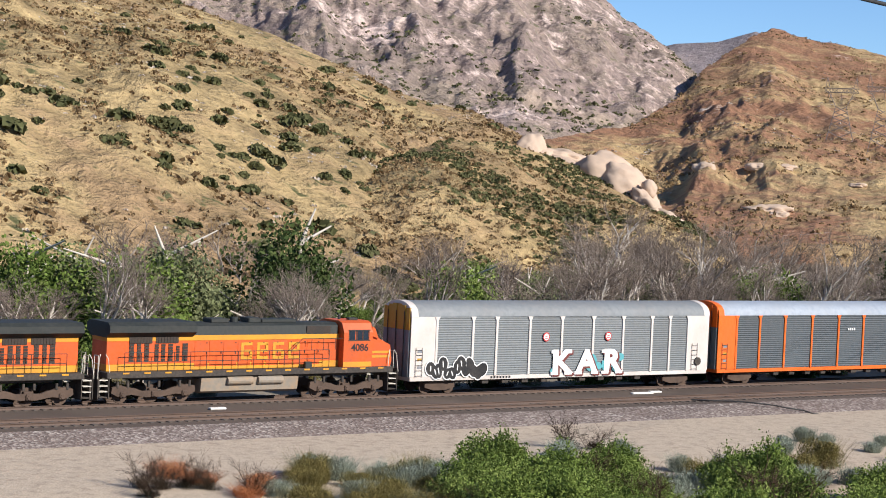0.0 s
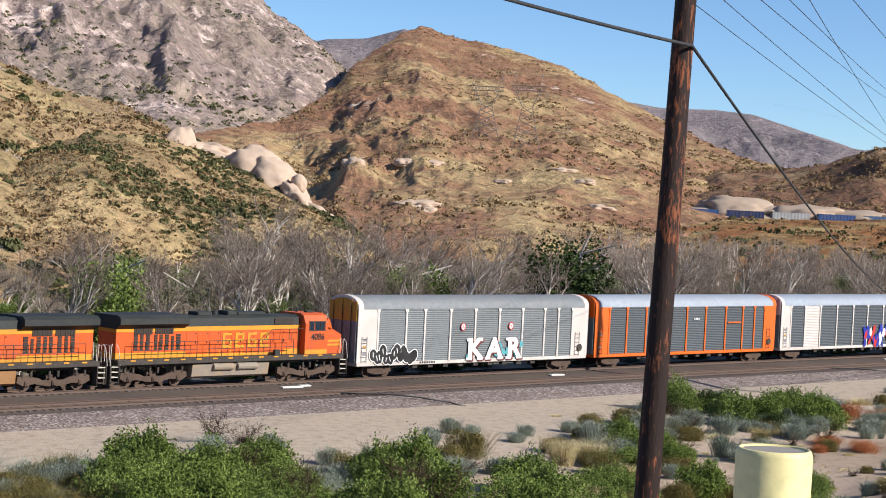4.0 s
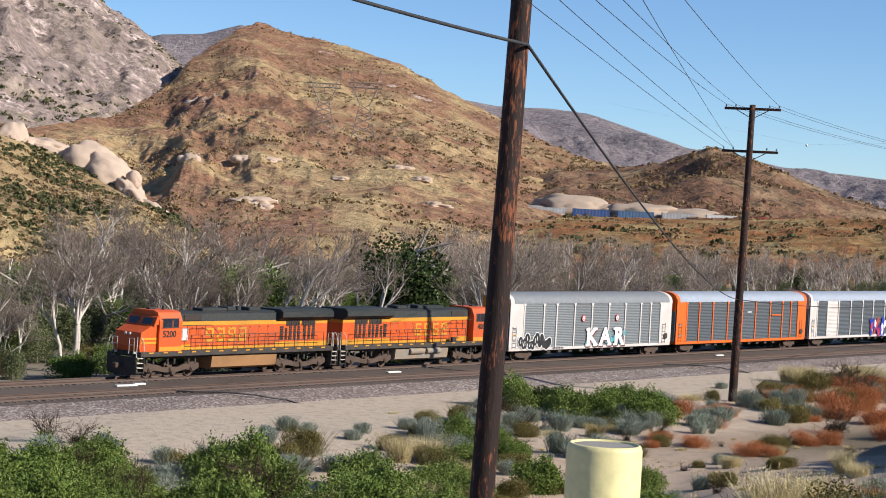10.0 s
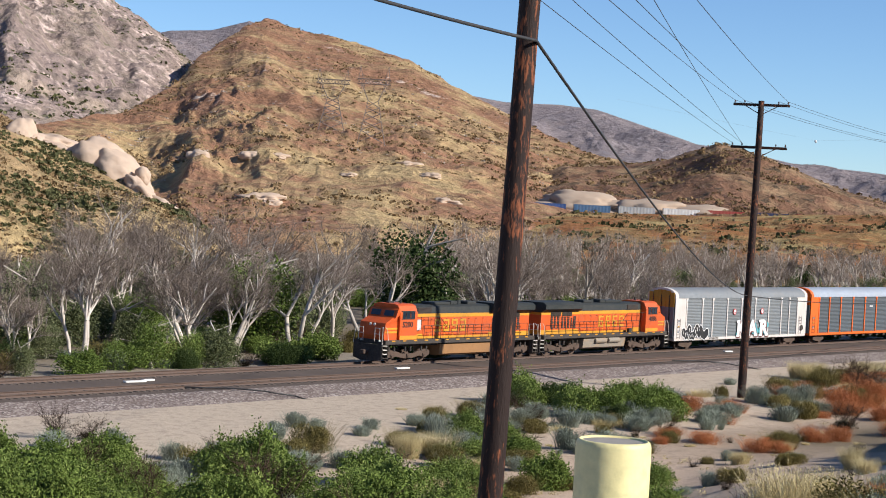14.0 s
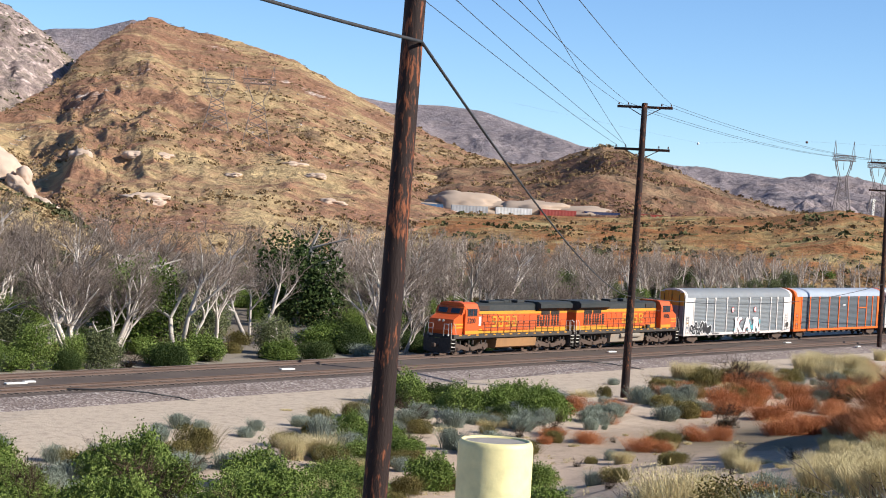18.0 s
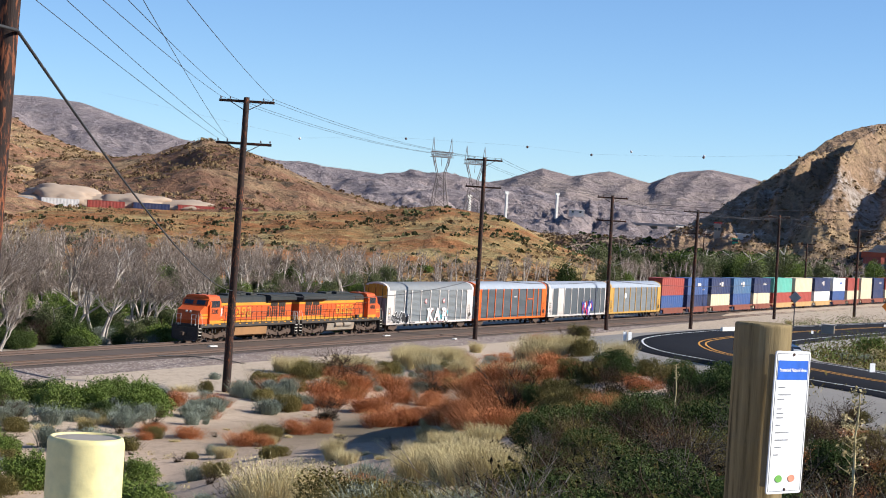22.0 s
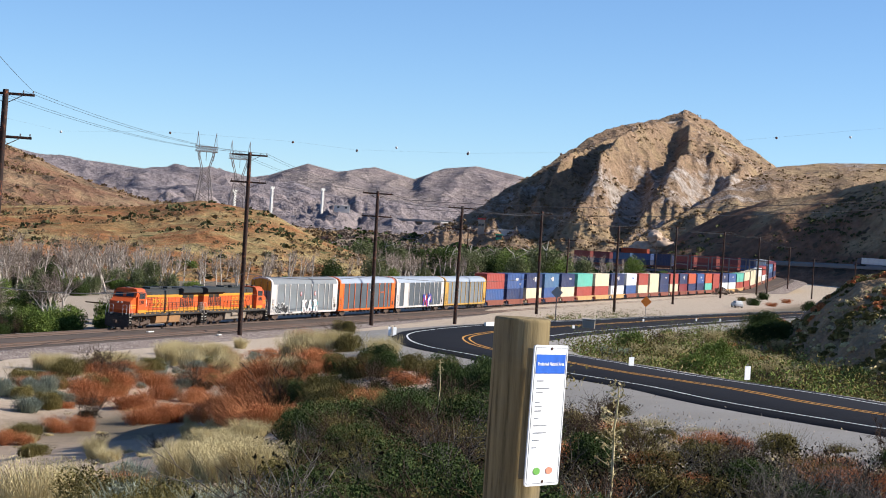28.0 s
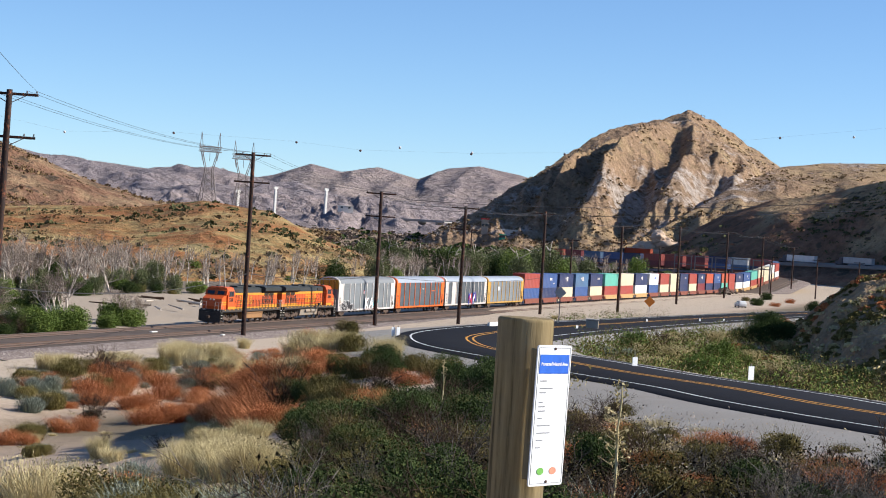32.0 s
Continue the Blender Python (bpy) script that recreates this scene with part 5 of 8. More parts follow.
for i in range(38):
    if i < len(STACKS):
        top, low, pitch, mark, kind = STACKS[i]
    else:
        (top, low), pitch, mark, kind = FAR_STACKS[i % len(FAR_STACKS)], 14.5, i % 3, 1
    well_car(pitch, "well_brown" if kind == 1 else "well_buff", offset)
    length = 12.19 if pitch < 16 else 14.6
    for colour, z, mk in ((low, 0.53, 0), (top, 3.44, mark)):
        TRAIN.append((container(colour, length, mk), offset + (pitch - length) / 2, length, False, z))
    offset += pitch

# ---- poles, wires, road, foreground posts ----


def utility_pole(base, top, r0, r1, arms=(), arm_turn=0.0, ins=True, name="utility_pole", label="dark creosoted wooden utility pole with two crossarms"):
    """A wooden pole; arms are (metres below the top, length)."""
    base, top = Vector(base), Vector(top)
    ob = thing(name, label, "pole", "pole line along the railway" if arms else "", "", Matrix.Translation(base))
    d = top - base
    bm = bmesh.new()
    n, k = 14, 9
    rings = []
    for j in range(k + 1):
        w = j / k
        r = r0 + (r1 - r0) * w
        c = d * w
        rings.append([bm.verts.new(c + Vector((r * math.cos(2 * math.pi * i / n) * (1 + 0.03 * math.sin(5 * i + j)), r * math.sin(2 * math.pi * i / n), 0))) for i in range(n)])
    for j in range(k):
        for i in range(n):
            bm.faces.new((rings[j][i], rings[j][(i + 1) % n], rings[j + 1][(i + 1) % n], rings[j + 1][i]))
    bm.faces.new(rings[-1])
    part("shaft", bm, MAT["pole"], ob, "", True)
    ends = []
    c, s = math.cos(radians(arm_turn)), math.sin(radians(arm_turn))
    for below, length in arms:
        m = d * (1 - below / d.length)
        bm = bmesh.new()
        turn = pose(m.x - s * 0.2, m.y + c * 0.2, m.z, 0, 0, arm_turn)
        box(bm, 0, 0, 0, length, 0.16, 0.2, 0.012, turn)
        arm = part("crossarm", bm, MAT["pole"], ob)
        for sx in (-1, 1):
            bm = bmesh.new()
            rod(bm, turn @ Vector((sx * length * 0.3, 0, -0.05)), turn @ Vector((0, -0.1, -0.75)), 0.035, 0.035, 6)
            part("brace", bm, MAT["insulator"], ob)
        if ins:
            for f in (-0.47, -0.3, 0.3, 0.47):
                p = turn @ Vector((f * length, 0, 0.06))
                bm = bmesh.new()
                rod(bm, p, p + Vector((0, 0, 0.09)), 0.02, 0.02, 6)
                rod(bm, p + Vector((0, 0, 0.09)), p + Vector((0, 0, 0.15)), 0.075, 0.06, 10)
                rod(bm, p + Vector((0, 0, 0.15)), p + Vector((0, 0, 0.24)), 0.045, 0.05, 10)
                part("insulator", bm, MAT["insulator"], ob)
                ends.append(base + p + Vector((0, 0, 0.24)))
    return ob, ends


def wire(a, b, sag, r=0.012, name="wire", label="thin dark overhead wire between poles", n=24):
    a, b = Vector(a), Vector(b)
    bm = bmesh.new()
    pts = [a + (b - a) * (i / n) - Vector((0, 0, 4 * sag * (i / n) * (1 - i / n))) for i in range(n + 1)]
    pipe(bm, pts, r, 5)
    ob = new(name, mesh_of(bm, MAT["wire"], True))
    return tagged(ob, label, "wire", "overhead wires")


NEAR_POLE_FOOT, NEAR_POLE_TOP = at(16.62, 31.2, 2.0), at(17.36, 32.0, 19.0)
utility_pole(NEAR_POLE_FOOT, NEAR_POLE_TOP, 0.225, 0.17, name="leaning_pole", label="leaning rust-streaked wooden pole on the slope")
POLES = []                            # along the railway, beyond its track, height of the top
for az, el, v in ((24.13, 3.36, -24.8), (31.42, 2.04, -9.5), (35.29, 1.14, -9.6), (37.77, 0.87, -15.2), (40.18, 0.87, -13.2), (42.47, 0.6, -19.0), (44.18, 0.67, -15.0), (45.56, 0.62, -11.0), (46.6, 0.56, -11.0), (47.49, 0.29, -11.0)):
    u = (TRACK_V + v) / math.tan(radians(54.634 - az))
    POLES.append((u, v, EYE_Z + math.hypot(u, TRACK_V + v) * math.tan(radians(el))))
TOPS = []
for i, (u, v, h) in enumerate(POLES):
    p = uv(u, v)
    p.z = ground_z(p.x, p.y) - 0.3
    lean = (0.25, -0.2, -0.3, 0.05, -0.2, -0.1, -0.2, 0.1, 0, 0)[i]
    ob, ends = utility_pole(p, (p.x + lean, p.y, h), 0.33 if i == 0 else 0.29, 0.22, ((0.3, 4.2), (3.5, 4.2)) if i in (0, 1, 2, 3, 5, 6, 7) else ((0.4, 3.6),), -30.0)
    TOPS.append(ends)
for a, b in zip(TOPS, TOPS[1:]):
    for k in (0, 1, 2, 3):
        wire(a[k], b[k], 0.9, 0.014)
for az, el, k in ((17.92, 6.05, 4), (18.83, 6.10, 5), (19.92, 6.15, 0), (20.67, 6.18, 1), (21.08, 6.20, 5), (22.40, 6.26, 3)):
    end = TOPS[0][k]
    start = sighted(az, el, 60)
    wire(end + (start - end) * 1.6, end, 0.35, 0.013)
ATTACH = sighted(17.5, 4.79, 31.6)
CABLE_END = sighted(12.81, 5.78, 27)
wire(ATTACH, ATTACH + (CABLE_END - ATTACH) * 1.5, 0.03, 0.03, "cable", "thick dark cable strung from the leaning pole")
LOW = [ATTACH] + [uv(*POLES[i][:2], z) for i, z in ((0, 7.0), (1, 6.9), (2, 6.6), (4, 6.4))]
for k, (a, b) in enumerate(zip(LOW, LOW[1:])):
    wire(a, b, (0.9, 1.3, 0.6, 0.8)[k], 0.035 if k else 0.03, "cable", "thick dark cable strung from pole to pole", 40)


def road_frames(step=2.0):
    """Points and sideways directions along the smoothed centre line."""
    pts = [Vector(p) for p in ROAD]
    out = []
    for i in range(len(pts) - 1):
        p0, p1, p2, p3 = pts[max(0, i - 1)], pts[i], pts[i + 1], pts[min(len(pts) - 1, i + 2)]
        n = max(2, int((p2 - p1).length / step))
        for j in range(n):
            t = j / n
            out.append(0.5 * ((2 * p1) + (p2 - p0) * t + (2 * p0 - 5 * p1 + 4 * p2 - p3) * t * t + (3 * p1 - p0 - 3 * p2 + p3) * t ** 3))
    out.append(pts[-1])
    frames = []
    for i, p in enumerate(out):
        d = out[min(i + 1, len(out) - 1)] - out[max(0, i - 1)]
        d.z = 0
        d.normalize()
        frames.append((p, Vector((d.y, -d.x, 0))))
    return frames


def ribbon(frames, outline, material):
    return grid_mesh([[p + r * o + Vector((0, 0, z)) for o, z in outline] for p, r in frames], material)


def build_road():
    fr = road_frames()
    tagged(new("road_shoulder", ribbon(fr, ((-9.2, -0.62), (-7.6, -0.42), (-5.6, -0.13), (5.6, -0.13), (7.2, -0.6)), MAT["gravel"])), "pale gravel road shoulder", "shoulder", kind="structure")
    tagged(new("road", ribbon(fr, ((-4.5, -0.14), (-4.3, -0.02), (0, 0.03), (4.3, -0.02), (4.5, -0.14)), MAT["asphalt"])), "fresh black asphalt two-lane road", "road", kind="structure")
    for o, w, m, lab in ((-3.55, 0.12, "line_white", "white edge line"), (3.55, 0.12, "line_white", "white edge line"), (-0.2, 0.12, "line_yellow", "double yellow centre line"), (0.2, 0.12, "line_yellow", "double yellow centre line")):
        z = 0.03 - abs(o) / 4.3 * 0.05 + 0.006
        tagged(new("road_line", ribbon(fr, ((o - w / 2, z), (o + w / 2, z)), MAT[m])), lab + " painted on the asphalt", "road marking", kind="structure")


build_road()


def build_bollard():
    r, d = 0.0815, 4.23
    c = at(20.36, d)
    top = EYE_Z + d * math.tan(radians(-6.72))
    ob = thing("bollard", "cream-yellow painted steel pipe bollard with chipped rim", "bollard", m=Matrix.Translation((c.x, c.y, ground_z(c.x, c.y) - 0.1)))
    h = top - ob.matrix_basis.translation.z
    bm = bmesh.new()
    n = 48
    prof = [(r, 0), (r, h - 0.012), (r - 0.003, h - 0.003), (r - 0.006, h), (r - 0.010, h), (r - 0.012, h - 0.02), (r - 0.012, h - 0.14)]
    rings = [[bm.verts.new((a * math.cos(2 * math.pi * i / n), a * math.sin(2 * math.pi * i / n), z)) for i in range(n)] for a, z in prof]
    for p, q in zip(rings, rings[1:]):
        for i in range(n):
            bm.faces.new((p[i], p[(i + 1) % n], q[(i + 1) % n], q[i]))
    part("pipe", bm, MAT["bollard"], ob, "", True)
    bm = bmesh.new()
    rod(bm, (0, 0, h - 0.13), (0, 0, h - 0.004), r - 0.0125, r - 0.0125, 48)
    part("concrete_fill", bm, MAT["gravel"], ob, "grey concrete filling")


build_bollard()


def build_sign_post():
    d, r = 5.5, 0.079
    c = at(39.75, d)
    top = EYE_Z + d * math.tan(radians(-2.28))
    g = ground_z(c.x, c.y) - 0.2
    ob = thing("sign_post", "round treated timber post carrying a narrow notice", "sign post", m=Matrix.Translation((c.x, c.y, g)))
    h = top - g
    bm = bmesh.new()
    n = 40
    prof = [(r * 1.04, 0), (r * 1.02, h * 0.5), (r, h - 0.012), (r, h - 0.006), (r - 0.003, h - 0.001), (r - 0.006, h), (r - 0.02, h), (0.001, h + 0.001)]
    rings = [[bm.verts.new((a * math.cos(2 * math.pi * i / n) * (1 + 0.012 * math.sin(3 * i * 2 * math.pi / n + 1)), a * math.sin(2 * math.pi * i / n), z)) for i in range(n)] for a, z in prof]
    for p, q in zip(rings, rings[1:]):
        for i in range(n):
            bm.faces.new((p[i], p[(i + 1) % n], q[(i + 1) % n], q[i]))
    part("post", bm, MAT["post_wood"], ob, "", True)
    # the notice: a thin plate that stands off the post and looks to the sun's side
    face = Matrix.Translation(sighted(40.63, -5.08, 5.36) - Vector((c.x, c.y, g))) @ Matrix.Rotation(radians(14), 4, "Z") @ Matrix.Rotation(radians(1.0), 4, "Y")
    w, hh = 0.158, 0.385
    bm = bmesh.new()
    rc, out = 0.008, []
    for cx, cz, a0 in ((w / 2 - rc, hh / 2 - rc, 0), (-w / 2 + rc, hh / 2 - rc, 90), (-w / 2 + rc, -hh / 2 + rc, 180), (w / 2 - rc, -hh / 2 + rc, 270)):
        for k in range(4):
            a = radians(a0 + 30 * k)
            out.append((cx + rc * math.cos(a), cz + rc * math.sin(a)))
    extrude_side(bm, out, 0.0, 0.004)
    plate = part("notice_plate", bm, MAT["sign_white"], ob, "white notice with blue heading")
    plate.matrix_basis = face
    bm = bmesh.new()
    for a, b, cc, dd in ((0, hh / 2 - 0.007, w - 0.012, 0.0012), (0, -hh / 2 + 0.007, w - 0.012, 0.0012), (w / 2 - 0.006, 0, 0.0012, hh - 0.014), (-w / 2 + 0.006, 0, 0.0012, hh - 0.014)):
        box(bm, a, -0.0006, b, cc, 0.001, dd)
    shared("border_line", mesh_of(bm, MAT["ink"]), ob, face)
    bm = bmesh.new()
    box(bm, 0, -0.0008, 0.141, w - 0.022, 0.0012, 0.052)
    shared("heading_band", mesh_of(bm, MAT["sign_blue"]), ob, face, "blue heading band")
    shared("heading_text", text_mesh("Protected Natural Area", 0.0128, 0.0003, MAT["sign_white"], 0.0003), ob, face @ pose(0, -0.0018, 0.141, 90, 0, 0), "white heading words")
    r = random.Random(8)
    z = 0.095
    for k in range(11):
        bm = bmesh.new()
        ww = r.choice((0.02, 0.03, 0.045, 0.06))
        box(bm, -w / 2 + 0.02 + ww / 2, -0.0008, z, ww, 0.001, 0.0026)
        shared("text_line", mesh_of(bm, MAT["ink"]), ob, face)
        z -= r.choice((0.012, 0.02, 0.026))
    for k, (x, m) in enumerate(((-0.03, "leaf_flat"), (0.028, "logo_orange"))):
        bm = bmesh.new()
        blob(bm, x, -0.152, 0.016, 0.010, -0.0006, 0.0012, 14)
        shared("emblem", mesh_of(bm, MAT[m]), ob, face)
    for zz in (0.183, -0.181):
        bm = bmesh.new()
        rod(bm, (0, -0.003, zz), (0, 0.03, zz), 0.004, 0.004, 8)
        shared("bolt", mesh_of(bm, MAT["insulator"]), ob, face)
    bm = bmesh.new()
    box(bm, -0.02, 0.03, 0, 0.03, 0.055, 0.36, 0.003)
    shared("batten", mesh_of(bm, MAT["post_wood"]), ob, face)
    return ob


build_sign_post()

# ---- plants ----
MAT["bark_white"] = worn("pale_alder_bark", (0.60, 0.53, 0.46), 0.85, 0, (0.18, 0.14, 0.11), 0.45, 6.0, 1.2, 0.4, 0.2, per_object=0.2)
MAT["twigs"] = leafy("bare_grey_twigs", ((0.125, 0.095, 0.08), (0.21, 0.165, 0.135), (0.32, 0.26, 0.215)))
MAT["leaf_green"] = leafy("fresh_green_leaves", ((0.055, 0.085, 0.018), (0.125, 0.175, 0.04), (0.24, 0.29, 0.09)))
MAT["leaf_dark"] = leafy("dark_green_leaves", ((0.02, 0.034, 0.012), (0.045, 0.068, 0.022), (0.10, 0.125, 0.045)))
MAT["leaf_willow"] = leafy("muted_willow_leaves", ((0.08, 0.095, 0.045), (0.135, 0.15, 0.07), (0.21, 0.225, 0.115)))
MAT["leaf_olive"] = leafy("olive_leaves", ((0.06, 0.055, 0.02), (0.15, 0.125, 0.045), (0.28, 0.22, 0.085)))
MAT["leaf_sage"] = leafy("grey_sage_leaves", ((0.14, 0.16, 0.12), (0.22, 0.25, 0.20), (0.33, 0.36, 0.30)))
MAT["leaf_rust"] = leafy("rust_red_seed_heads", ((0.24, 0.085, 0.038), (0.42, 0.155, 0.066), (0.55, 0.25, 0.115)))
MAT["leaf_straw"] = leafy("dry_straw_blades", ((0.36, 0.28, 0.13), (0.52, 0.43, 0.23), (0.66, 0.57, 0.35)))
MAT["leaf_brown"] = leafy("dead_brown_stems", ((0.022, 0.014, 0.010), (0.05, 0.033, 0.024), (0.12, 0.08, 0.055)))
MAT["leaf_grey"] = leafy("grey_dead_stems", ((0.035, 0.03, 0.027), (0.07, 0.062, 0.055), (0.22, 0.20, 0.18)))
# near-black leaves that paint the shade inside and between shrubs
MAT["leaf_shade"] = leafy("dark_shade_leaves", ((0.01, 0.009, 0.006), (0.022, 0.019, 0.012), (0.05, 0.043, 0.024)))
MAT["scrub_green"] = leafy("hillside_scrub", ((0.055, 0.058, 0.026), (0.09, 0.092, 0.042), (0.14, 0.135, 0.065)))
MAT["scrub_dry"] = leafy("dry_hillside_scrub", ((0.13, 0.085, 0.045), (0.21, 0.14, 0.075), (0.30, 0.21, 0.11)))
MAT["stone"] = leafy("pale_hillside_stones", ((0.34, 0.28, 0.23), (0.44, 0.37, 0.31), (0.55, 0.48, 0.41)), 0.9)
rs = np.random.RandomState(7)


def mesh_np(verts, faces, material):
    me = bpy.data.meshes.new("foliage")
    verts = np.asarray(verts, float).reshape(-1, 3)
    faces = np.asarray(faces, int)
    k = faces.shape[1]
    me.vertices.add(len(verts))
    me.vertices.foreach_set("co", verts.ravel())
    me.loops.add(faces.size)
    me.loops.foreach_set("vertex_index", faces.ravel())
    me.polygons.add(len(faces))
    me.polygons.foreach_set("loop_start", np.arange(0, faces.size, k))
    me.polygons.foreach_set("loop_total", np.full(len(faces), k))
    me.update()
    me.materials.append(material)
    return me


def leaf_quads(centres, size, aspect=0.6, up=0.0):
    """Small bent leaves at the given centres, turned at random; up: how far they stand upright."""
    n = len(centres)
    d = rs.normal(size=(n, 3))
    d[:, 2] = d[:, 2] * (1 - up) + up * np.abs(rs.normal(size=n)) * 2.2
    d /= np.linalg.norm(d, axis=1)[:, None]
    o = np.cross(d, rs.normal(size=(n, 3)))
    o /= np.maximum(np.linalg.norm(o, axis=1)[:, None], 1e-6)
    s = (size * rs.uniform(0.6, 1.35, n))[:, None]
    a = centres - d * s * 0.5
    b = centres + o * s * aspect * 0.5
    c = centres + d * s * 0.5
    e = centres - o * s * aspect * 0.5
    verts = np.stack([a, b, c, e], 1).reshape(-1, 3)
    faces = np.arange(4 * n).reshape(n, 4)
    return verts, faces


def blades(n, radius, height, width, lean, bend=0.25):
    """Grass blades or stems that rise from a patch and lean outwards, three points wide."""
    r = radius * np.sqrt(rs.uniform(0, 1, n))
    a = rs.uniform(0, 2 * np.pi, n)
    root = np.stack([r * np.cos(a), r * np.sin(a), np.full(n, -0.05)], 1)
    out = np.stack([np.cos(a), np.sin(a), np.zeros(n)], 1) * (lean * r / radius)[:, None] + rs.normal(scale=bend, size=(n, 3)) * [1, 1, 0]
    h = height * rs.uniform(0.55, 1.1, n)
    mid = root + out * (h * 0.45)[:, None] + np.outer(h * 0.55, [0, 0, 1])
    tip = root + out * (h * 1.1)[:, None] + np.outer(h * 1.0, [0, 0, 1])
    side = np.stack([-np.sin(a + rs.normal(size=n)), np.cos(a), np.zeros(n)], 1) * width
    verts = np.stack([root - side, root + side, mid + side * 0.8, mid - side * 0.8, tip + side * 0.15, tip - side * 0.15], 1).reshape(-1, 3)
    k = np.arange(n)[:, None] * 6
    faces = np.concatenate([k + [0, 1, 2, 3], k + [3, 2, 4, 5]])
    return verts, faces


def clumps(n, lobes, rx, rz, solid=0.35):
    """Points in a heap of rounded lobes, mostly near their skins."""
    pts = []
    per = max(1, n // lobes)
    for _ in range(lobes):
        a, r = rs.uniform(0, 2 * np.pi), rx * 0.62 * np.sqrt(rs.uniform(0, 1))
        lr = rx * rs.uniform(0.3, 0.55)
        c = np.array([r * np.cos(a), r * np.sin(a), rz * rs.uniform(0.3, 0.75) * (1 - 0.35 * r / rx)])
        d = rs.normal(size=(per, 3))
        d /= np.linalg.norm(d, axis=1)[:, None]
        k = 1 - solid * rs.uniform(0, 1, per) ** 1.5
        pts.append(c + d * k[:, None] * [lr, lr, lr * rz / rx * 1.0])
    pts = np.concatenate(pts)
    pts[:, 2] = np.maximum(pts[:, 2], 0.02 + 0.1 * rs.uniform(size=len(pts)))
    return pts


def joined(*pieces):
    verts, faces, k = [], [], 0
    for v, f in pieces:
        verts.append(v)
        faces.append(f + k)
        k += len(v)
    return np.concatenate(verts), np.concatenate(faces)


def tubes(segments, sides=3):
    """Tapered twigs from rows (start, end, radius at start, radius at end)."""
    a = np.array([s[0] for s in segments], float)
    b = np.array([s[1] for s in segments], float)
    r0 = np.array([s[2] for s in segments])
    r1 = np.array([s[3] for s in segments])
    d = b - a
    d /= np.maximum(np.linalg.norm(d, axis=1)[:, None], 1e-9)
    ref = np.where(np.abs(d[:, 2:3]) > 0.9, [[1.0, 0, 0]], [[0, 0, 1.0]])
    p = np.cross(d, ref)
    p /= np.linalg.norm(p, axis=1)[:, None]
    q = np.cross(d, p)
    verts = np.empty((len(a), 2 * sides, 3))
    for i in range(sides):
        ang = 2 * math.pi * i / sides
        o = p * math.cos(ang) + q * math.sin(ang)
        verts[:, i] = a + o * r0[:, None]
        verts[:, sides + i] = b + o * r1[:, None]
    k = np.arange(len(a))[:, None] * 2 * sides
    faces = np.concatenate([k + [i, (i + 1) % sides, sides + (i + 1) % sides, sides + i] for i in range(sides)])
    return verts.reshape(-1, 3), faces


def bare_tree_meshes(height, stems, spread, twig_n, seed):
    """Pale trunks that fork upwards, and a haze of fine twigs."""
    r = random.Random(seed)
    wood, twig = [], []

    def grow(p, d, length, rad, level):
        n = 3
        for _ in range(n):
            d2 = (d + Vector((r.gauss(0, 0.13), r.gauss(0, 0.13), r.gauss(0.03, 0.06)))).normalized()
            e = p + d2 * length / n
            (wood if level < 3 else twig).append((tuple(p), tuple(e), rad, rad * 0.91))
            p, d, rad = e, d2, rad * 0.91
            if level >= 1 and r.random() < 0.75 and level < 4:
                side = (d + Vector((r.gauss(0, 0.6), r.gauss(0, 0.6), r.gauss(0.1, 0.25)))).normalized()
                grow(p, side, length * r.uniform(0.4, 0.65), rad * 0.5, level + 1)
        if level < 4:
            for _ in range(2 if level else 3):
                side = (d + Vector((r.gauss(0, 0.42), r.gauss(0, 0.42), r.gauss(0.12, 0.2)))).normalized()
                grow(p, side, length * r.uniform(0.55, 0.8), rad * 0.72, level + 1)
        else:
            for _ in range(twig_n):
                side = (d + Vector((r.gauss(0, 0.8), r.gauss(0, 0.8), r.gauss(0.1, 0.5)))).normalized()
                twig.append((tuple(p), tuple(p + side * r.uniform(0.3, 0.9)), 0.012, 0.005))

    for k in range(stems):
        a = r.uniform(0, 6.28)
        d = Vector((math.cos(a) * spread, math.sin(a) * spread, 1)).normalized()
        grow(Vector((math.cos(a) * 0.2 * stems, math.sin(a) * 0.2 * stems, -0.3)), d, height * r.uniform(0.3, 0.4), r.uniform(0.15, 0.26) * height / 10, 0)
    return mesh_np(*tubes(wood, 5), MAT["bark_white"]), mesh_np(*tubes(twig, 3), MAT["twigs"])


BARE = [bare_tree_meshes(h, st, sp, tw, 20 + i) for i, (h, st, sp, tw) in enumerate(((11, 3, 0.25, 3), (12, 2, 0.16, 3), (9.5, 4, 0.35, 3), (10.5, 3, 0.3, 2), (8.5, 2, 0.3, 3), (12.5, 1, 0.08, 3), (7.5, 4, 0.42, 3)))]
for me, tw in BARE:
    me.polygons.foreach_set("use_smooth", [True] * len(me.polygons))


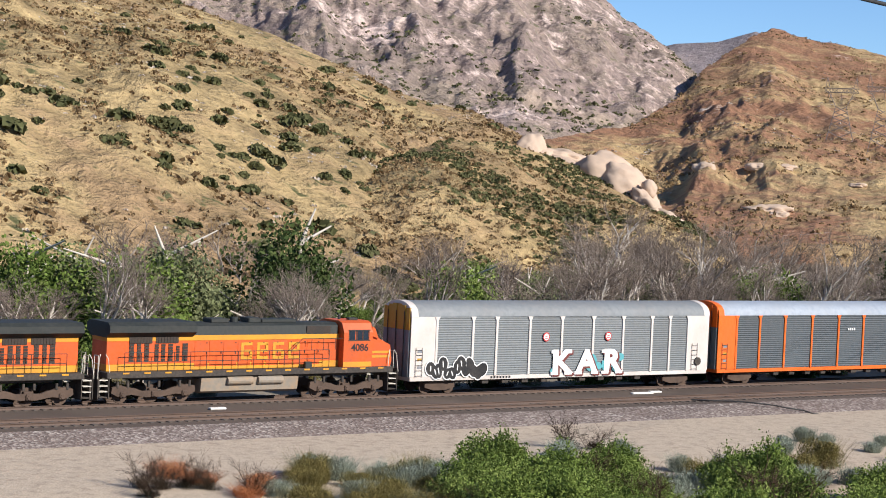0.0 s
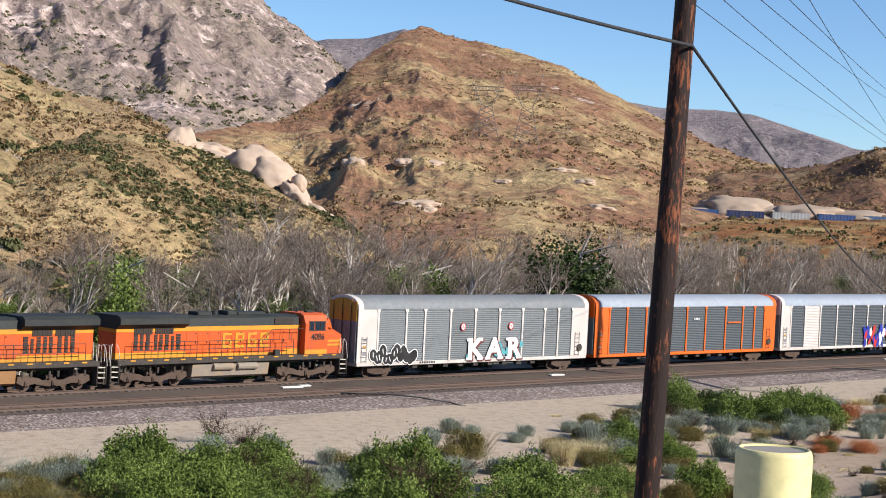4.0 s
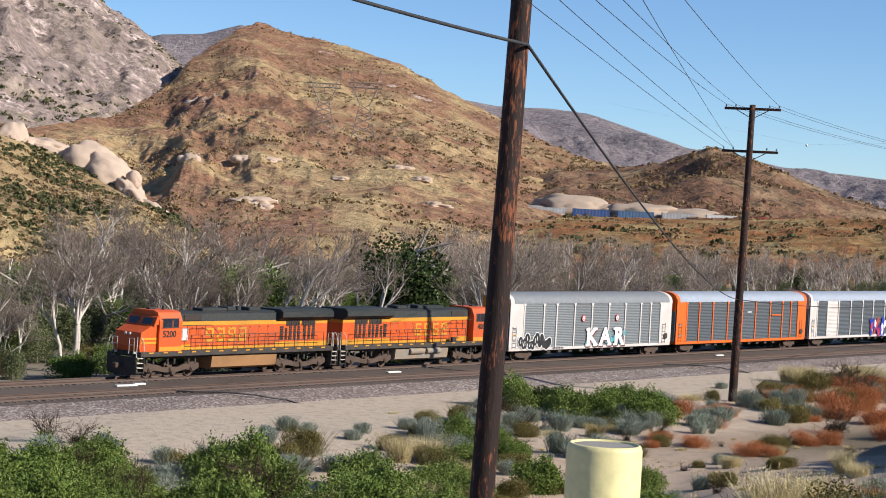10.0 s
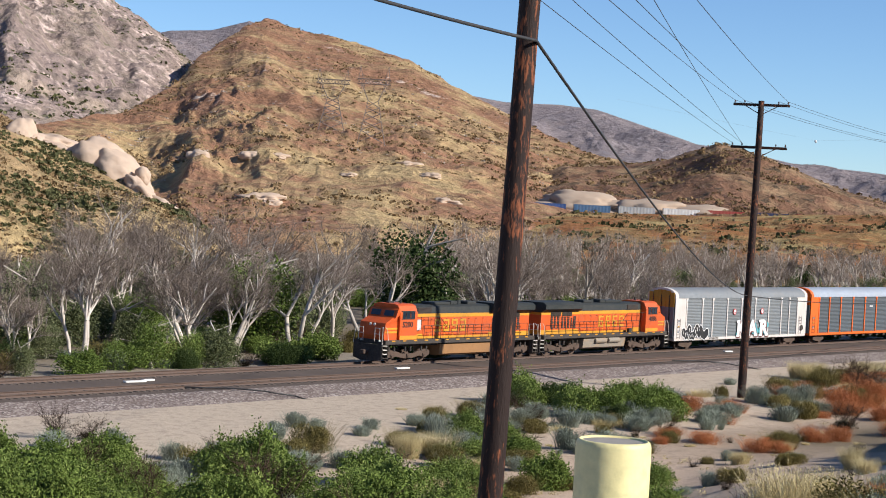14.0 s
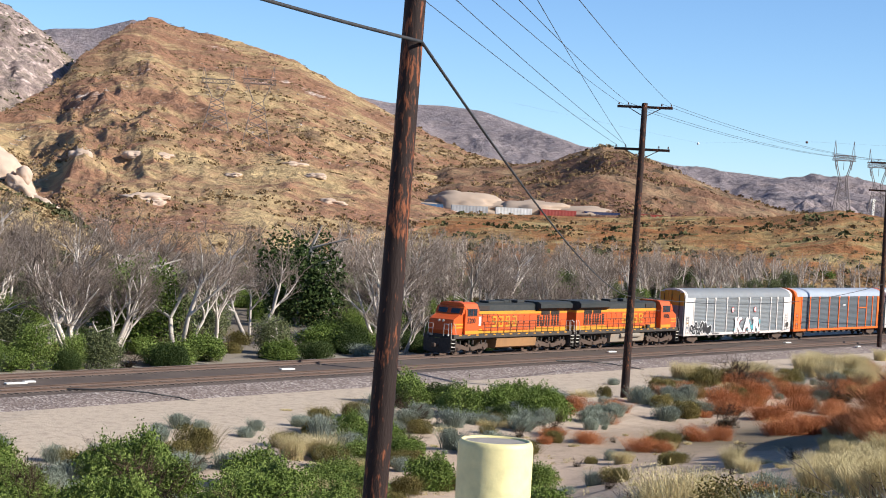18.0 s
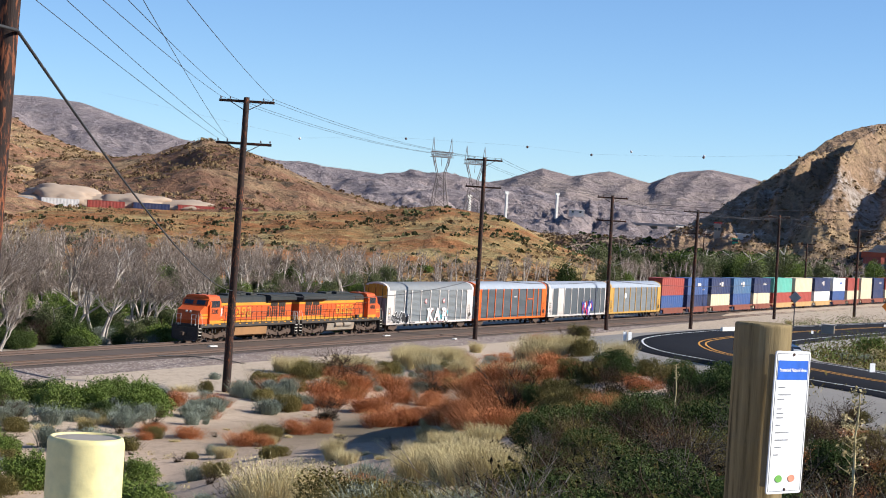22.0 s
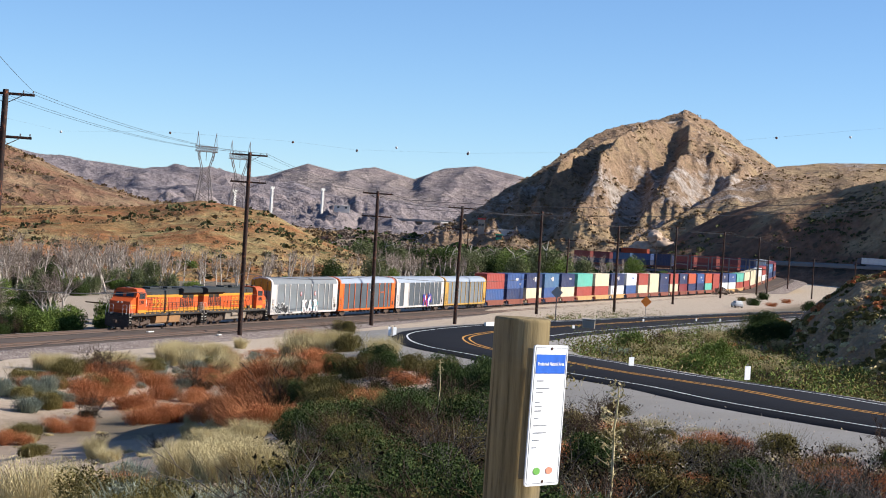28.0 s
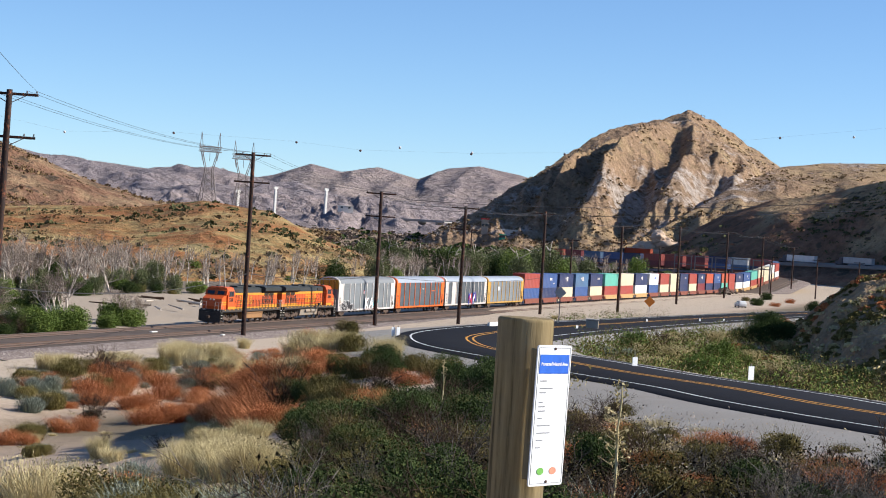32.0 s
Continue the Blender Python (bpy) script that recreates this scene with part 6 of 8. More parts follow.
def twig_stems(stems, height, lean):
    """Crooked branching stems of a half-dead shrub."""
    segs = []
    for _ in range(stems):
        a = rs.uniform(0, 6.28)
        p = np.array([np.cos(a) * 0.15, np.sin(a) * 0.15, 0.0])
        d = np.array([np.cos(a) * lean * rs.uniform(0.2, 1.4), np.sin(a) * lean * rs.uniform(0.2, 1.4), 1.0])
        l = height * rs.uniform(0.65, 1.1) / 5
        for k in range(5):
            e = p + d * l + rs.normal(size=3) * 0.06
            segs.append((p, e, 0.020 - 0.0032 * k, 0.017 - 0.0032 * k))
            for _ in range(3 if k else 1):
                s = d + rs.normal(size=3) * [0.9, 0.9, 0.5]
                q = e + s * l * rs.uniform(0.6, 1.3)
                segs.append((e, q, 0.009, 0.006))
                for _ in range(3):
                    segs.append((q, q + (s + rs.normal(size=3) * 0.8) * l * 0.6, 0.006, 0.003))
            p = e
    return tubes(segs, 3)


def bush_mesh(kind):
    """The parts of one plant: (name, mesh)."""
    if kind == "green":
        heap = clumps(9500, 20, 1.5, 1.5, 0.5)
        roots = heap[heap[:, 2] > 0.75][rs.randint(0, 500, 90)]
        rise = rs.uniform(0, 1, (90, 16, 1)) * rs.uniform(0.25, 0.6, (90, 1, 1)) * (rs.normal(size=(90, 1, 3)) * 0.25 + [0, 0, 1])
        shoots = (roots[:, None, :] + rise + rs.normal(size=(90, 16, 3)) * 0.035).reshape(-1, 3)
        return [("foliage", mesh_np(*leaf_quads(heap, 0.115, 0.5, 0.25), MAT["leaf_green"])), ("young_growth", mesh_np(*leaf_quads(shoots, 0.1, 0.45, 0.5), MAT["leaf_green"]))]
    if kind == "dark":
        return [("foliage", mesh_np(*leaf_quads(clumps(15000, 13, 1.2, 1.3, 0.4), 0.066, 0.5, 0.3), MAT["leaf_dark"])), ("twig_frame", mesh_np(*blades(160, 0.9, 1.4, 0.005, 0.5), MAT["leaf_dark"]))]
    if kind == "olive":
        return [("foliage", mesh_np(*leaf_quads(clumps(7000, 11, 0.95, 0.95, 0.45), 0.075, 0.4, 0.6), MAT["leaf_olive"])), ("twig_frame", mesh_np(*blades(420, 0.7, 1.15, 0.005, 0.55), MAT["leaf_olive"]))]
    if kind == "sage":
        return [("foliage", mesh_np(*leaf_quads(clumps(3200, 9, 0.75, 0.85), 0.08, 0.3, 0.6), MAT["leaf_sage"])), ("twig_frame", mesh_np(*blades(420, 0.45, 0.95, 0.008, 0.5), MAT["leaf_sage"]))]
    if kind == "rust":
        return [("flower_crown", mesh_np(*leaf_quads(clumps(6500, 10, 1.0, 0.85, 0.5), 0.042, 0.5, 0.4), MAT["leaf_rust"])), ("twig_frame", mesh_np(*blades(700, 0.7, 0.85, 0.004, 0.9), MAT["leaf_rust"]))]
    if kind == "straw":
        v, f = blades(1500, 0.6, 1.25, 0.0065, 0.35, 0.14)
        tips = v.reshape(-1, 6, 3)[::2, 4]
        return [("tuft", mesh_np(v, f, MAT["leaf_straw"])), ("flower_crown", mesh_np(*leaf_quads(np.concatenate([tips, tips - [0, 0, 0.08], tips - [0, 0, 0.16]]), 0.055, 0.3, 0.8), MAT["leaf_straw"]))]
    if kind == "strawlow":
        return [("tuft", mesh_np(*blades(700, 0.7, 0.5, 0.007, 0.6), MAT["leaf_straw"]))]
    if kind == "spiky":
        return [("tuft", mesh_np(*blades(230, 0.12, 0.75, 0.016, 1.5, 0.45), MAT["leaf_sage"]))]
    # dead shrubs: crooked stems, with dark inner leaves painting the shade within
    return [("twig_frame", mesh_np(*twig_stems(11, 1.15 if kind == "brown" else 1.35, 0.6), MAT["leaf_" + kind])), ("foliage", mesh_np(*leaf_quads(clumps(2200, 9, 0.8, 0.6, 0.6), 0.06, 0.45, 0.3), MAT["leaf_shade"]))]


BUSHES = {k: [bush_mesh(k) for _ in range(n)] for k, n in (("green", 3), ("dark", 3), ("olive", 2), ("sage", 3), ("rust", 3), ("straw", 3), ("strawlow", 2), ("brown", 3), ("grey", 3), ("spiky", 2))}
LABELS = {"green": ("bush", "leafy bright green bush on sandy ground"), "dark": ("bush", "dense dark green chaparral bush"), "olive": ("shrub", "olive-yellow scrub bush on dry soil"),
          "sage": ("sagebrush", "silver-grey sagebrush at the sand's edge"), "rust": ("buckwheat", "rust-red dried buckwheat mound"), "straw": ("grass", "tall golden dry grass clump"),
          "strawlow": ("grass", "short dry yellow grass tuft"), "brown": ("shrub", "dead brown leafless shrub"), "grey": ("shrub", "grey dead tangled shrub stems"), "spiky": ("yucca", "low grey-green spiky yucca rosette")}
NAMES = {"green": "green_bush", "dark": "dark_bush", "olive": "olive_shrub", "sage": "sagebrush", "rust": "buckwheat", "straw": "grass_clump", "strawlow": "grass_tuft", "brown": "dead_shrub", "grey": "twiggy_shrub", "spiky": "yucca_rosette"}
pr = random.Random(3)


def plant(kind, x, y, size, z=None):
    pieces = pr.choice(BUSHES[kind])
    ob = new(NAMES[kind], pieces[0][1] if len(pieces) == 1 else None)
    z = ground_z(x, y) - 0.03 if z is None else z
    ob.matrix_basis = Matrix.LocRotScale((x, y, z), Euler((pr.gauss(0, 0.05), pr.gauss(0, 0.05), pr.uniform(0, 6.28))), (size * pr.uniform(0.85, 1.2), size * pr.uniform(0.85, 1.2), size * pr.uniform(0.8, 1.15)))
    if len(pieces) > 1:
        ob.empty_display_size = 0.2
        for name, me in pieces:
            shared(name, me, ob)
    cat, lab = LABELS[kind]
    return tagged(ob, lab, cat, NAMES[kind].replace("_", " ") + " plants on the bank")


def spot(az, el):
    """Where the line at that bearing and angle from the eye meets the ground."""
    d, last, t = 6.0, 5.0, math.tan(radians(el))

    def below(q):
        p = at(az, q)
        return EYE_Z + q * t < ground_z(p.x, p.y)

    while d < 600:
        if below(d):
            for _ in range(6):
                half = (d + last) / 2
                last, d = (last, half) if below(half) else (half, d)
            return at(az, d)
        last = d
        d += max(1.2, d * 0.03)
    return None


def strew(n, az0, az1, el0, el1, kinds, lo, hi, keep=None):
    """n plants over a stretch of bank between bearings and angles, kinds with weights."""
    names = [k for k, w in kinds for _ in range(w)]
    done = 0
    for _ in range(n):
        p = spot(pr.uniform(az0, az1), pr.uniform(el0, el1))
        if p is None or math.hypot(p.x, p.y) < 9:
            continue
        v = p.x * N.x + p.y * N.y - TRACK_V
        if v > -17 or road_near(p.x, p.y)[0] < 6.8 or (keep and not keep(p, v)):
            continue
        plant(pr.choice(names), p.x, p.y, pr.uniform(lo, hi))


# sage and brush along the near edge of the sand
for u in np.arange(50, 180, 1.5):
    for row in range(4):
        v = -24.2 - row * 2.6 + pr.gauss(0, 1.2) + (2.0 if u < 60 else 0)
        p = uv(u + pr.gauss(0, 1.0) + row * 6, v - (4 if u < 75 else 0))
        if pr.random() < 0.46:
            plant(pr.choice(("sage", "sage", "sage", "sage", "olive", "strawlow")), p.x, p.y, pr.uniform(0.7, 1.5))
strew(10, -12, -5, -9.6, -8.9, (("rust", 1), ("brown", 2)), 0.7, 1.0)
strew(60, -4.5, 4, -9.9, -8.7, (("olive", 3), ("sage", 2), ("strawlow", 1)), 0.8, 1.3)
strew(74, 1, 14.5, -10.2, -8.5, (("green", 8), ("olive", 2), ("sage", 2), ("brown", 1)), 0.8, 1.45)
strew(16, 3, 14, -8.4, -7.6, (("sage", 3), ("olive", 1), ("brown", 2)), 0.7, 1.2)
strew(26, 14, 17, -10.0, -7.2, (("green", 3), ("olive", 3), ("straw", 1), ("brown", 1)), 0.7, 1.2)
strew(26, 17.5, 22, -6.4, -5.6, (("green", 4), ("dark", 2), ("sage", 2)), 0.8, 1.3)
strew(30, 15, 22, -9.5, -6.4, (("olive", 3), ("green", 2), ("brown", 1), ("sage", 1)), 0.6, 1.1)
strew(26, 21, 27, -7.0, -4.8, (("rust", 4), ("olive", 1), ("sage", 1)), 0.7, 1.2)
strew(22, 22, 29, -9.5, -6.4, (("sage", 3), ("olive", 3), ("straw", 1), ("rust", 1)), 0.45, 0.9)
strew(22, 25.5, 29, -5.0, -4.2, (("straw", 4), ("olive", 2)), 1.0, 1.6)
strew(14, 29.0, 31.4, -4.6, -4.0, (("straw", 1),), 1.1, 1.5)
strew(50, 27, 32.8, -6.2, -4.7, (("rust", 9), ("brown", 1)), 1.2, 2.0)
strew(34, 30, 35.5, -4.8, -3.9, (("rust", 3), ("straw", 2), ("olive", 1)), 0.7, 1.2)
strew(42, 29.9, 32.2, -7.8, -6.0, (("straw", 6),), 0.4, 0.65)
strew(34, 28, 33, -10.2, -9.2, (("sage", 4), ("olive", 2)), 0.4, 0.65)
strew(14, 22, 27, -9.8, -8.2, (("sage", 2), ("olive", 2)), 0.4, 0.7)
strew(110, 32.8, 40.2, -6.8, -4.0, (("dark", 5), ("olive", 8), ("brown", 2), ("rust", 2)), 0.5, 1.05)
strew(80, 32.6, 40, -10.4, -6.6, (("brown", 2), ("dark", 6), ("olive", 6), ("grey", 1), ("spiky", 1), ("rust", 1)), 0.35, 0.7)
strew(30, 29.5, 36, -10.8, -9.2, (("sage", 5),), 0.35, 0.6)
strew(105, 39.5, 52.5, -10.6, -5.6, (("grey", 4), ("brown", 3), ("olive", 6), ("dark", 3), ("spiky", 3), ("rust", 2)), 0.35, 0.75)
strew(70, 40.0, 52.0, -6.9, -5.0, (("rust", 4), ("olive", 6), ("strawlow", 4), ("brown", 2)), 0.4, 0.75)
strew(46, 30, 36.6, -3.95, -3.2, (("straw", 3), ("rust", 2), ("olive", 2), ("brown", 1)), 0.6, 1.1)
strew(40, 40.5, 47, -3.9, -2.2, (("green", 3), ("sage", 1), ("straw", 2), ("brown", 1)), 0.5, 0.9)
strew(50, 46, 51.5, -4.2, -2.3, (("straw", 4), ("dark", 4), ("brown", 2), ("rust", 2)), 0.5, 1.0)
strew(70, 46, 52, -3.0, -1.3, (("dark", 5), ("olive", 2), ("rust", 2)), 1.0, 2.0)
strew(150, 14, 31.5, -9.6, -5.4, (("strawlow", 3), ("brown", 1), ("sage", 1)), 0.2, 0.5)


def low_cover(name, label, n, az0, az1, el0, el1, material, size, leaves, leaf, upright, seed, clear=5.6, thick=3.0):
    """One loose cover of low tufts over a stretch of ground, in drifts."""
    r = random.Random(seed)
    gen = np.random.RandomState(seed)
    base, scale = [], []
    for _ in range(n):
        p = spot(r.uniform(az0, az1), r.uniform(el0, el1))
        if p is None or math.hypot(p.x, p.y) < 11:
            continue
        v = p.x * N.x + p.y * N.y - TRACK_V
        if v > -19 or road_near(p.x, p.y)[0] < clear or noise.noise(Vector((p.x, p.y, seed * 3.7)) / thick) < r.uniform(-0.5, 0.25):
            continue
        base.append((p.x, p.y, ground_z(p.x, p.y)))
        scale.append(size * r.uniform(0.6, 1.4))
    base, scale = np.array(base), np.array(scale)
    off = gen.normal(size=(len(base), leaves, 3)) * [0.42, 0.42, 0.3]
    off[:, :, 2] = np.abs(off[:, :, 2])
    cent = (base[:, None, :] + off * scale[:, None, None]).reshape(-1, 3)
    v, f = leaf_quads(cent, leaf, 0.4, upright)
    tagged(new(name, mesh_np(v, f, material)), label, "scrub", kind="stuff")


low_cover("roadside_scrub", "low olive-green scrub on the flat beyond the road", 2400, 40.4, 51.8, -4.5, -2.0, MAT["leaf_olive"], 1.5, 60, 0.17, 0.4, 21)
low_cover("roadside_scrub", "low fresh green scrub on the flat beyond the road", 1100, 40.4, 51.8, -4.2, -2.0, MAT["leaf_green"], 1.5, 60, 0.16, 0.3, 22, thick=6.0)
low_cover("roadside_grass", "dry tan grass along the road", 360, 39.0, 51.8, -4.6, -2.0, MAT["leaf_straw"], 0.9, 60, 0.12, 1.0, 23, 5.2, 12.0)
# near-black tufts laid in the gaps as painted shade
low_cover("bank_litter", "near-black leaf cover painting the shade between shrubs on the bank", 1500, 32.4, 51.8, -10.6, -4.3, MAT["leaf_shade"], 0.7, 90, 0.09, 0.3, 24, 9.0, 6.0)
low_cover("bank_brush", "olive and yellow brush on the bank", 200, 32.6, 51.8, -7.6, -4.2, MAT["leaf_olive"], 0.6, 110, 0.06, 0.8, 25, 8.4, 2.0)
low_cover("shoulder_stones", "loose grey stones on the gravel shoulder", 3000, 39.5, 52, -6.8, -4.6, MAT["stone"], 0.6, 6, 0.07, 0.0, 27, 4.8, 30.0)
low_cover("shoulder_weeds", "dry weeds along the gravel shoulder", 300, 39.5, 52, -6.8, -5.0, MAT["leaf_straw"], 0.4, 30, 0.08, 1.0, 28, 5.0, 5.0)
low_cover("dry_grass", "thin dry grass on the sandy bank", 260, 15, 31, -9.6, -4.8, MAT["leaf_straw"], 0.35, 40, 0.1, 1.0, 26)


# ---- riverside wood behind the railway ----
def bare_tree(x, y, size, i):
    ob = thing("bare_tree", "leafless white-barked riverside tree with grey twigs", "tree", "bare trees of the riverside wood")
    wood, twig = BARE[i]
    ob.matrix_basis = Matrix.LocRotScale((x, y, ground_z(x, y)), Euler((0, 0, pr.uniform(0, 6.28))), (size * pr.uniform(0.85, 1.15), size * pr.uniform(0.85, 1.15), size))
    shared("trunk", wood, ob)
    shared("crown", twig, ob)


def green_tree_mesh(seed):
    r = random.Random(seed)
    wood = []
    p = Vector((0, 0, -0.2))
    for k in range(4):
        e = p + Vector((r.gauss(0, 0.25), r.gauss(0, 0.25), 1.1))
        wood.append((tuple(p), tuple(e), 0.2 - 0.035 * k, 0.17 - 0.035 * k))
        for _ in range(2):
            wood.append((tuple(e), tuple(e + Vector((r.gauss(0, 1.2), r.gauss(0, 1.2), r.uniform(0.5, 1.3)))), 0.08, 0.03))
        p = e
    c = clumps(9500, 24, 2.6, 4.6, 0.45)
    c[:, 2] += 0.1
    v, f = leaf_quads(c, 0.19, 0.6, 0.1)
    return mesh_np(*tubes(wood, 6), MAT["bark_white"]), (v, f)


GREEN = []
for i in range(4):
    w, (v, f) = green_tree_mesh(40 + i)
    GREEN.append((w, mesh_np(v, f, MAT[("leaf_green", "leaf_dark", "leaf_willow", "leaf_willow")[i]])))


def green_tree(x, y, size, i, label="bushy green willow among the bare trees"):
    ob = thing("green_tree", label, "tree", "green trees of the riverside wood")
    ob.matrix_basis = Matrix.LocRotScale((x, y, ground_z(x, y)), Euler((0, 0, pr.uniform(0, 6.28))), (size, size, size * pr.uniform(0.85, 1.15)))
    shared("trunk", GREEN[i][0], ob)
    shared("crown", GREEN[i][1], ob)


tr = random.Random(12)
for _ in range(560):
    u, v = tr.uniform(-10, 330), 9 + 105 * tr.random() ** 1.35
    if u < 60 and v > 62 + 0.4 * u:
        continue
    if 225 < u < 330 and v < 52:
        continue
    p = uv(u, v)
    d = math.hypot(p.x, p.y)
    az = math.degrees(math.atan2(p.x, p.y))
    size = tr.uniform(0.7, 1.15) * (0.75 if az < 4 else 1.0) * (0.72 if u > 190 else 1.0)
    if tr.random() < 0.40:
        bare_tree(p.x, p.y, size, tr.randrange(len(BARE)))
    else:
        green_tree(p.x, p.y, tr.uniform(0.55, 1.1) * (0.75 if u > 190 else 1.0) * (0.75 if v < 24 else 1.0), tr.choice((0, 2, 2, 3, 3)))
for _ in range(420):
    u, v = tr.uniform(-10, 330), 7.5 + 60 * tr.random() ** 1.6
    if 225 < u < 330 and 7 < v < 50:
        continue
    p = uv(u, v)
    plant(tr.choice(("sage", "green", "green", "olive", "dark", "dark", "brown")), p.x, p.y, tr.uniform(0.9, 1.9))


def far_wood(n, seed):
    """The grey wood farther up the valley, one loose cover of small bare trees."""
    r = random.Random(seed)
    wood, twig = [], []
    while n:
        az = r.uniform(15, 43)
        d = r.uniform(300, 560) + max(0.0, az - 30) * 24
        p = at(az, d)
        if p.x * N.x + p.y * N.y - TRACK_V < 60:
            continue
        n -= 1
        z, h = ground_z(p.x, p.y), r.uniform(5, 9.5)
        for _ in range(r.choice((1, 2, 2, 3))):
            lean = Vector((r.gauss(0, 0.16), r.gauss(0, 0.16), 1))
            top = p + Vector((0, 0, z)) + lean * h * 0.75
            wood.append((tuple(p + Vector((0, 0, z - 0.3))), tuple(top), 0.16, 0.05))
            for _ in range(26):
                k = r.uniform(0.3, 1.0)
                q = p + Vector((0, 0, z)) + lean * h * 0.75 * k
                e = q + Vector((r.gauss(0, 0.9), r.gauss(0, 0.9), r.uniform(0.4, 2.4)))
                twig.append((tuple(q), tuple(e), 0.05, 0.012))
    tagged(new("far_wood_trunks", mesh_np(*tubes(wood, 4), MAT["bark_white"])), "pale trunks of a distant leafless wood", "wood", kind="stuff")
    tagged(new("far_wood_twigs", mesh_np(*tubes(twig, 3), MAT["twigs"])), "grey-brown twigs of a distant leafless wood", "wood", kind="stuff")


far_wood(620, 5)
for _ in range(95):
    az = tr.uniform(16, 43)
    d = tr.uniform(300, 560) + max(0.0, az - 30) * 24
    p = at(az, d)
    if p.x * N.x + p.y * N.y - TRACK_V > 60:
        green_tree(p.x, p.y, tr.uniform(0.4, 0.95), tr.randrange(4))
for _ in range(34):
    az = tr.uniform(33.5, 41.0)
    p = at(az, tr.uniform(590, 720))
    green_tree(p.x, p.y, tr.uniform(1.5, 2.1), tr.randrange(4), "tall green tree in the valley")
big = at(14.3, 208)
green_tree(big.x, big.y, 2.2, 1, "large dark green oak above the wood")
for az, d, s, i in ((25.55, 256, 1.0, 1), (25.2, 262, 0.8, 3), (40.3, 560, 2.4, 2), (39.4, 545, 2.0, 0), (38.6, 600, 1.8, 1), (34.0, 420, 1.5, 1), (35.3, 450, 1.5, 3), (39.5, 520, 1.7, 2), (40.6, 560, 1.9, 0), (41.5, 640, 1.9, 2), (43.0, 700, 1.8, 0), (-9.2, 138, 1.9, 0), (-7.9, 142, 1.7, 2), (-4.4, 146, 2.0, 1), (0.8, 150, 1.5, 0), (-10.8, 146, 1.9, 2), (-12.0, 140, 1.8, 0), (3.0, 158, 1.3, 2), (9.5, 168, 1.6, 0), (10.3, 172, 1.4, 3)):
    p = at(az, d)
    green_tree(p.x, p.y, s, i)


# ---- scrub and stones on the slopes ----
def slope_scatter(name, label, rows, n, size, material, w0, w1, leaves, seed, patchy=0.0, flat=0.7):
    """One loose cover of small plants or stones over a slope's sheet."""
    r = np.random.RandomState(seed)
    g = np.array(rows)
    nv, nu = g.shape[0], g.shape[1]
    j = r.uniform(w0 * nv * 0.75, w1 * nv * 0.75, n)
    i = r.uniform(0, nu - 1.01, n)
    a, b = np.minimum(j.astype(int), nv - 2), i.astype(int)
    fj, fi = (j - a)[:, None], (i - b)[:, None]
    base = (g[a, b] * (1 - fj) * (1 - fi) + g[a + 1, b] * fj * (1 - fi) + g[a, b + 1] * (1 - fj) * fi + g[a + 1, b + 1] * fj * fi)
    if patchy:
        keep = np.array([noise.noise(Vector(p) / patchy) for p in base]) > r.uniform(-0.25, 0.35, n)
        base = base[keep]
    s = size * np.minimum(r.lognormal(0, 0.35, len(base)), 1.8)
    off = r.normal(size=(len(base), leaves, 3))
    off /= np.linalg.norm(off, axis=2)[:, :, None]
    off[:, :, 2] = np.abs(off[:, :, 2]) * flat
    cent = (base[:, None, :] + off * s[:, None, None] * 0.55).reshape(-1, 3)
    sizes = np.repeat(s, leaves)
    d = r.normal(size=(len(cent), 3))
    d /= np.linalg.norm(d, axis=1)[:, None]
    o = np.cross(d, r.normal(size=(len(cent), 3)))
    o /= np.linalg.norm(o, axis=1)[:, None]
    k = (sizes * r.uniform(0.13, 0.27, len(cent)))[:, None]
    verts = np.stack([cent - d * k, cent + o * k, cent + d * k, cent - o * k], 1).reshape(-1, 3)
    ob = new(name, mesh_np(verts, np.arange(len(verts)).reshape(-1, 4), material))
    return tagged(ob, label, "scrub", kind="stuff")


S = SLOPES
BASIN = [[(d * math.sin(radians(a)), d * math.cos(radians(a)), ground_z(d * math.sin(radians(a)), d * math.cos(radians(a)))) for a in np.arange(30, 46.1, 0.5)] for d in range(600, 1640, 40)]
slope_scatter("valley_scrub", "dark green trees and brush on the valley floor", BASIN, 1500, 4.2, MAT["leaf_dark"], 0.0, 1.3, 22, 41, 90)
slope_scatter("valley_scrub", "brown and grey brush on the valley floor", BASIN, 3600, 2.6, MAT["twigs"], 0.0, 1.3, 16, 42)
slope_scatter("valley_scrub", "rusty dry brush on the valley floor", BASIN, 1500, 2.2, MAT["scrub_dry"], 0.0, 1.3, 12, 43, 60)
slope_scatter("mound_scrub", "rust and straw tufts on the cut mound", S["mound_roadside"], 900, 0.5, MAT["leaf_rust"], 0.55, 1.0, 40, 31, 9)
slope_scatter("mound_scrub", "dry straw grass on the cut mound", S["mound_roadside"], 1300, 0.45, MAT["leaf_straw"], 0.0, 1.0, 30, 34, 7)
slope_scatter("mound_scrub", "dark brush on the cut mound", S["mound_roadside"], 2200, 0.6, MAT["leaf_dark"], 0.0, 0.9, 60, 32, 22)
slope_scatter("mound_scrub", "olive brush on the cut mound", S["mound_roadside"], 3200, 0.45, MAT["leaf_olive"], 0.0, 1.0, 50, 33, 9)
slope_scatter("hillside_scrub", "dark green scrub bushes dotting a golden hillside", S["hill_golden"], 480, 1.8, MAT["scrub_green"], 0.0, 0.55, 60, 1, 40)
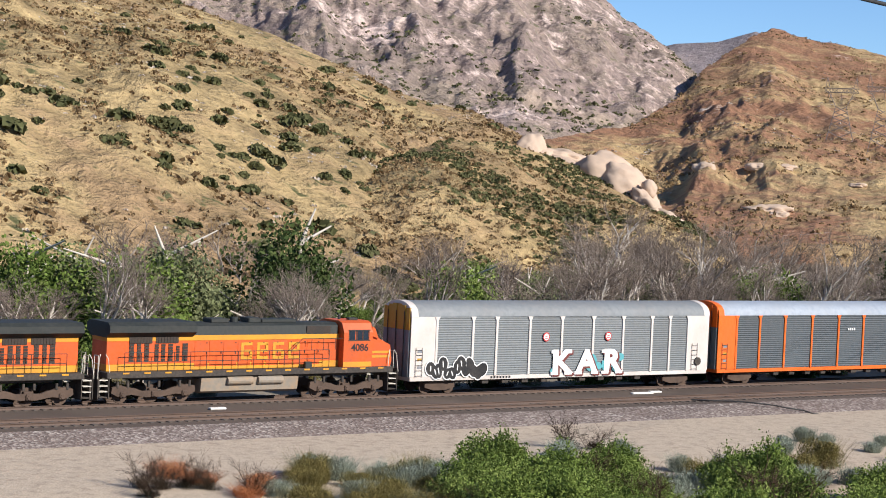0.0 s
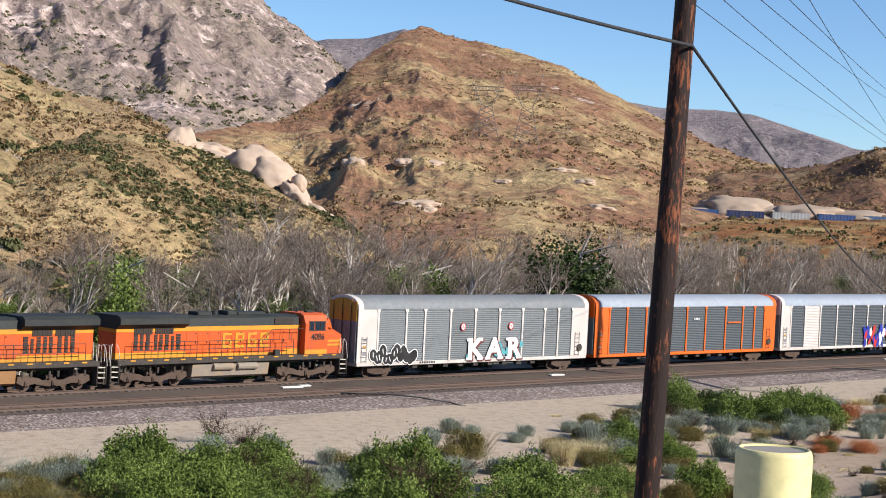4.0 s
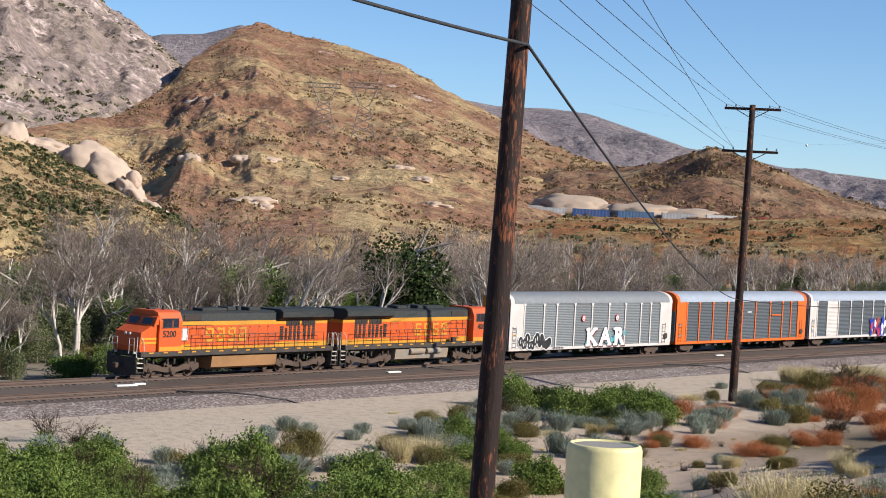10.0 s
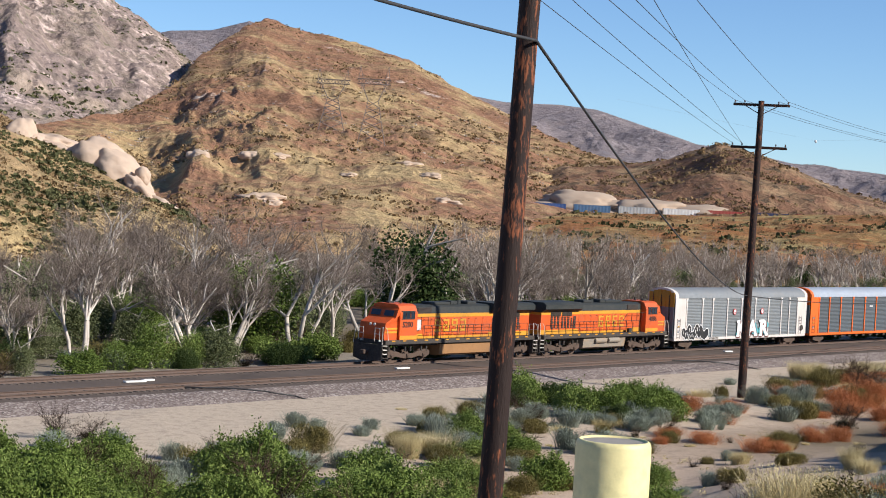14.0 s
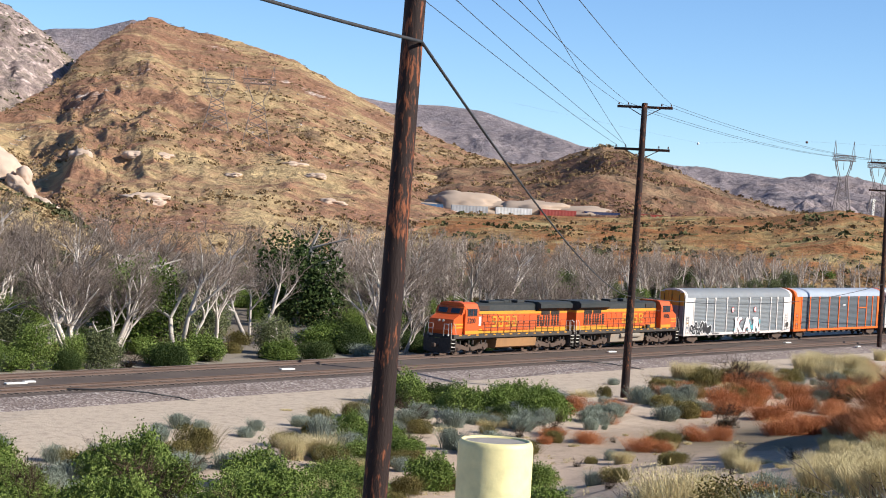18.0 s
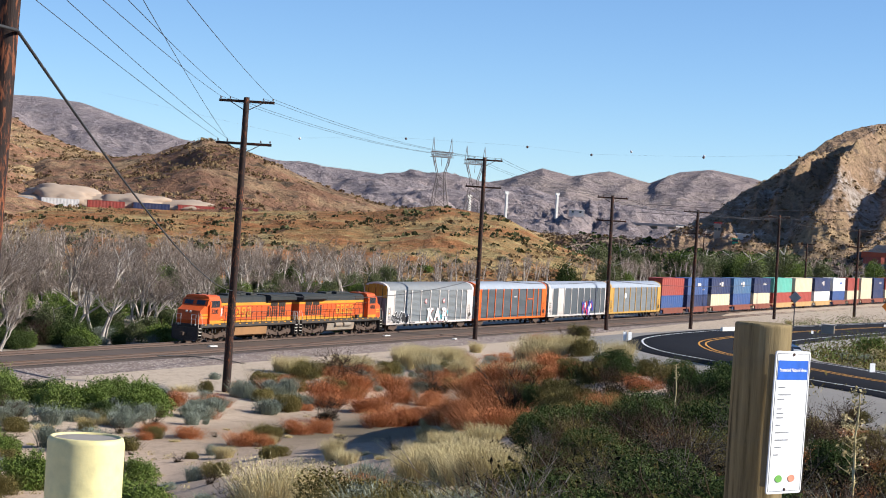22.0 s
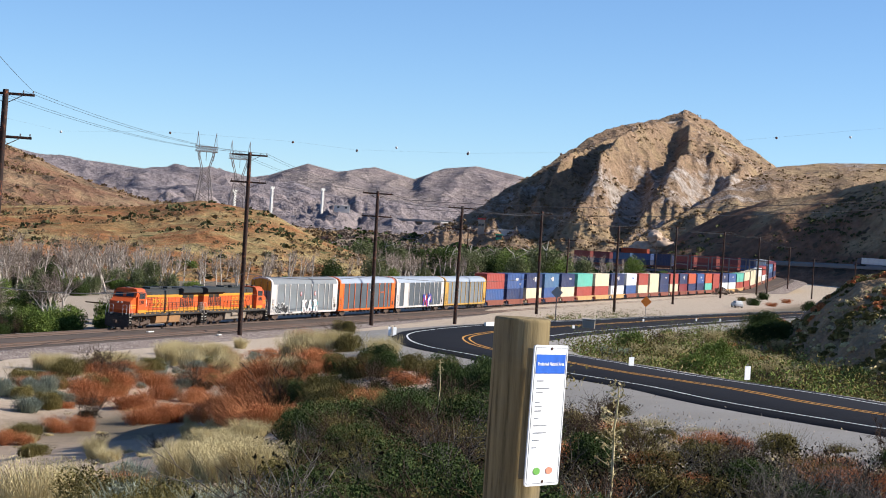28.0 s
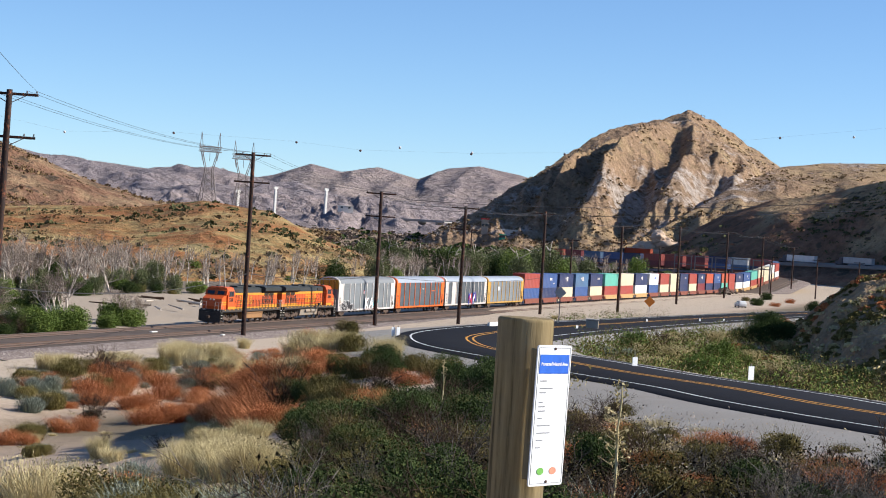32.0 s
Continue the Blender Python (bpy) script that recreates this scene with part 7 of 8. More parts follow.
slope_scatter("hillside_scrub", "dark green scrub bushes dotting a golden hillside", S["hill_golden"], 240, 1.5, MAT["scrub_green"], 0.4, 1.0, 60, 2, 55)
slope_scatter("dry_scrub", "low dry brown scrub on the hillside", S["hill_golden"], 14000, 0.9, MAT["scrub_dry"], 0.0, 1.0, 10, 3, 25)
slope_scatter("hillside_stones", "pale stones on the hillside", S["hill_golden"], 2600, 0.6, MAT["stone"], 0.1, 1.0, 9, 4, 30, 0.4)
slope_scatter("hillside_scrub", "dense green scrub on a low spur", S["hill_green"], 5200, 0.8, MAT["scrub_green"], 0.1, 1.0, 26, 5, 14)
slope_scatter("dry_scrub", "dry brown scrub on a low spur", S["hill_green"], 3000, 0.7, MAT["scrub_dry"], 0.0, 0.9, 10, 6)
slope_scatter("mountain_scrub", "dark scrub on the rocky mountain", S["mountain_rock"], 7000, 2.0, MAT["scrub_green"], 0.0, 1.0, 12, 7, 120)
slope_scatter("mountain_stones", "pale broken rock on the mountain", S["mountain_rock"], 3000, 1.4, MAT["stone"], 0.1, 0.9, 8, 8, 110, 0.4)
slope_scatter("mountain_scrub", "dark brown brush on the burnt hill", S["mountain_brown"], 9500, 1.7, MAT["scrub_dry"], 0.0, 1.0, 10, 9, 90)
slope_scatter("mountain_stones", "white outcrops on the burnt hill", S["mountain_brown"], 1300, 1.3, MAT["stone"], 0.3, 0.8, 8, 10, 45, 0.35)
slope_scatter("mountain_scrub", "brush on the dark hill", S["hill_dark"], 4200, 1.7, MAT["scrub_dry"], 0.0, 1.0, 10, 11, 60)
slope_scatter("terrace_scrub", "green and brown brush on the orange terrace", S["terrace_orange"], 3000, 1.3, MAT["scrub_dry"], 0.0, 1.0, 10, 12, 40)
slope_scatter("terrace_scrub", "green brush on the orange terrace", S["terrace_orange"], 1300, 1.6, MAT["scrub_green"], 0.0, 1.0, 14, 13, 30)
slope_scatter("mountain_scrub", "brush on the pointed mountain", S["mountain_cone"], 4500, 2.2, MAT["scrub_dry"], 0.0, 1.0, 10, 14, 90)
slope_scatter("mountain_stones", "grey rock ribs of the pointed mountain", S["mountain_cone"], 1800, 1.6, MAT["stone"], 0.5, 1.0, 9, 15, 60, 0.4)
slope_scatter("mountain_scrub", "brush on the tan ridge", S["ridge_tan"], 2600, 2.0, MAT["scrub_dry"], 0.0, 1.0, 10, 16, 60)
slope_scatter("mountain_scrub", "brush on the shaded ridge", S["ridge_shaded"], 3600, 2.0, MAT["scrub_green"], 0.0, 1.0, 10, 17, 50)

# ---- rocks, pylons, quarry, valley ----
def slope_point(name, az, el):
    """The place on a slope's sheet that lies nearest to a bearing and angle from the eye."""
    g = np.array(SLOPES[name])
    g = g[:int(len(g) * 0.75)].reshape(-1, 3)
    d = np.hypot(g[:, 0], g[:, 1])
    a = np.degrees(np.arctan2(g[:, 0], g[:, 1]))
    e = np.degrees(np.arctan2(g[:, 2] - EYE_Z, d))
    return Vector(g[np.argmin((a - az) ** 2 + (e - el) ** 2)])


def boulder(p, sx, sy, sz, turn, seed, label="smooth pale sandstone outcrop on the slope", material="slab", tilt=0.0, name="sandstone_outcrop", rough=1.0):
    bm = bmesh.new()
    bmesh.ops.create_icosphere(bm, subdivisions=4, radius=1.0)
    off = Vector((seed * 3.1, seed * 1.7, 0))
    for v in bm.verts:
        n = noise.fractal(v.co * 0.9 + off, 0.9, 2.1, 5) * 0.24 * rough + noise.ridged_multi_fractal(v.co * 1.6 + off, 0.9, 2.2, 5, 1.0, 2.0) * 0.06 * rough ** 2 - 0.08 * rough
        v.co *= 1 + n
        v.co = Vector((v.co.x * sx, v.co.y * sy, v.co.z * sz))
    ob = new(name, mesh_of(bm, MAT[material], True))
    ob.matrix_basis = Matrix.Translation(p) @ Matrix.Rotation(radians(turn), 4, "Z") @ Matrix.Rotation(radians(tilt), 4, "Y")
    return tagged(ob, label, "rock", "pale rock outcrops")


for k, (az, el, d, sx, sy, sz, tilt, rough) in enumerate(((2.45, 0.95, 352, 3.0, 4, 4.4, 20, 1.0), (2.95, 0.75, 352, 2.6, 4, 3.0, 30, 1.0), (3.6, 0.95, 356, 5.2, 6, 1.7, 10, 1.4), (3.75, 0.62, 351, 5.6, 5, 1.8, 14, 1.4), (4.3, 0.5, 350, 4.4, 5, 1.5, 22, 1.4),
                                                          (4.85, 0.45, 347, 6.0, 6, 4.3, 24, 1.0), (5.45, 0.0, 343, 6.6, 5, 4.2, 40, 1.0), (6.12, 0.16, 339, 1.4, 1.5, 1.7, 0, 0.9), (6.2, -0.55, 338, 4.6, 4, 2.2, 42, 1.7), (6.85, -0.85, 334, 3.4, 3, 1.3, 30, 1.8), (0.3, -0.35, 287, 3.6, 3, 1.7, 30, 1.5), (1.2, -0.7, 290, 3.4, 2.4, 1.2, 25, 1.5))):
    boulder(sighted(az, el, d), sx, sy, sz, -az, k + 1, tilt=tilt, rough=rough)
for k, (az, el, sx, sy, sz) in enumerate(((9.6, -0.3, 5, 4, 1.8), (9.9, -0.42, 3, 3, 1.2), (9.3, 0.98, 4, 3, 1.6), (10.0, 1.0, 3.4, 3, 1.4), (13.9, 0.95, 4.2, 3, 1.9), (14.6, 0.7, 3.4, 3, 1.2), (7.7, 0.85, 2.8, 3, 2.4), (15.0, -0.1, 4, 4, 1.4), (12.2, 0.5, 2.6, 3, 1.0))):
    boulder(slope_point("mountain_brown", az, el) - Vector((0, 0, sz * 0.3)), sx, sy, sz * 0.8, -az, k + 30, rough=2.2)
for k, (az, el, sx, sy, sz) in enumerate(((17.6, -0.22, 16, 10, 1.2), (20.2, -0.24, 20, 10, 1.2), (22.6, -0.26, 20, 10, 1.2), (18.2, -0.1, 15, 12, 3.6), (19.0, 0.12, 13, 12, 6.0), (20.0, 0.02, 14, 12, 4.2), (21.2, 0.05, 15, 12, 5.0), (22.4, 0.0, 17, 12, 4.6), (23.6, -0.15, 18, 12, 3.0), (16.9, -0.12, 9, 6, 1.8), (15.6, -0.1, 6, 5, 1.6))):
    boulder(sighted(az, el - 0.1, 662), sx, sy, sz * 0.8, -az, k + 50, "smooth pale quarry spoil mound", "quarry", name="spoil_mound", rough=1.5)
for k, (az, el, sx, sz) in enumerate(((43.3, -0.05, 7, 3.5), (42.8, -0.2, 5, 3), (43.8, 0.1, 6, 4), (43.55, 0.3, 4, 3))):
    boulder(sighted(az, el, 1012), sx, 6, sz, -az, k + 60, rough=2.0)


def lattice(bm, a, b, r):
    rod(bm, a, b, r, r, 4, False)


def pylon(p, h, w, turn, r=0.22):
    """A lattice transmission tower with splayed legs and a crossbeam with two peaks."""
    ob = thing("transmission_tower", "grey lattice steel transmission tower on the hill", "pylon", "transmission towers", m=Matrix.Translation(p) @ Matrix.Rotation(radians(turn), 4, "Z"))
    waist = h * 0.62
    corners = [(sx, sy) for sx in (-1, 1) for sy in (-1, 1)]
    def leg(sx, sy, z):
        k = z / waist
        base = w * 0.5 * (1 - 0.62 * k)
        return Vector((sx * base, sy * base * 0.7, z))
    for sx, sy in corners:
        bm = bmesh.new()
        lattice(bm, leg(sx, sy, -2), leg(sx, sy, waist), r)
        part("leg", bm, MAT["steel"], ob)
        bm = bmesh.new()
        lattice(bm, leg(sx, sy, waist), Vector((sx * w * 0.45, sy * w * 0.1, h * 0.86)), r)
        part("upper_leg", bm, MAT["steel"], ob)
    bm = bmesh.new()
    lv = [0, 0.3, 0.52, 0.7, 0.84, 1.0]
    for za, zb in zip(lv, lv[1:]):
        for s in (-1, 1):
            lattice(bm, leg(-1, s, za * waist), leg(1, s, zb * waist), r * 0.6)
            lattice(bm, leg(1, s, za * waist), leg(-1, s, zb * waist), r * 0.6)
            lattice(bm, leg(s, -1, za * waist), leg(s, 1, zb * waist), r * 0.6)
    part("bracing", bm, MAT["steel"], ob)
    bm = bmesh.new()
    z0, z1 = h * 0.86, h * 0.93
    for y in (-w * 0.1, w * 0.1):
        for z in (z0, z1):
            lattice(bm, (-w * 0.62, y, z), (w * 0.62, y, z), r * 0.8)
        for k in range(10):
            x = -w * 0.62 + w * 1.24 * k / 10
            lattice(bm, (x, y, z0), (x + w * 0.124, y, z1), r * 0.5)
            lattice(bm, (x, y, z1), (x + w * 0.124, y, z0), r * 0.5)
    part("crossbeam", bm, MAT["steel"], ob)
    for s in (-1, 1):
        bm = bmesh.new()
        lattice(bm, (s * w * 0.42, 0, z1), (s * w * 0.52, 0, h * 1.12), r * 0.7)
        lattice(bm, (s * w * 0.58, 0, z1), (s * w * 0.52, 0, h * 1.12), r * 0.7)
        part("peak", bm, MAT["steel"], ob)
    for k in (-1, 0, 1):
        bm = bmesh.new()
        lattice(bm, (k * w * 0.5, 0, z0), (k * w * 0.42, 0, z0 - h * 0.12), r * 0.6)
        lattice(bm, (k * w * 0.34, 0, z0), (k * w * 0.42, 0, z0 - h * 0.12), r * 0.6)
        part("insulator_string", bm, MAT["steel"], ob)
    return ob


MAT["steel"] = worn("grey_galvanised_steel", (0.21, 0.175, 0.16), 0.6, 0.2, (0.2, 0.17, 0.15), 0.3)
for az, el, top in ((11.55, 1.75, 3.45), (12.75, 1.5, 3.55)):
    p = slope_point("mountain_brown", az, el)
    d = math.hypot(p.x, p.y)
    h = EYE_Z + d * math.tan(radians(top)) - p.z
    pylon(p, h, d * math.tan(radians(0.8)), -az, 0.085 * d / 500)
for az, top, d, wd in ((30.1, 2.28, 930, 0.5), (31.1, 2.1, 1000, 0.45)):
    p = at(az, d, 14)
    pylon(p, EYE_Z + d * math.tan(radians(top)) - 14, d * math.tan(radians(0.55)), 20 - az, 0.2)
# marker balls on the long spans
MAT["ball_dark"] = worn("dark_marker_ball", (0.12, 0.06, 0.05), 0.6)
MAT["ball_white"] = worn("white_marker_ball", (0.8, 0.8, 0.8), 0.6)
for az, el, m in ((29.0, 2.45, "ball_dark"), (32.62, 2.43, "ball_dark"), (34.53, 2.31, "ball_dark"), (37.83, 2.43, "ball_dark"), (46.88, 3.46, "ball_dark"), (25.85, 2.25, "ball_white"), (35.7, 2.48, "ball_white"), (37.85, 2.47, "ball_white"), (40.6, 2.6, "ball_dark"), (49.0, 3.6, "ball_white")):
    bm = bmesh.new()
    bmesh.ops.create_icosphere(bm, subdivisions=2, radius=0.42)
    ob = new("marker_ball", mesh_of(bm, MAT[m], True))
    ob.matrix_basis = Matrix.Translation(sighted(az, el, 620))
    tagged(ob, "aerial marker ball on a power line", "marker ball", "marker balls on the power lines")
BALL_LINE = ((20, 3.2), (25.85, 2.27), (29.0, 2.47), (32.62, 2.45), (34.53, 2.33), (37.83, 2.45), (42, 2.75), (46.88, 3.48), (52, 4.2))
bm = bmesh.new()
for (a, e), (a2, e2) in zip(BALL_LINE, BALL_LINE[1:]):
    rod(bm, sighted(a, e, 620), sighted(a2, e2, 620), 0.012, 0.012, 4, False)
tagged(new("power_line", mesh_of(bm, MAT["steel"])), "long thin power line with marker balls", "wire")
for e in (0.95, 0.7):
    wire(sighted(36.0, e, 900), sighted(52, e + 1.1, 700), 4.0, 0.09, "power_line", "thin power line before the pointed mountain", 40).data.materials[0] = MAT["steel"]

# ---- a second train on the far line below the quarry ----
FAR_TRAIN = []
FAR_BOXES = ("red", "blue", "navy", "grey", "blue", "steel", "grey", "white", "red", "navy", "red", "maroon")
for k, colour in enumerate(FAR_BOXES):
    FAR_TRAIN.append((container(colour, 12.19, 0), k * 15.0))

# ---- valley: bridge, highway, buildings ----
MAT["concrete"] = worn("grey_concrete", (0.42, 0.39, 0.36), 0.9, 0, (0.3, 0.27, 0.25), 0.4, 0.8, 0.1)
MAT["old_road"] = worn("weathered_grey_roadway", (0.20, 0.19, 0.18), 0.9, 0, (0.14, 0.13, 0.12), 0.5, 0.8, 0.1)
MAT["wall_white"] = worn("white_rendered_wall", (0.75, 0.73, 0.68), 0.8, 0, (0.5, 0.45, 0.4), 0.3, 0.8, 0.1)
MAT["wall_tan"] = worn("tan_wall", (0.45, 0.36, 0.28), 0.8, 0, (0.3, 0.25, 0.2), 0.3, 0.8, 0.1)
MAT["sign_red"] = worn("red_sign_panel", (0.55, 0.03, 0.03), 0.5)
MAT["sign_green"] = worn("green_sign_panel", (0.02, 0.36, 0.22), 0.5)
MAT["sign_orange"] = worn("orange_sign_panel", (0.85, 0.25, 0.02), 0.5)


def bridge():
    a, b = sighted(35.2, 0.33, 1700), sighted(37.3, 0.36, 1640)
    ob = thing("road_bridge", "long concrete highway bridge in the valley", "bridge")
    d = (b - a)
    turn = math.degrees(math.atan2(d.y, d.x))
    ob.matrix_basis = pose(a.x, a.y, a.z, 0, 0, turn)
    L = d.length
    bm = bmesh.new()
    box(bm, L / 2, 0, 0.2, L, 12, 1.2, 0.1)
    part("deck", bm, MAT["concrete"], ob)
    for y in (-5.8, 5.8):
        bm = bmesh.new()
        box(bm, L / 2, y, 1.2, L, 0.4, 0.8, 0.05)
        part("parapet", bm, MAT["concrete"], ob)
    for k in range(4):
        bm = bmesh.new()
        box(bm, L * (k + 0.5) / 4, 0, -6, 1.4, 9, 11.4, 0.1)
        part("pier", bm, MAT["concrete"], ob)


bridge()


def building(az, el, d, w, dep, h, wall, roof, turn, label):
    w, dep, h = w * 0.6, dep * 0.6, h * 0.6
    p = slope_point("mountain_cone", az, el) if az > 37 else sighted(az, el, d)
    ob = thing("building", label, "building", "buildings of the far settlement", m=pose(p.x, p.y, p.z, 0, 0, turn))
    bm = bmesh.new()
    box(bm, 0, 0, h / 2 - 1.5, w, dep, h + 3, 0.05)
    part("wall", bm, MAT[wall], ob)
    bm = bmesh.new()
    box(bm, 0, 0, h + 0.3, w + 0.8, dep + 0.8, 0.6, 0.1)
    part("roof", bm, MAT[roof], ob)
    for k in range(max(2, int(w / 5))):
        bm = bmesh.new()
        box(bm, -w / 2 + w * (k + 0.5) / max(2, int(w / 5)), -dep / 2 - 0.05, h * 0.55, 1.8, 0.12, 1.6)
        part("window", bm, MAT["glass_dark"], ob)


for row in ((39.1, 0.1, 1200, 24, 12, 4.5, "wall_white", "wall_white", -38, "low white-walled building in the valley"), (38.35, 0.15, 1220, 7, 6, 13, "wall_tan", "sign_red", -38, "tan tower building with a red top"),
            (34.2, 0.55, 1650, 22, 12, 4, "wall_white", "wall_white", -34, "long white roadside building by the bridge"), (38.9, 0.0, 1190, 6, 6, 2.4, "sign_green", "sign_green", -38, "small green-clad roadside building")):
    building(*row)
for az, el, d, h in ((32.1, 0.5, 1700, 15), (33.6, 0.55, 1700, 15), (31.0, 0.45, 1500, 10)):
    p = sighted(az, el, d)
    ob = thing("tall_sign", "tall white roadside sign pillar", "sign", "roadside sign pillars", m=Matrix.Translation(p))
    bm = bmesh.new()
    box(bm, 0, 0, h / 2 - 4, 2.0, 2.0, h + 8, 0.1)
    part("pillar", bm, MAT["wall_white"], ob)
    bm = bmesh.new()
    box(bm, 0, 0, h + 1.0, 4.2, 1.2, 2.0, 0.1)
    part("panel", bm, MAT["wall_white"], ob)

HIGHWAY = [sighted(az, -0.28 + 0.02 * (az - 43), 950 - 11 * (az - 42)) for az in np.arange(42.6, 58.1, 0.5)]
rows = []
for i, p in enumerate(HIGHWAY):
    out = Vector((p.x, p.y, 0)).normalized()
    rows.append([p + out * o + Vector((0, 0, z)) for o, z in ((-6.5, -0.9), (-6.5, 0.5), (-6.1, 0.5), (-6.1, 0.0), (10, 0.2), (12, 1.0))])
tagged(new("highway", grid_mesh(rows, MAT["old_road"])), "raised grey highway with a barrier", "road", kind="structure")
rows = [[p + Vector((p.x, p.y, 0)).normalized() * o + Vector((0, 0, z)) for o, z in ((-42, -14), (-20, -6.5), (-6.6, -1.3), (-6.4, -1.5))] for p in HIGHWAY]
tagged(new("highway_bank", grid_mesh(rows, MAT["hill_scrub"])), "dark scrub bank below the highway", "bank", kind="structure")
MAT["truck_dark"] = worn("dark_truck_cab", (0.06, 0.06, 0.08), 0.4)


def semi_truck(colour):
    ob = thing("semi_truck", "%s box-trailer truck on the highway" % colour, "truck", "trucks on the highway")
    bm = bmesh.new()
    box(bm, 7.5, 0, 2.6, 15, 2.5, 2.8, 0.06)
    part("trailer", bm, MAT["box_" + colour], ob)
    bm = bmesh.new()
    extrude_side(bm, [(-4.2, 0.7), (-0.4, 0.7), (-0.4, 3.6), (-2.0, 3.7), (-2.6, 2.2), (-4.2, 1.9)], -1.2, 1.2)
    part("cab", bm, MAT["truck_dark"], ob)
    for x in (-3.4, -1.2, 0.3, 12.2, 13.6):
        bm = bmesh.new()
        rod(bm, (x, -1.25, 0.5), (x, 1.25, 0.5), 0.5, 0.5, 14)
        part("wheels", bm, MAT["spray_black"], ob)
    return ob


TRUCKS = [(semi_truck(c), o) for c, o in (("white", 0.0), ("grey", 26.0), ("white", -150.0), ("orange", -215.0))]

# substation frames below the highway
for k, (az, d) in enumerate(((44.3, 700), (44.9, 690), (45.5, 695), (46.0, 700), (46.6, 690))):
    p = at(az, d, 0)
    ob = thing("switchyard_frame", "grey steel switchyard gantry frame", "gantry", "switchyard frames", m=pose(p.x, p.y, 0, 0, 0, -45))
    for x in (-3, 3):
        bm = bmesh.new()
        box(bm, x, 0, 5.5, 0.4, 0.4, 11.5)
        part("column", bm, MAT["steel"], ob)
    for z in (8.0, 11.0):
        bm = bmesh.new()
        box(bm, 0, 0, z, 6.6, 0.35, 0.35)
        part("beam", bm, MAT["steel"], ob)
for az, d, h in ((43.6, 720, 14), (46.9, 660, 13), (48.2, 640, 13), (49.4, 620, 13), (50.6, 600, 13), (38.0, 640, 16), (41.0, 420, 14)):
    p = at(az, d)
    utility_pole((p.x, p.y, ground_z(p.x, p.y) - 0.3), (p.x, p.y, ground_z(p.x, p.y) + h), 0.25, 0.16, ((0.4, 3.4),), -40.0, False)

# ---- roadside furniture ----
def delineator(p, h, w, ph):
    ob = thing("delineator", "white roadside delineator marker on a thin post", "road marker", "roadside delineators", m=Matrix.Translation(p))
    bm = bmesh.new()
    box(bm, 0, 0, h / 2, 0.05, 0.03, h + 0.2)
    part("post", bm, MAT["steel"], ob)
    bm = bmesh.new()
    box(bm, 0, -0.03, h - ph / 2, w * 1.2, 0.02, ph, 0.008)
    panel = part("panel", bm, MAT["sign_white"], ob)
    ob.matrix_basis = Matrix.Translation(p) @ Matrix.Rotation(radians(-6), 4, "Z")


for az, el, h, w, ph in ((43.07, -3.85, 0.95, 0.26, 0.5), (46.48, -4.05, 1.15, 0.27, 0.6), (35.85, -3.35, 1.0, 0.2, 0.55), (36.0, -3.35, 1.0, 0.2, 0.55), (41.3, -2.75, 0.8, 0.18, 0.35), (41.75, -2.68, 0.8, 0.18, 0.35), (43.35, -2.35, 0.8, 0.18, 0.3), (44.9, -2.2, 0.8, 0.18, 0.3), (45.6, -2.15, 0.8, 0.18, 0.3)):
    p = spot(az, el)
    if p:
        p.z = ground_z(p.x, p.y)
        delineator(p, h, w, ph)


def road_sign(az, el, h, size, front, label):
    p = spot(az, el) or at(az, 300)
    p.z = ground_z(p.x, p.y)
    ob = thing("road_sign", label, "road sign", m=pose(p.x, p.y, p.z, 0, 0, -az))
    bm = bmesh.new()
    box(bm, 0, 0.05, h / 2, 0.09, 0.09, h + 0.3)
    part("post", bm, MAT["steel"], ob)
    bm = bmesh.new()
    box(bm, 0, 0, 0, size, 0.03, size, 0.02, Matrix.Translation((0, 0, h - size * 0.4)) @ Matrix.Rotation(radians(45), 4, "Y"))
    part("panel", bm, MAT[front], ob)


road_sign(40.75, -2.5, 3.4, 0.8, "concrete", "grey back of a diamond road sign")
road_sign(43.4, -2.0, 3.2, 1.5, "sign_orange", "orange diamond construction sign")
road_sign(49.1, -1.6, 3.0, 1.2, "sign_orange", "yellow-orange diamond warning sign")
p = spot(41.75, -2.7) or at(41.75, 170)
ob = thing("utility_box", "tan concrete utility box beside the road", "utility box", m=pose(p.x, p.y, ground_z(p.x, p.y), 0, 0, -40))
bm = bmesh.new()
box(bm, 0, 0, 0.55, 1.0, 0.9, 1.3, 0.05)
part("body", bm, MAT["wall_tan"], ob)
bm = bmesh.new()
box(bm, 0, 0, 1.25, 1.1, 1.0, 0.1, 0.02)
part("lid", bm, MAT["concrete"], ob)
p = spot(38.9, -2.85) or at(38.9, 160)
ob = thing("concrete_barrier", "short white concrete barrier at the bend", "barrier", m=pose(p.x, p.y, ground_z(p.x, p.y), 0, 0, 30))
bm = bmesh.new()
extrude_profile(bm, [(-0.3, 0), (0.3, 0), (0.28, 0.2), (0.1, 0.4), (0.08, 0.85), (-0.08, 0.85), (-0.1, 0.4), (-0.28, 0.2)], -1.5, 1.5)
part("block", bm, MAT["wall_white"], ob)


# ---- vehicles ----
MAT["car_blue"] = worn("dark_blue_car_paint", (0.022, 0.032, 0.055), 0.22, 0.3, (0.05, 0.05, 0.05), 0.2, 6.0, 0.8, 0.02, 0.6)
MAT["tyre"] = worn("black_tyre_rubber", (0.02, 0.02, 0.02), 0.85)
MAT["lamp_glass"] = worn("clear_headlamp", (0.7, 0.72, 0.75), 0.1)
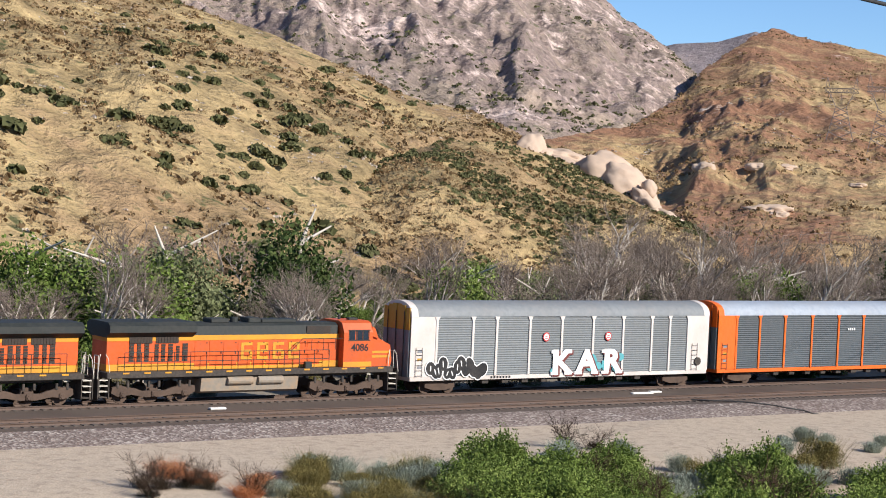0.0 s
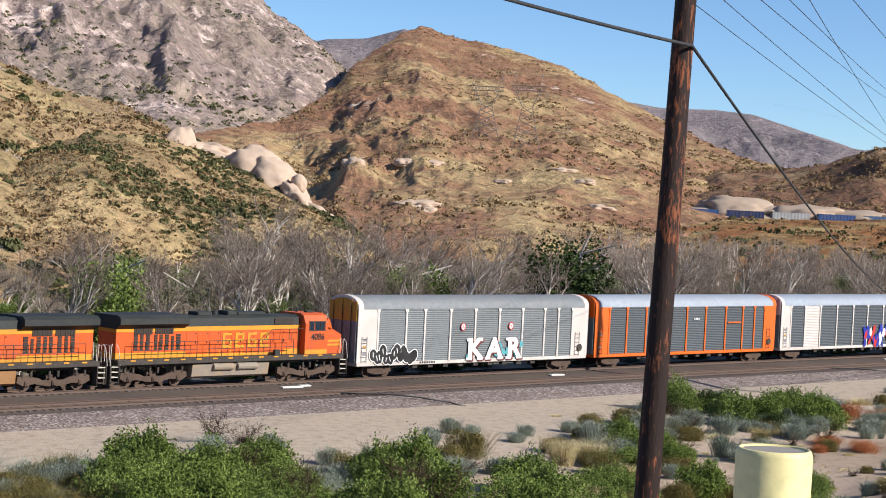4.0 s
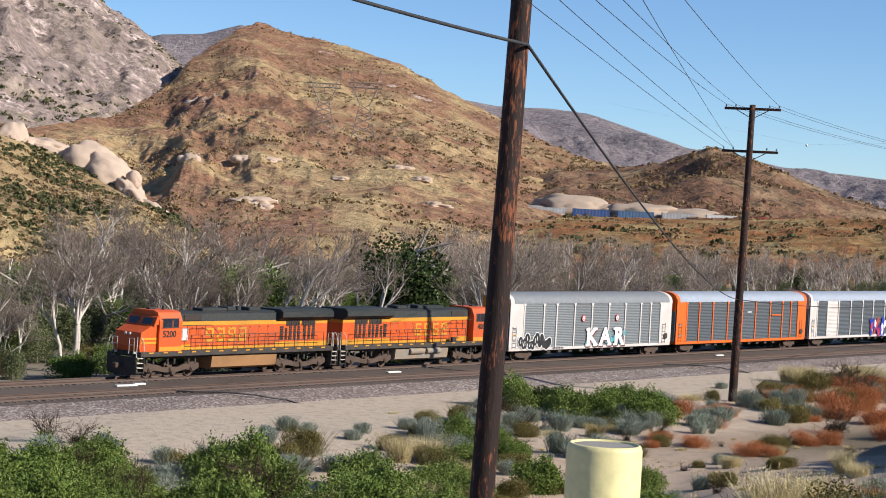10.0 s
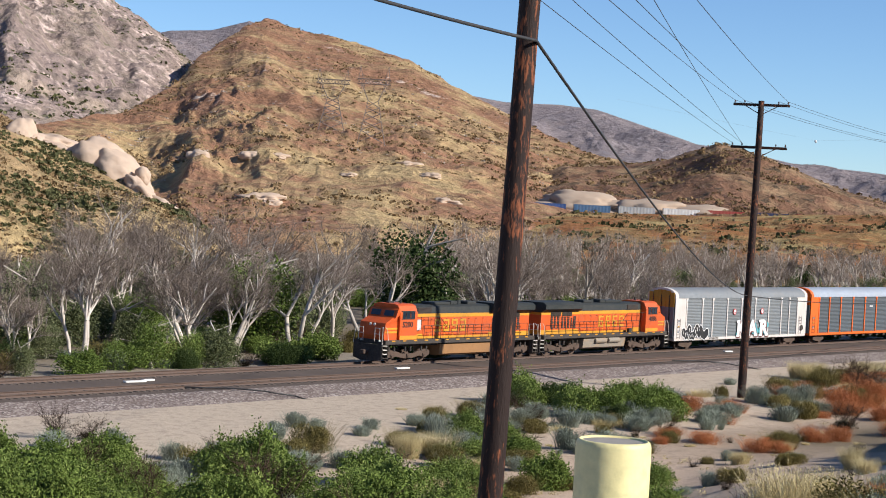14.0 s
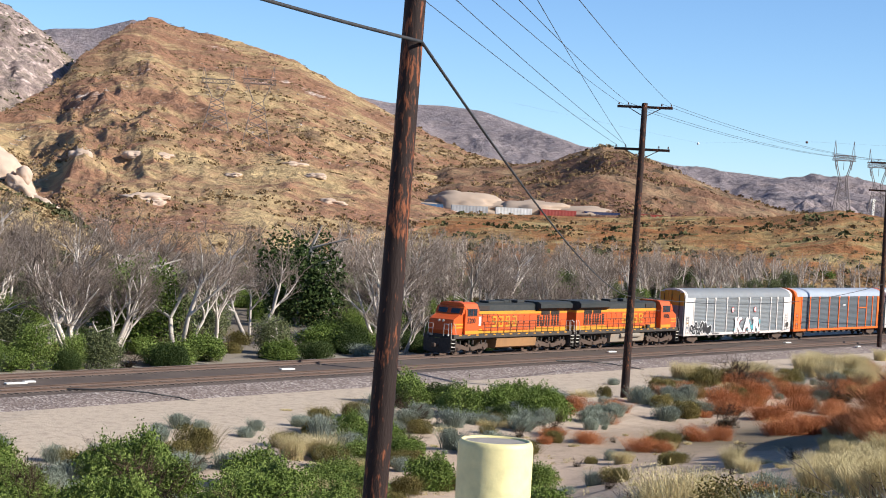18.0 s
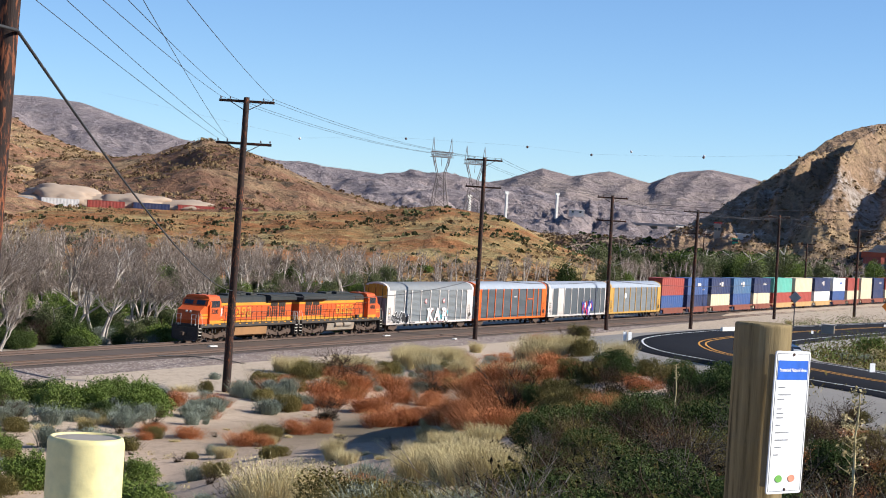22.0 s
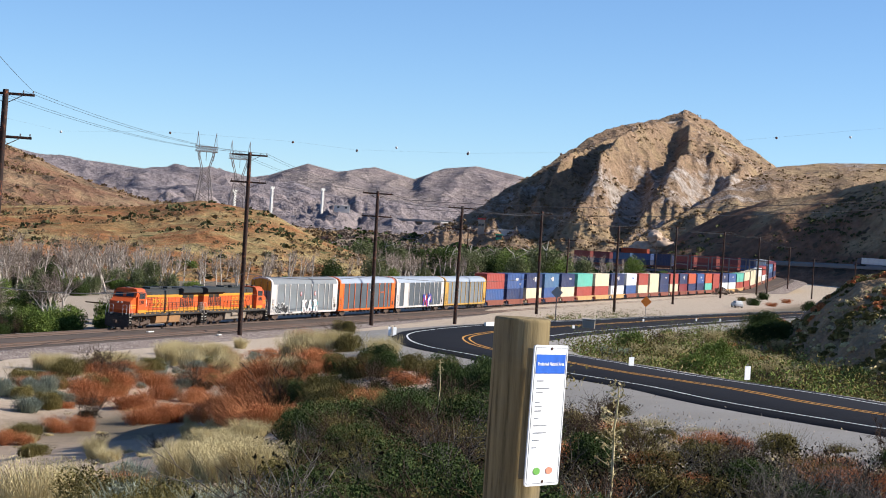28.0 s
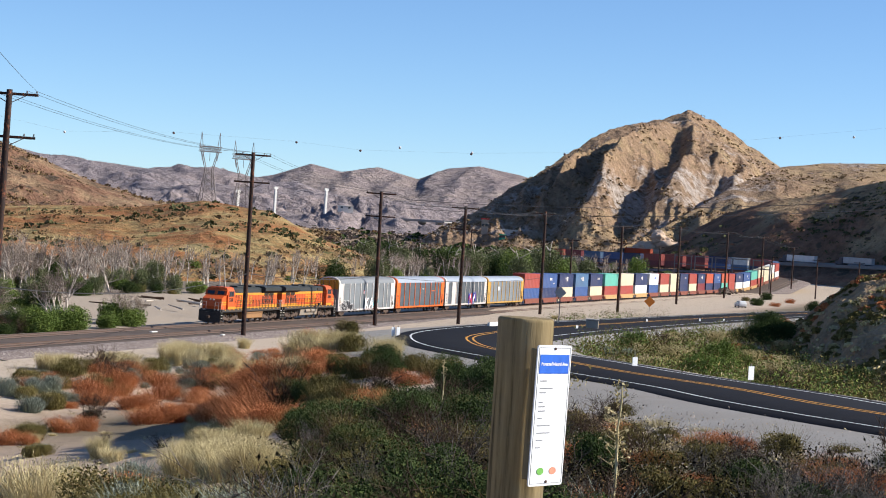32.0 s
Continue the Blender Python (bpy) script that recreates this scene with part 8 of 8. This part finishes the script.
MAT["plate_red"] = worn("red_front_plate", (0.5, 0.03, 0.05), 0.4)


def suv(paint, label):
    """A five-door car, its nose towards +x."""
    ob = thing("car", label, "car")
    bm = bmesh.new()
    side = [(-2.25, 0.35), (2.2, 0.35), (2.3, 0.55), (2.28, 0.85), (2.05, 1.02), (1.1, 1.12), (0.35, 1.62), (-1.2, 1.68), (-2.0, 1.5), (-2.3, 1.0), (-2.32, 0.6)]
    a = [bm.verts.new((x, -0.92 + max(0, z - 1.0) * 0.28, z)) for x, z in side]
    b = [bm.verts.new((x, 0.92 - max(0, z - 1.0) * 0.28, z)) for x, z in side]
    n = len(side)
    for i in range(n):
        bm.faces.new((a[i], a[(i + 1) % n], b[(i + 1) % n], b[i]))
    bm.faces.new(a[::-1])
    bm.faces.new(b)
    bmesh.ops.recalc_face_normals(bm, faces=bm.faces)
    bmesh.ops.bevel(bm, geom=list(bm.edges), offset=0.05, segments=2, affect="EDGES", profile=0.6)
    part("body", bm, paint, ob, "", True)
    bm = bmesh.new()
    extrude_side(bm, [(1.02, 1.17), (0.4, 1.57), (0.44, 1.6), (1.1, 1.18)], -0.72, 0.72)
    part("windscreen", bm, MAT["glass_dark"], ob)
    for sy in (-1, 1):
        for x0, x1 in ((-1.75, -0.7), (-0.62, 0.55)):
            bm = bmesh.new()
            lo, hi = sy * 0.905, sy * 0.79
            vs = [bm.verts.new(q) for q in ((x0, lo, 1.1), (x1 + (0.25 if x1 > 0 else 0), lo, 1.1), (x1 - (0.15 if x1 > 0 else 0), hi, 1.52), (x0 + 0.12, hi, 1.52))]
            bm.faces.new(vs)
            r = bmesh.ops.extrude_face_region(bm, geom=bm.faces[:])
            bmesh.ops.translate(bm, vec=(0, sy * 0.02, 0), verts=[v for v in r["geom"] if isinstance(v, bmesh.types.BMVert)])
            part("side_window", bm, MAT["glass_dark"], ob)
        bm = bmesh.new()
        box(bm, 0.75, sy * 1.02, 1.13, 0.12, 0.2, 0.15, 0.03)
        part("mirror", bm, paint, ob)
        bm = bmesh.new()
        box(bm, 2.2, sy * 0.68, 0.84, 0.2, 0.36, 0.13, 0.03)
        part("headlight", bm, MAT["lamp_glass"], ob)
    bm = bmesh.new()
    box(bm, 2.29, 0, 0.62, 0.06, 1.2, 0.3, 0.03)
    part("grille", bm, MAT["grille"], ob)
    bm = bmesh.new()
    box(bm, 2.34, 0, 0.62, 0.02, 0.34, 0.17)
    part("front_plate", bm, MAT["plate_red"], ob, "red front plate")
    bm = bmesh.new()
    box(bm, 0, 0, 0.36, 4.3, 1.7, 0.2, 0.03)
    part("underbody", bm, MAT["tyre"], ob)
    for x in (-1.38, 1.42):
        for sy in (-1, 1):
            w = new("wheel")
            w.parent = ob
            bm = bmesh.new()
            rod(bm, (x, sy * 0.7, 0.35), (x, sy * 0.93, 0.35), 0.35, 0.35, 24)
            part("tyre", bm, MAT["tyre"], w)
            bm = bmesh.new()
            rod(bm, (x, sy * 0.92, 0.35), (x, sy * 0.945, 0.35), 0.22, 0.2, 14)
            part("rim", bm, MAT["steel"], w)
    return ob


DRIVEN = suv(MAT["car_blue"], "dark blue sport utility car on the black road")
parked = suv(MAT["box_white"], "white parked car on the sand lot")
p = at(46.06, 470)
parked.matrix_basis = pose(p.x, p.y, ground_z(p.x, p.y) + 0.02, 0, 0, 60)

# ---- yucca stalks, scraps, logs ----
def yucca(az, el, h, seed, flowered):
    p = spot(az, el) or at(az, 30)
    p.z = ground_z(p.x, p.y)
    ob = thing("yucca", "yucca with a tall dried flower stalk", "yucca", "yuccas on the bank", m=Matrix.Translation(p))
    v, f = blades(140, 0.12, 0.62, 0.012, 2.2, 0.3)
    shared("rosette", mesh_np(v, f, MAT["leaf_sage"]), ob)
    r = random.Random(seed)
    segs, q = [], Vector((0, 0, 0))
    for k in range(10):
        e = q + Vector((r.gauss(0, 0.012), r.gauss(0, 0.012), h / 10))
        segs.append((tuple(q), tuple(e), 0.028 - 0.0018 * k, 0.026 - 0.0018 * k))
        q = e
    shared("stalk", mesh_np(*tubes(segs, 6), MAT["leaf_straw"]), ob)
    pods, cent = [], []
    for k in range(60 if flowered else 14):
        z = h * r.uniform(0.35 if flowered else 0.8, 1.0)
        a, l = r.uniform(0, 6.28), (0.26 if flowered else 0.1) * r.uniform(0.5, 1.0) * (1.15 - z / h * 0.6)
        e = Vector((math.cos(a) * l, math.sin(a) * l, z + l * 0.5))
        pods.append(((0, 0, z), tuple(e), 0.006, 0.004))
        cent += [tuple(e + Vector((r.gauss(0, 0.02), r.gauss(0, 0.02), r.gauss(0, 0.02)))) for _ in range(4)]
    shared("branches", mesh_np(*joined(tubes(pods, 3), leaf_quads(np.array(cent), 0.045, 0.8)), MAT["leaf_straw"]), ob)


yucca(37.45, -6.0, 2.2, 1, False)
yucca(42.62, -8.4, 2.1, 2, True)
yucca(30.6, -4.4, 1.8, 3, False)
sr = random.Random(4)
for u, v, l in ((85.1, -3.0, 1.7), (86.6, -2.6, 0.9), (53, -3.2, 1.0), (112, -3.1, 1.4), (160, -3.0, 1.2), (198, -3.1, 1.3), (203, -9.4, 0.9)):
    p = uv(u, v, -0.2)
    bm = bmesh.new()
    box(bm, 0, 0, 0.06, l, 0.35, 0.12, 0.03)
    ob = new("concrete_scrap", mesh_of(bm, MAT["wall_white"]))
    ob.matrix_basis = pose(p.x, p.y, p.z, 0, 0, 35 + sr.uniform(-8, 8))
    tagged(ob, "white concrete scrap lying beside the track", "scrap", "scraps beside the track")
for u in (94, 152):
    bm = bmesh.new()
    r = random.Random(int(u))
    q = uv(u - 9, -6.6, 0.02)
    pts = [q]
    for k in range(26):
        w = k / 25
        s = uv(u - 9 + 20 * w + r.gauss(0, 0.15), -6.6 - 15 * w, 0.0)
        s.z = (-0.15 if -6.6 - 15 * w > -9 else -0.16 - 0.9 * smooth(9, 14.5, 6.6 + 15 * w)) + 0.05
        pts.append(s)
    pipe(bm, pts[1:], 0.055, 6)
    tagged(new("black_hose", mesh_of(bm, MAT["spray_black"])), "black cable trailing from the track over the sand", "cable")
for k in range(26):
    p = uv(236 + sr.uniform(-34, 60), 26 + sr.uniform(-9, 16))
    a, l = sr.uniform(0, 3.1), sr.uniform(2, 6)
    bm = bmesh.new()
    z = ground_z(p.x, p.y) + sr.uniform(0.15, 0.9)
    rod(bm, (p.x - l / 2 * math.cos(a), p.y - l / 2 * math.sin(a), z), (p.x + l / 2 * math.cos(a), p.y + l / 2 * math.sin(a), z + sr.uniform(-0.1, 0.4)), sr.uniform(0.12, 0.25), 0.08, 8)
    tagged(new("fallen_log", mesh_of(bm, MAT["leaf_brown" if k % 3 else "bark_white"])), "dry fallen log on the sandy wash", "log", "logs on the wash")


def motions():
    """Every car follows the rails; wheels and boxes ride with their cars."""
    times = [0, 0.25, 0.5] + list(range(1, 32)) + [31.5, 31.75, 32]
    for ob, offset, length, flip, *lifted in TRAIN:
        lift = lifted[0] if lifted else 0.0
        rows = []
        for t in times:
            s = S0 + SPEED * t + offset - 0.9 * max(0.0, 1 - t / 4) ** 2
            a, b = rail_pose(s + length * 0.12)[0], rail_pose(s + length * 0.88)[0]
            d = (b - a).normalized()
            p = a - d * (length * 0.12 if not flip else -length * 0.88)
            rows.append((t, pose(p.x, p.y, p.z + lift, 0, -math.degrees(math.asin(d.z)) * (-1 if flip else 1), math.degrees(math.atan2(d.y, d.x)) + (180 if flip else 0))))
        walk(ob, rows)
    # the far container train creeps the other way below the quarry
    a, b = sighted(23.6, -0.02, 652), sighted(14.4, -0.1, 640)
    d = (b - a).normalized()
    for ob, back in FAR_TRAIN:
        rows = []
        for t in times:
            p = a + d * (4.4 * t - back + 55)
            rows.append((t, pose(p.x, p.y, p.z - 1.9, 0, 0, math.degrees(math.atan2(d.y, d.x)))))
        walk(ob, rows)
    # trucks on the highway
    for ob, back in TRUCKS:
        rows = []
        for t in times:
            k = min(len(HIGHWAY) - 2.0, max(0.0, (14.0 + (back + 9.0 * (28 - t)) / 8.0)))
            i = int(k)
            p = HIGHWAY[i].lerp(HIGHWAY[i + 1], k - i)
            d2 = HIGHWAY[i + 1] - HIGHWAY[i]
            rows.append((t, pose(p.x, p.y, p.z + 0.05, 0, 0, math.degrees(math.atan2(d2.y, d2.x)))))
        walk(ob, rows)
    # the car comes round the bend and passes
    fr = road_frames(1.0)
    run = [0.0]
    for (p, _), (q, _) in zip(fr, fr[1:]):
        run.append(run[-1] + (q - p).length)
    mark = min(range(len(fr)), key=lambda i: (fr[i][0] - Vector((55.2, 56.6, 7.7))).length)
    rows = []
    for t in [0.5 * k for k in range(65)]:
        s = min(run[-1] - 6, max(6.0, run[mark] - (14.0 if t < 23 else 28.0) * (t - 23.0)))
        i = max(1, min(range(len(run)), key=lambda j: abs(run[j] - s)))
        k = (s - run[i - 1]) / max(1e-6, run[i] - run[i - 1])
        p = fr[i - 1][0].lerp(fr[i][0], k) - fr[i][1] * 1.75
        d = fr[i - 1][0] - fr[min(i + 1, len(fr) - 1)][0]
        rows.append((t, pose(p.x, p.y, p.z + 0.02, 0, -math.degrees(math.atan2(d.z, d.xy.length)), math.degrees(math.atan2(d.y, d.x)))))
    walk(DRIVEN, rows)


motions()
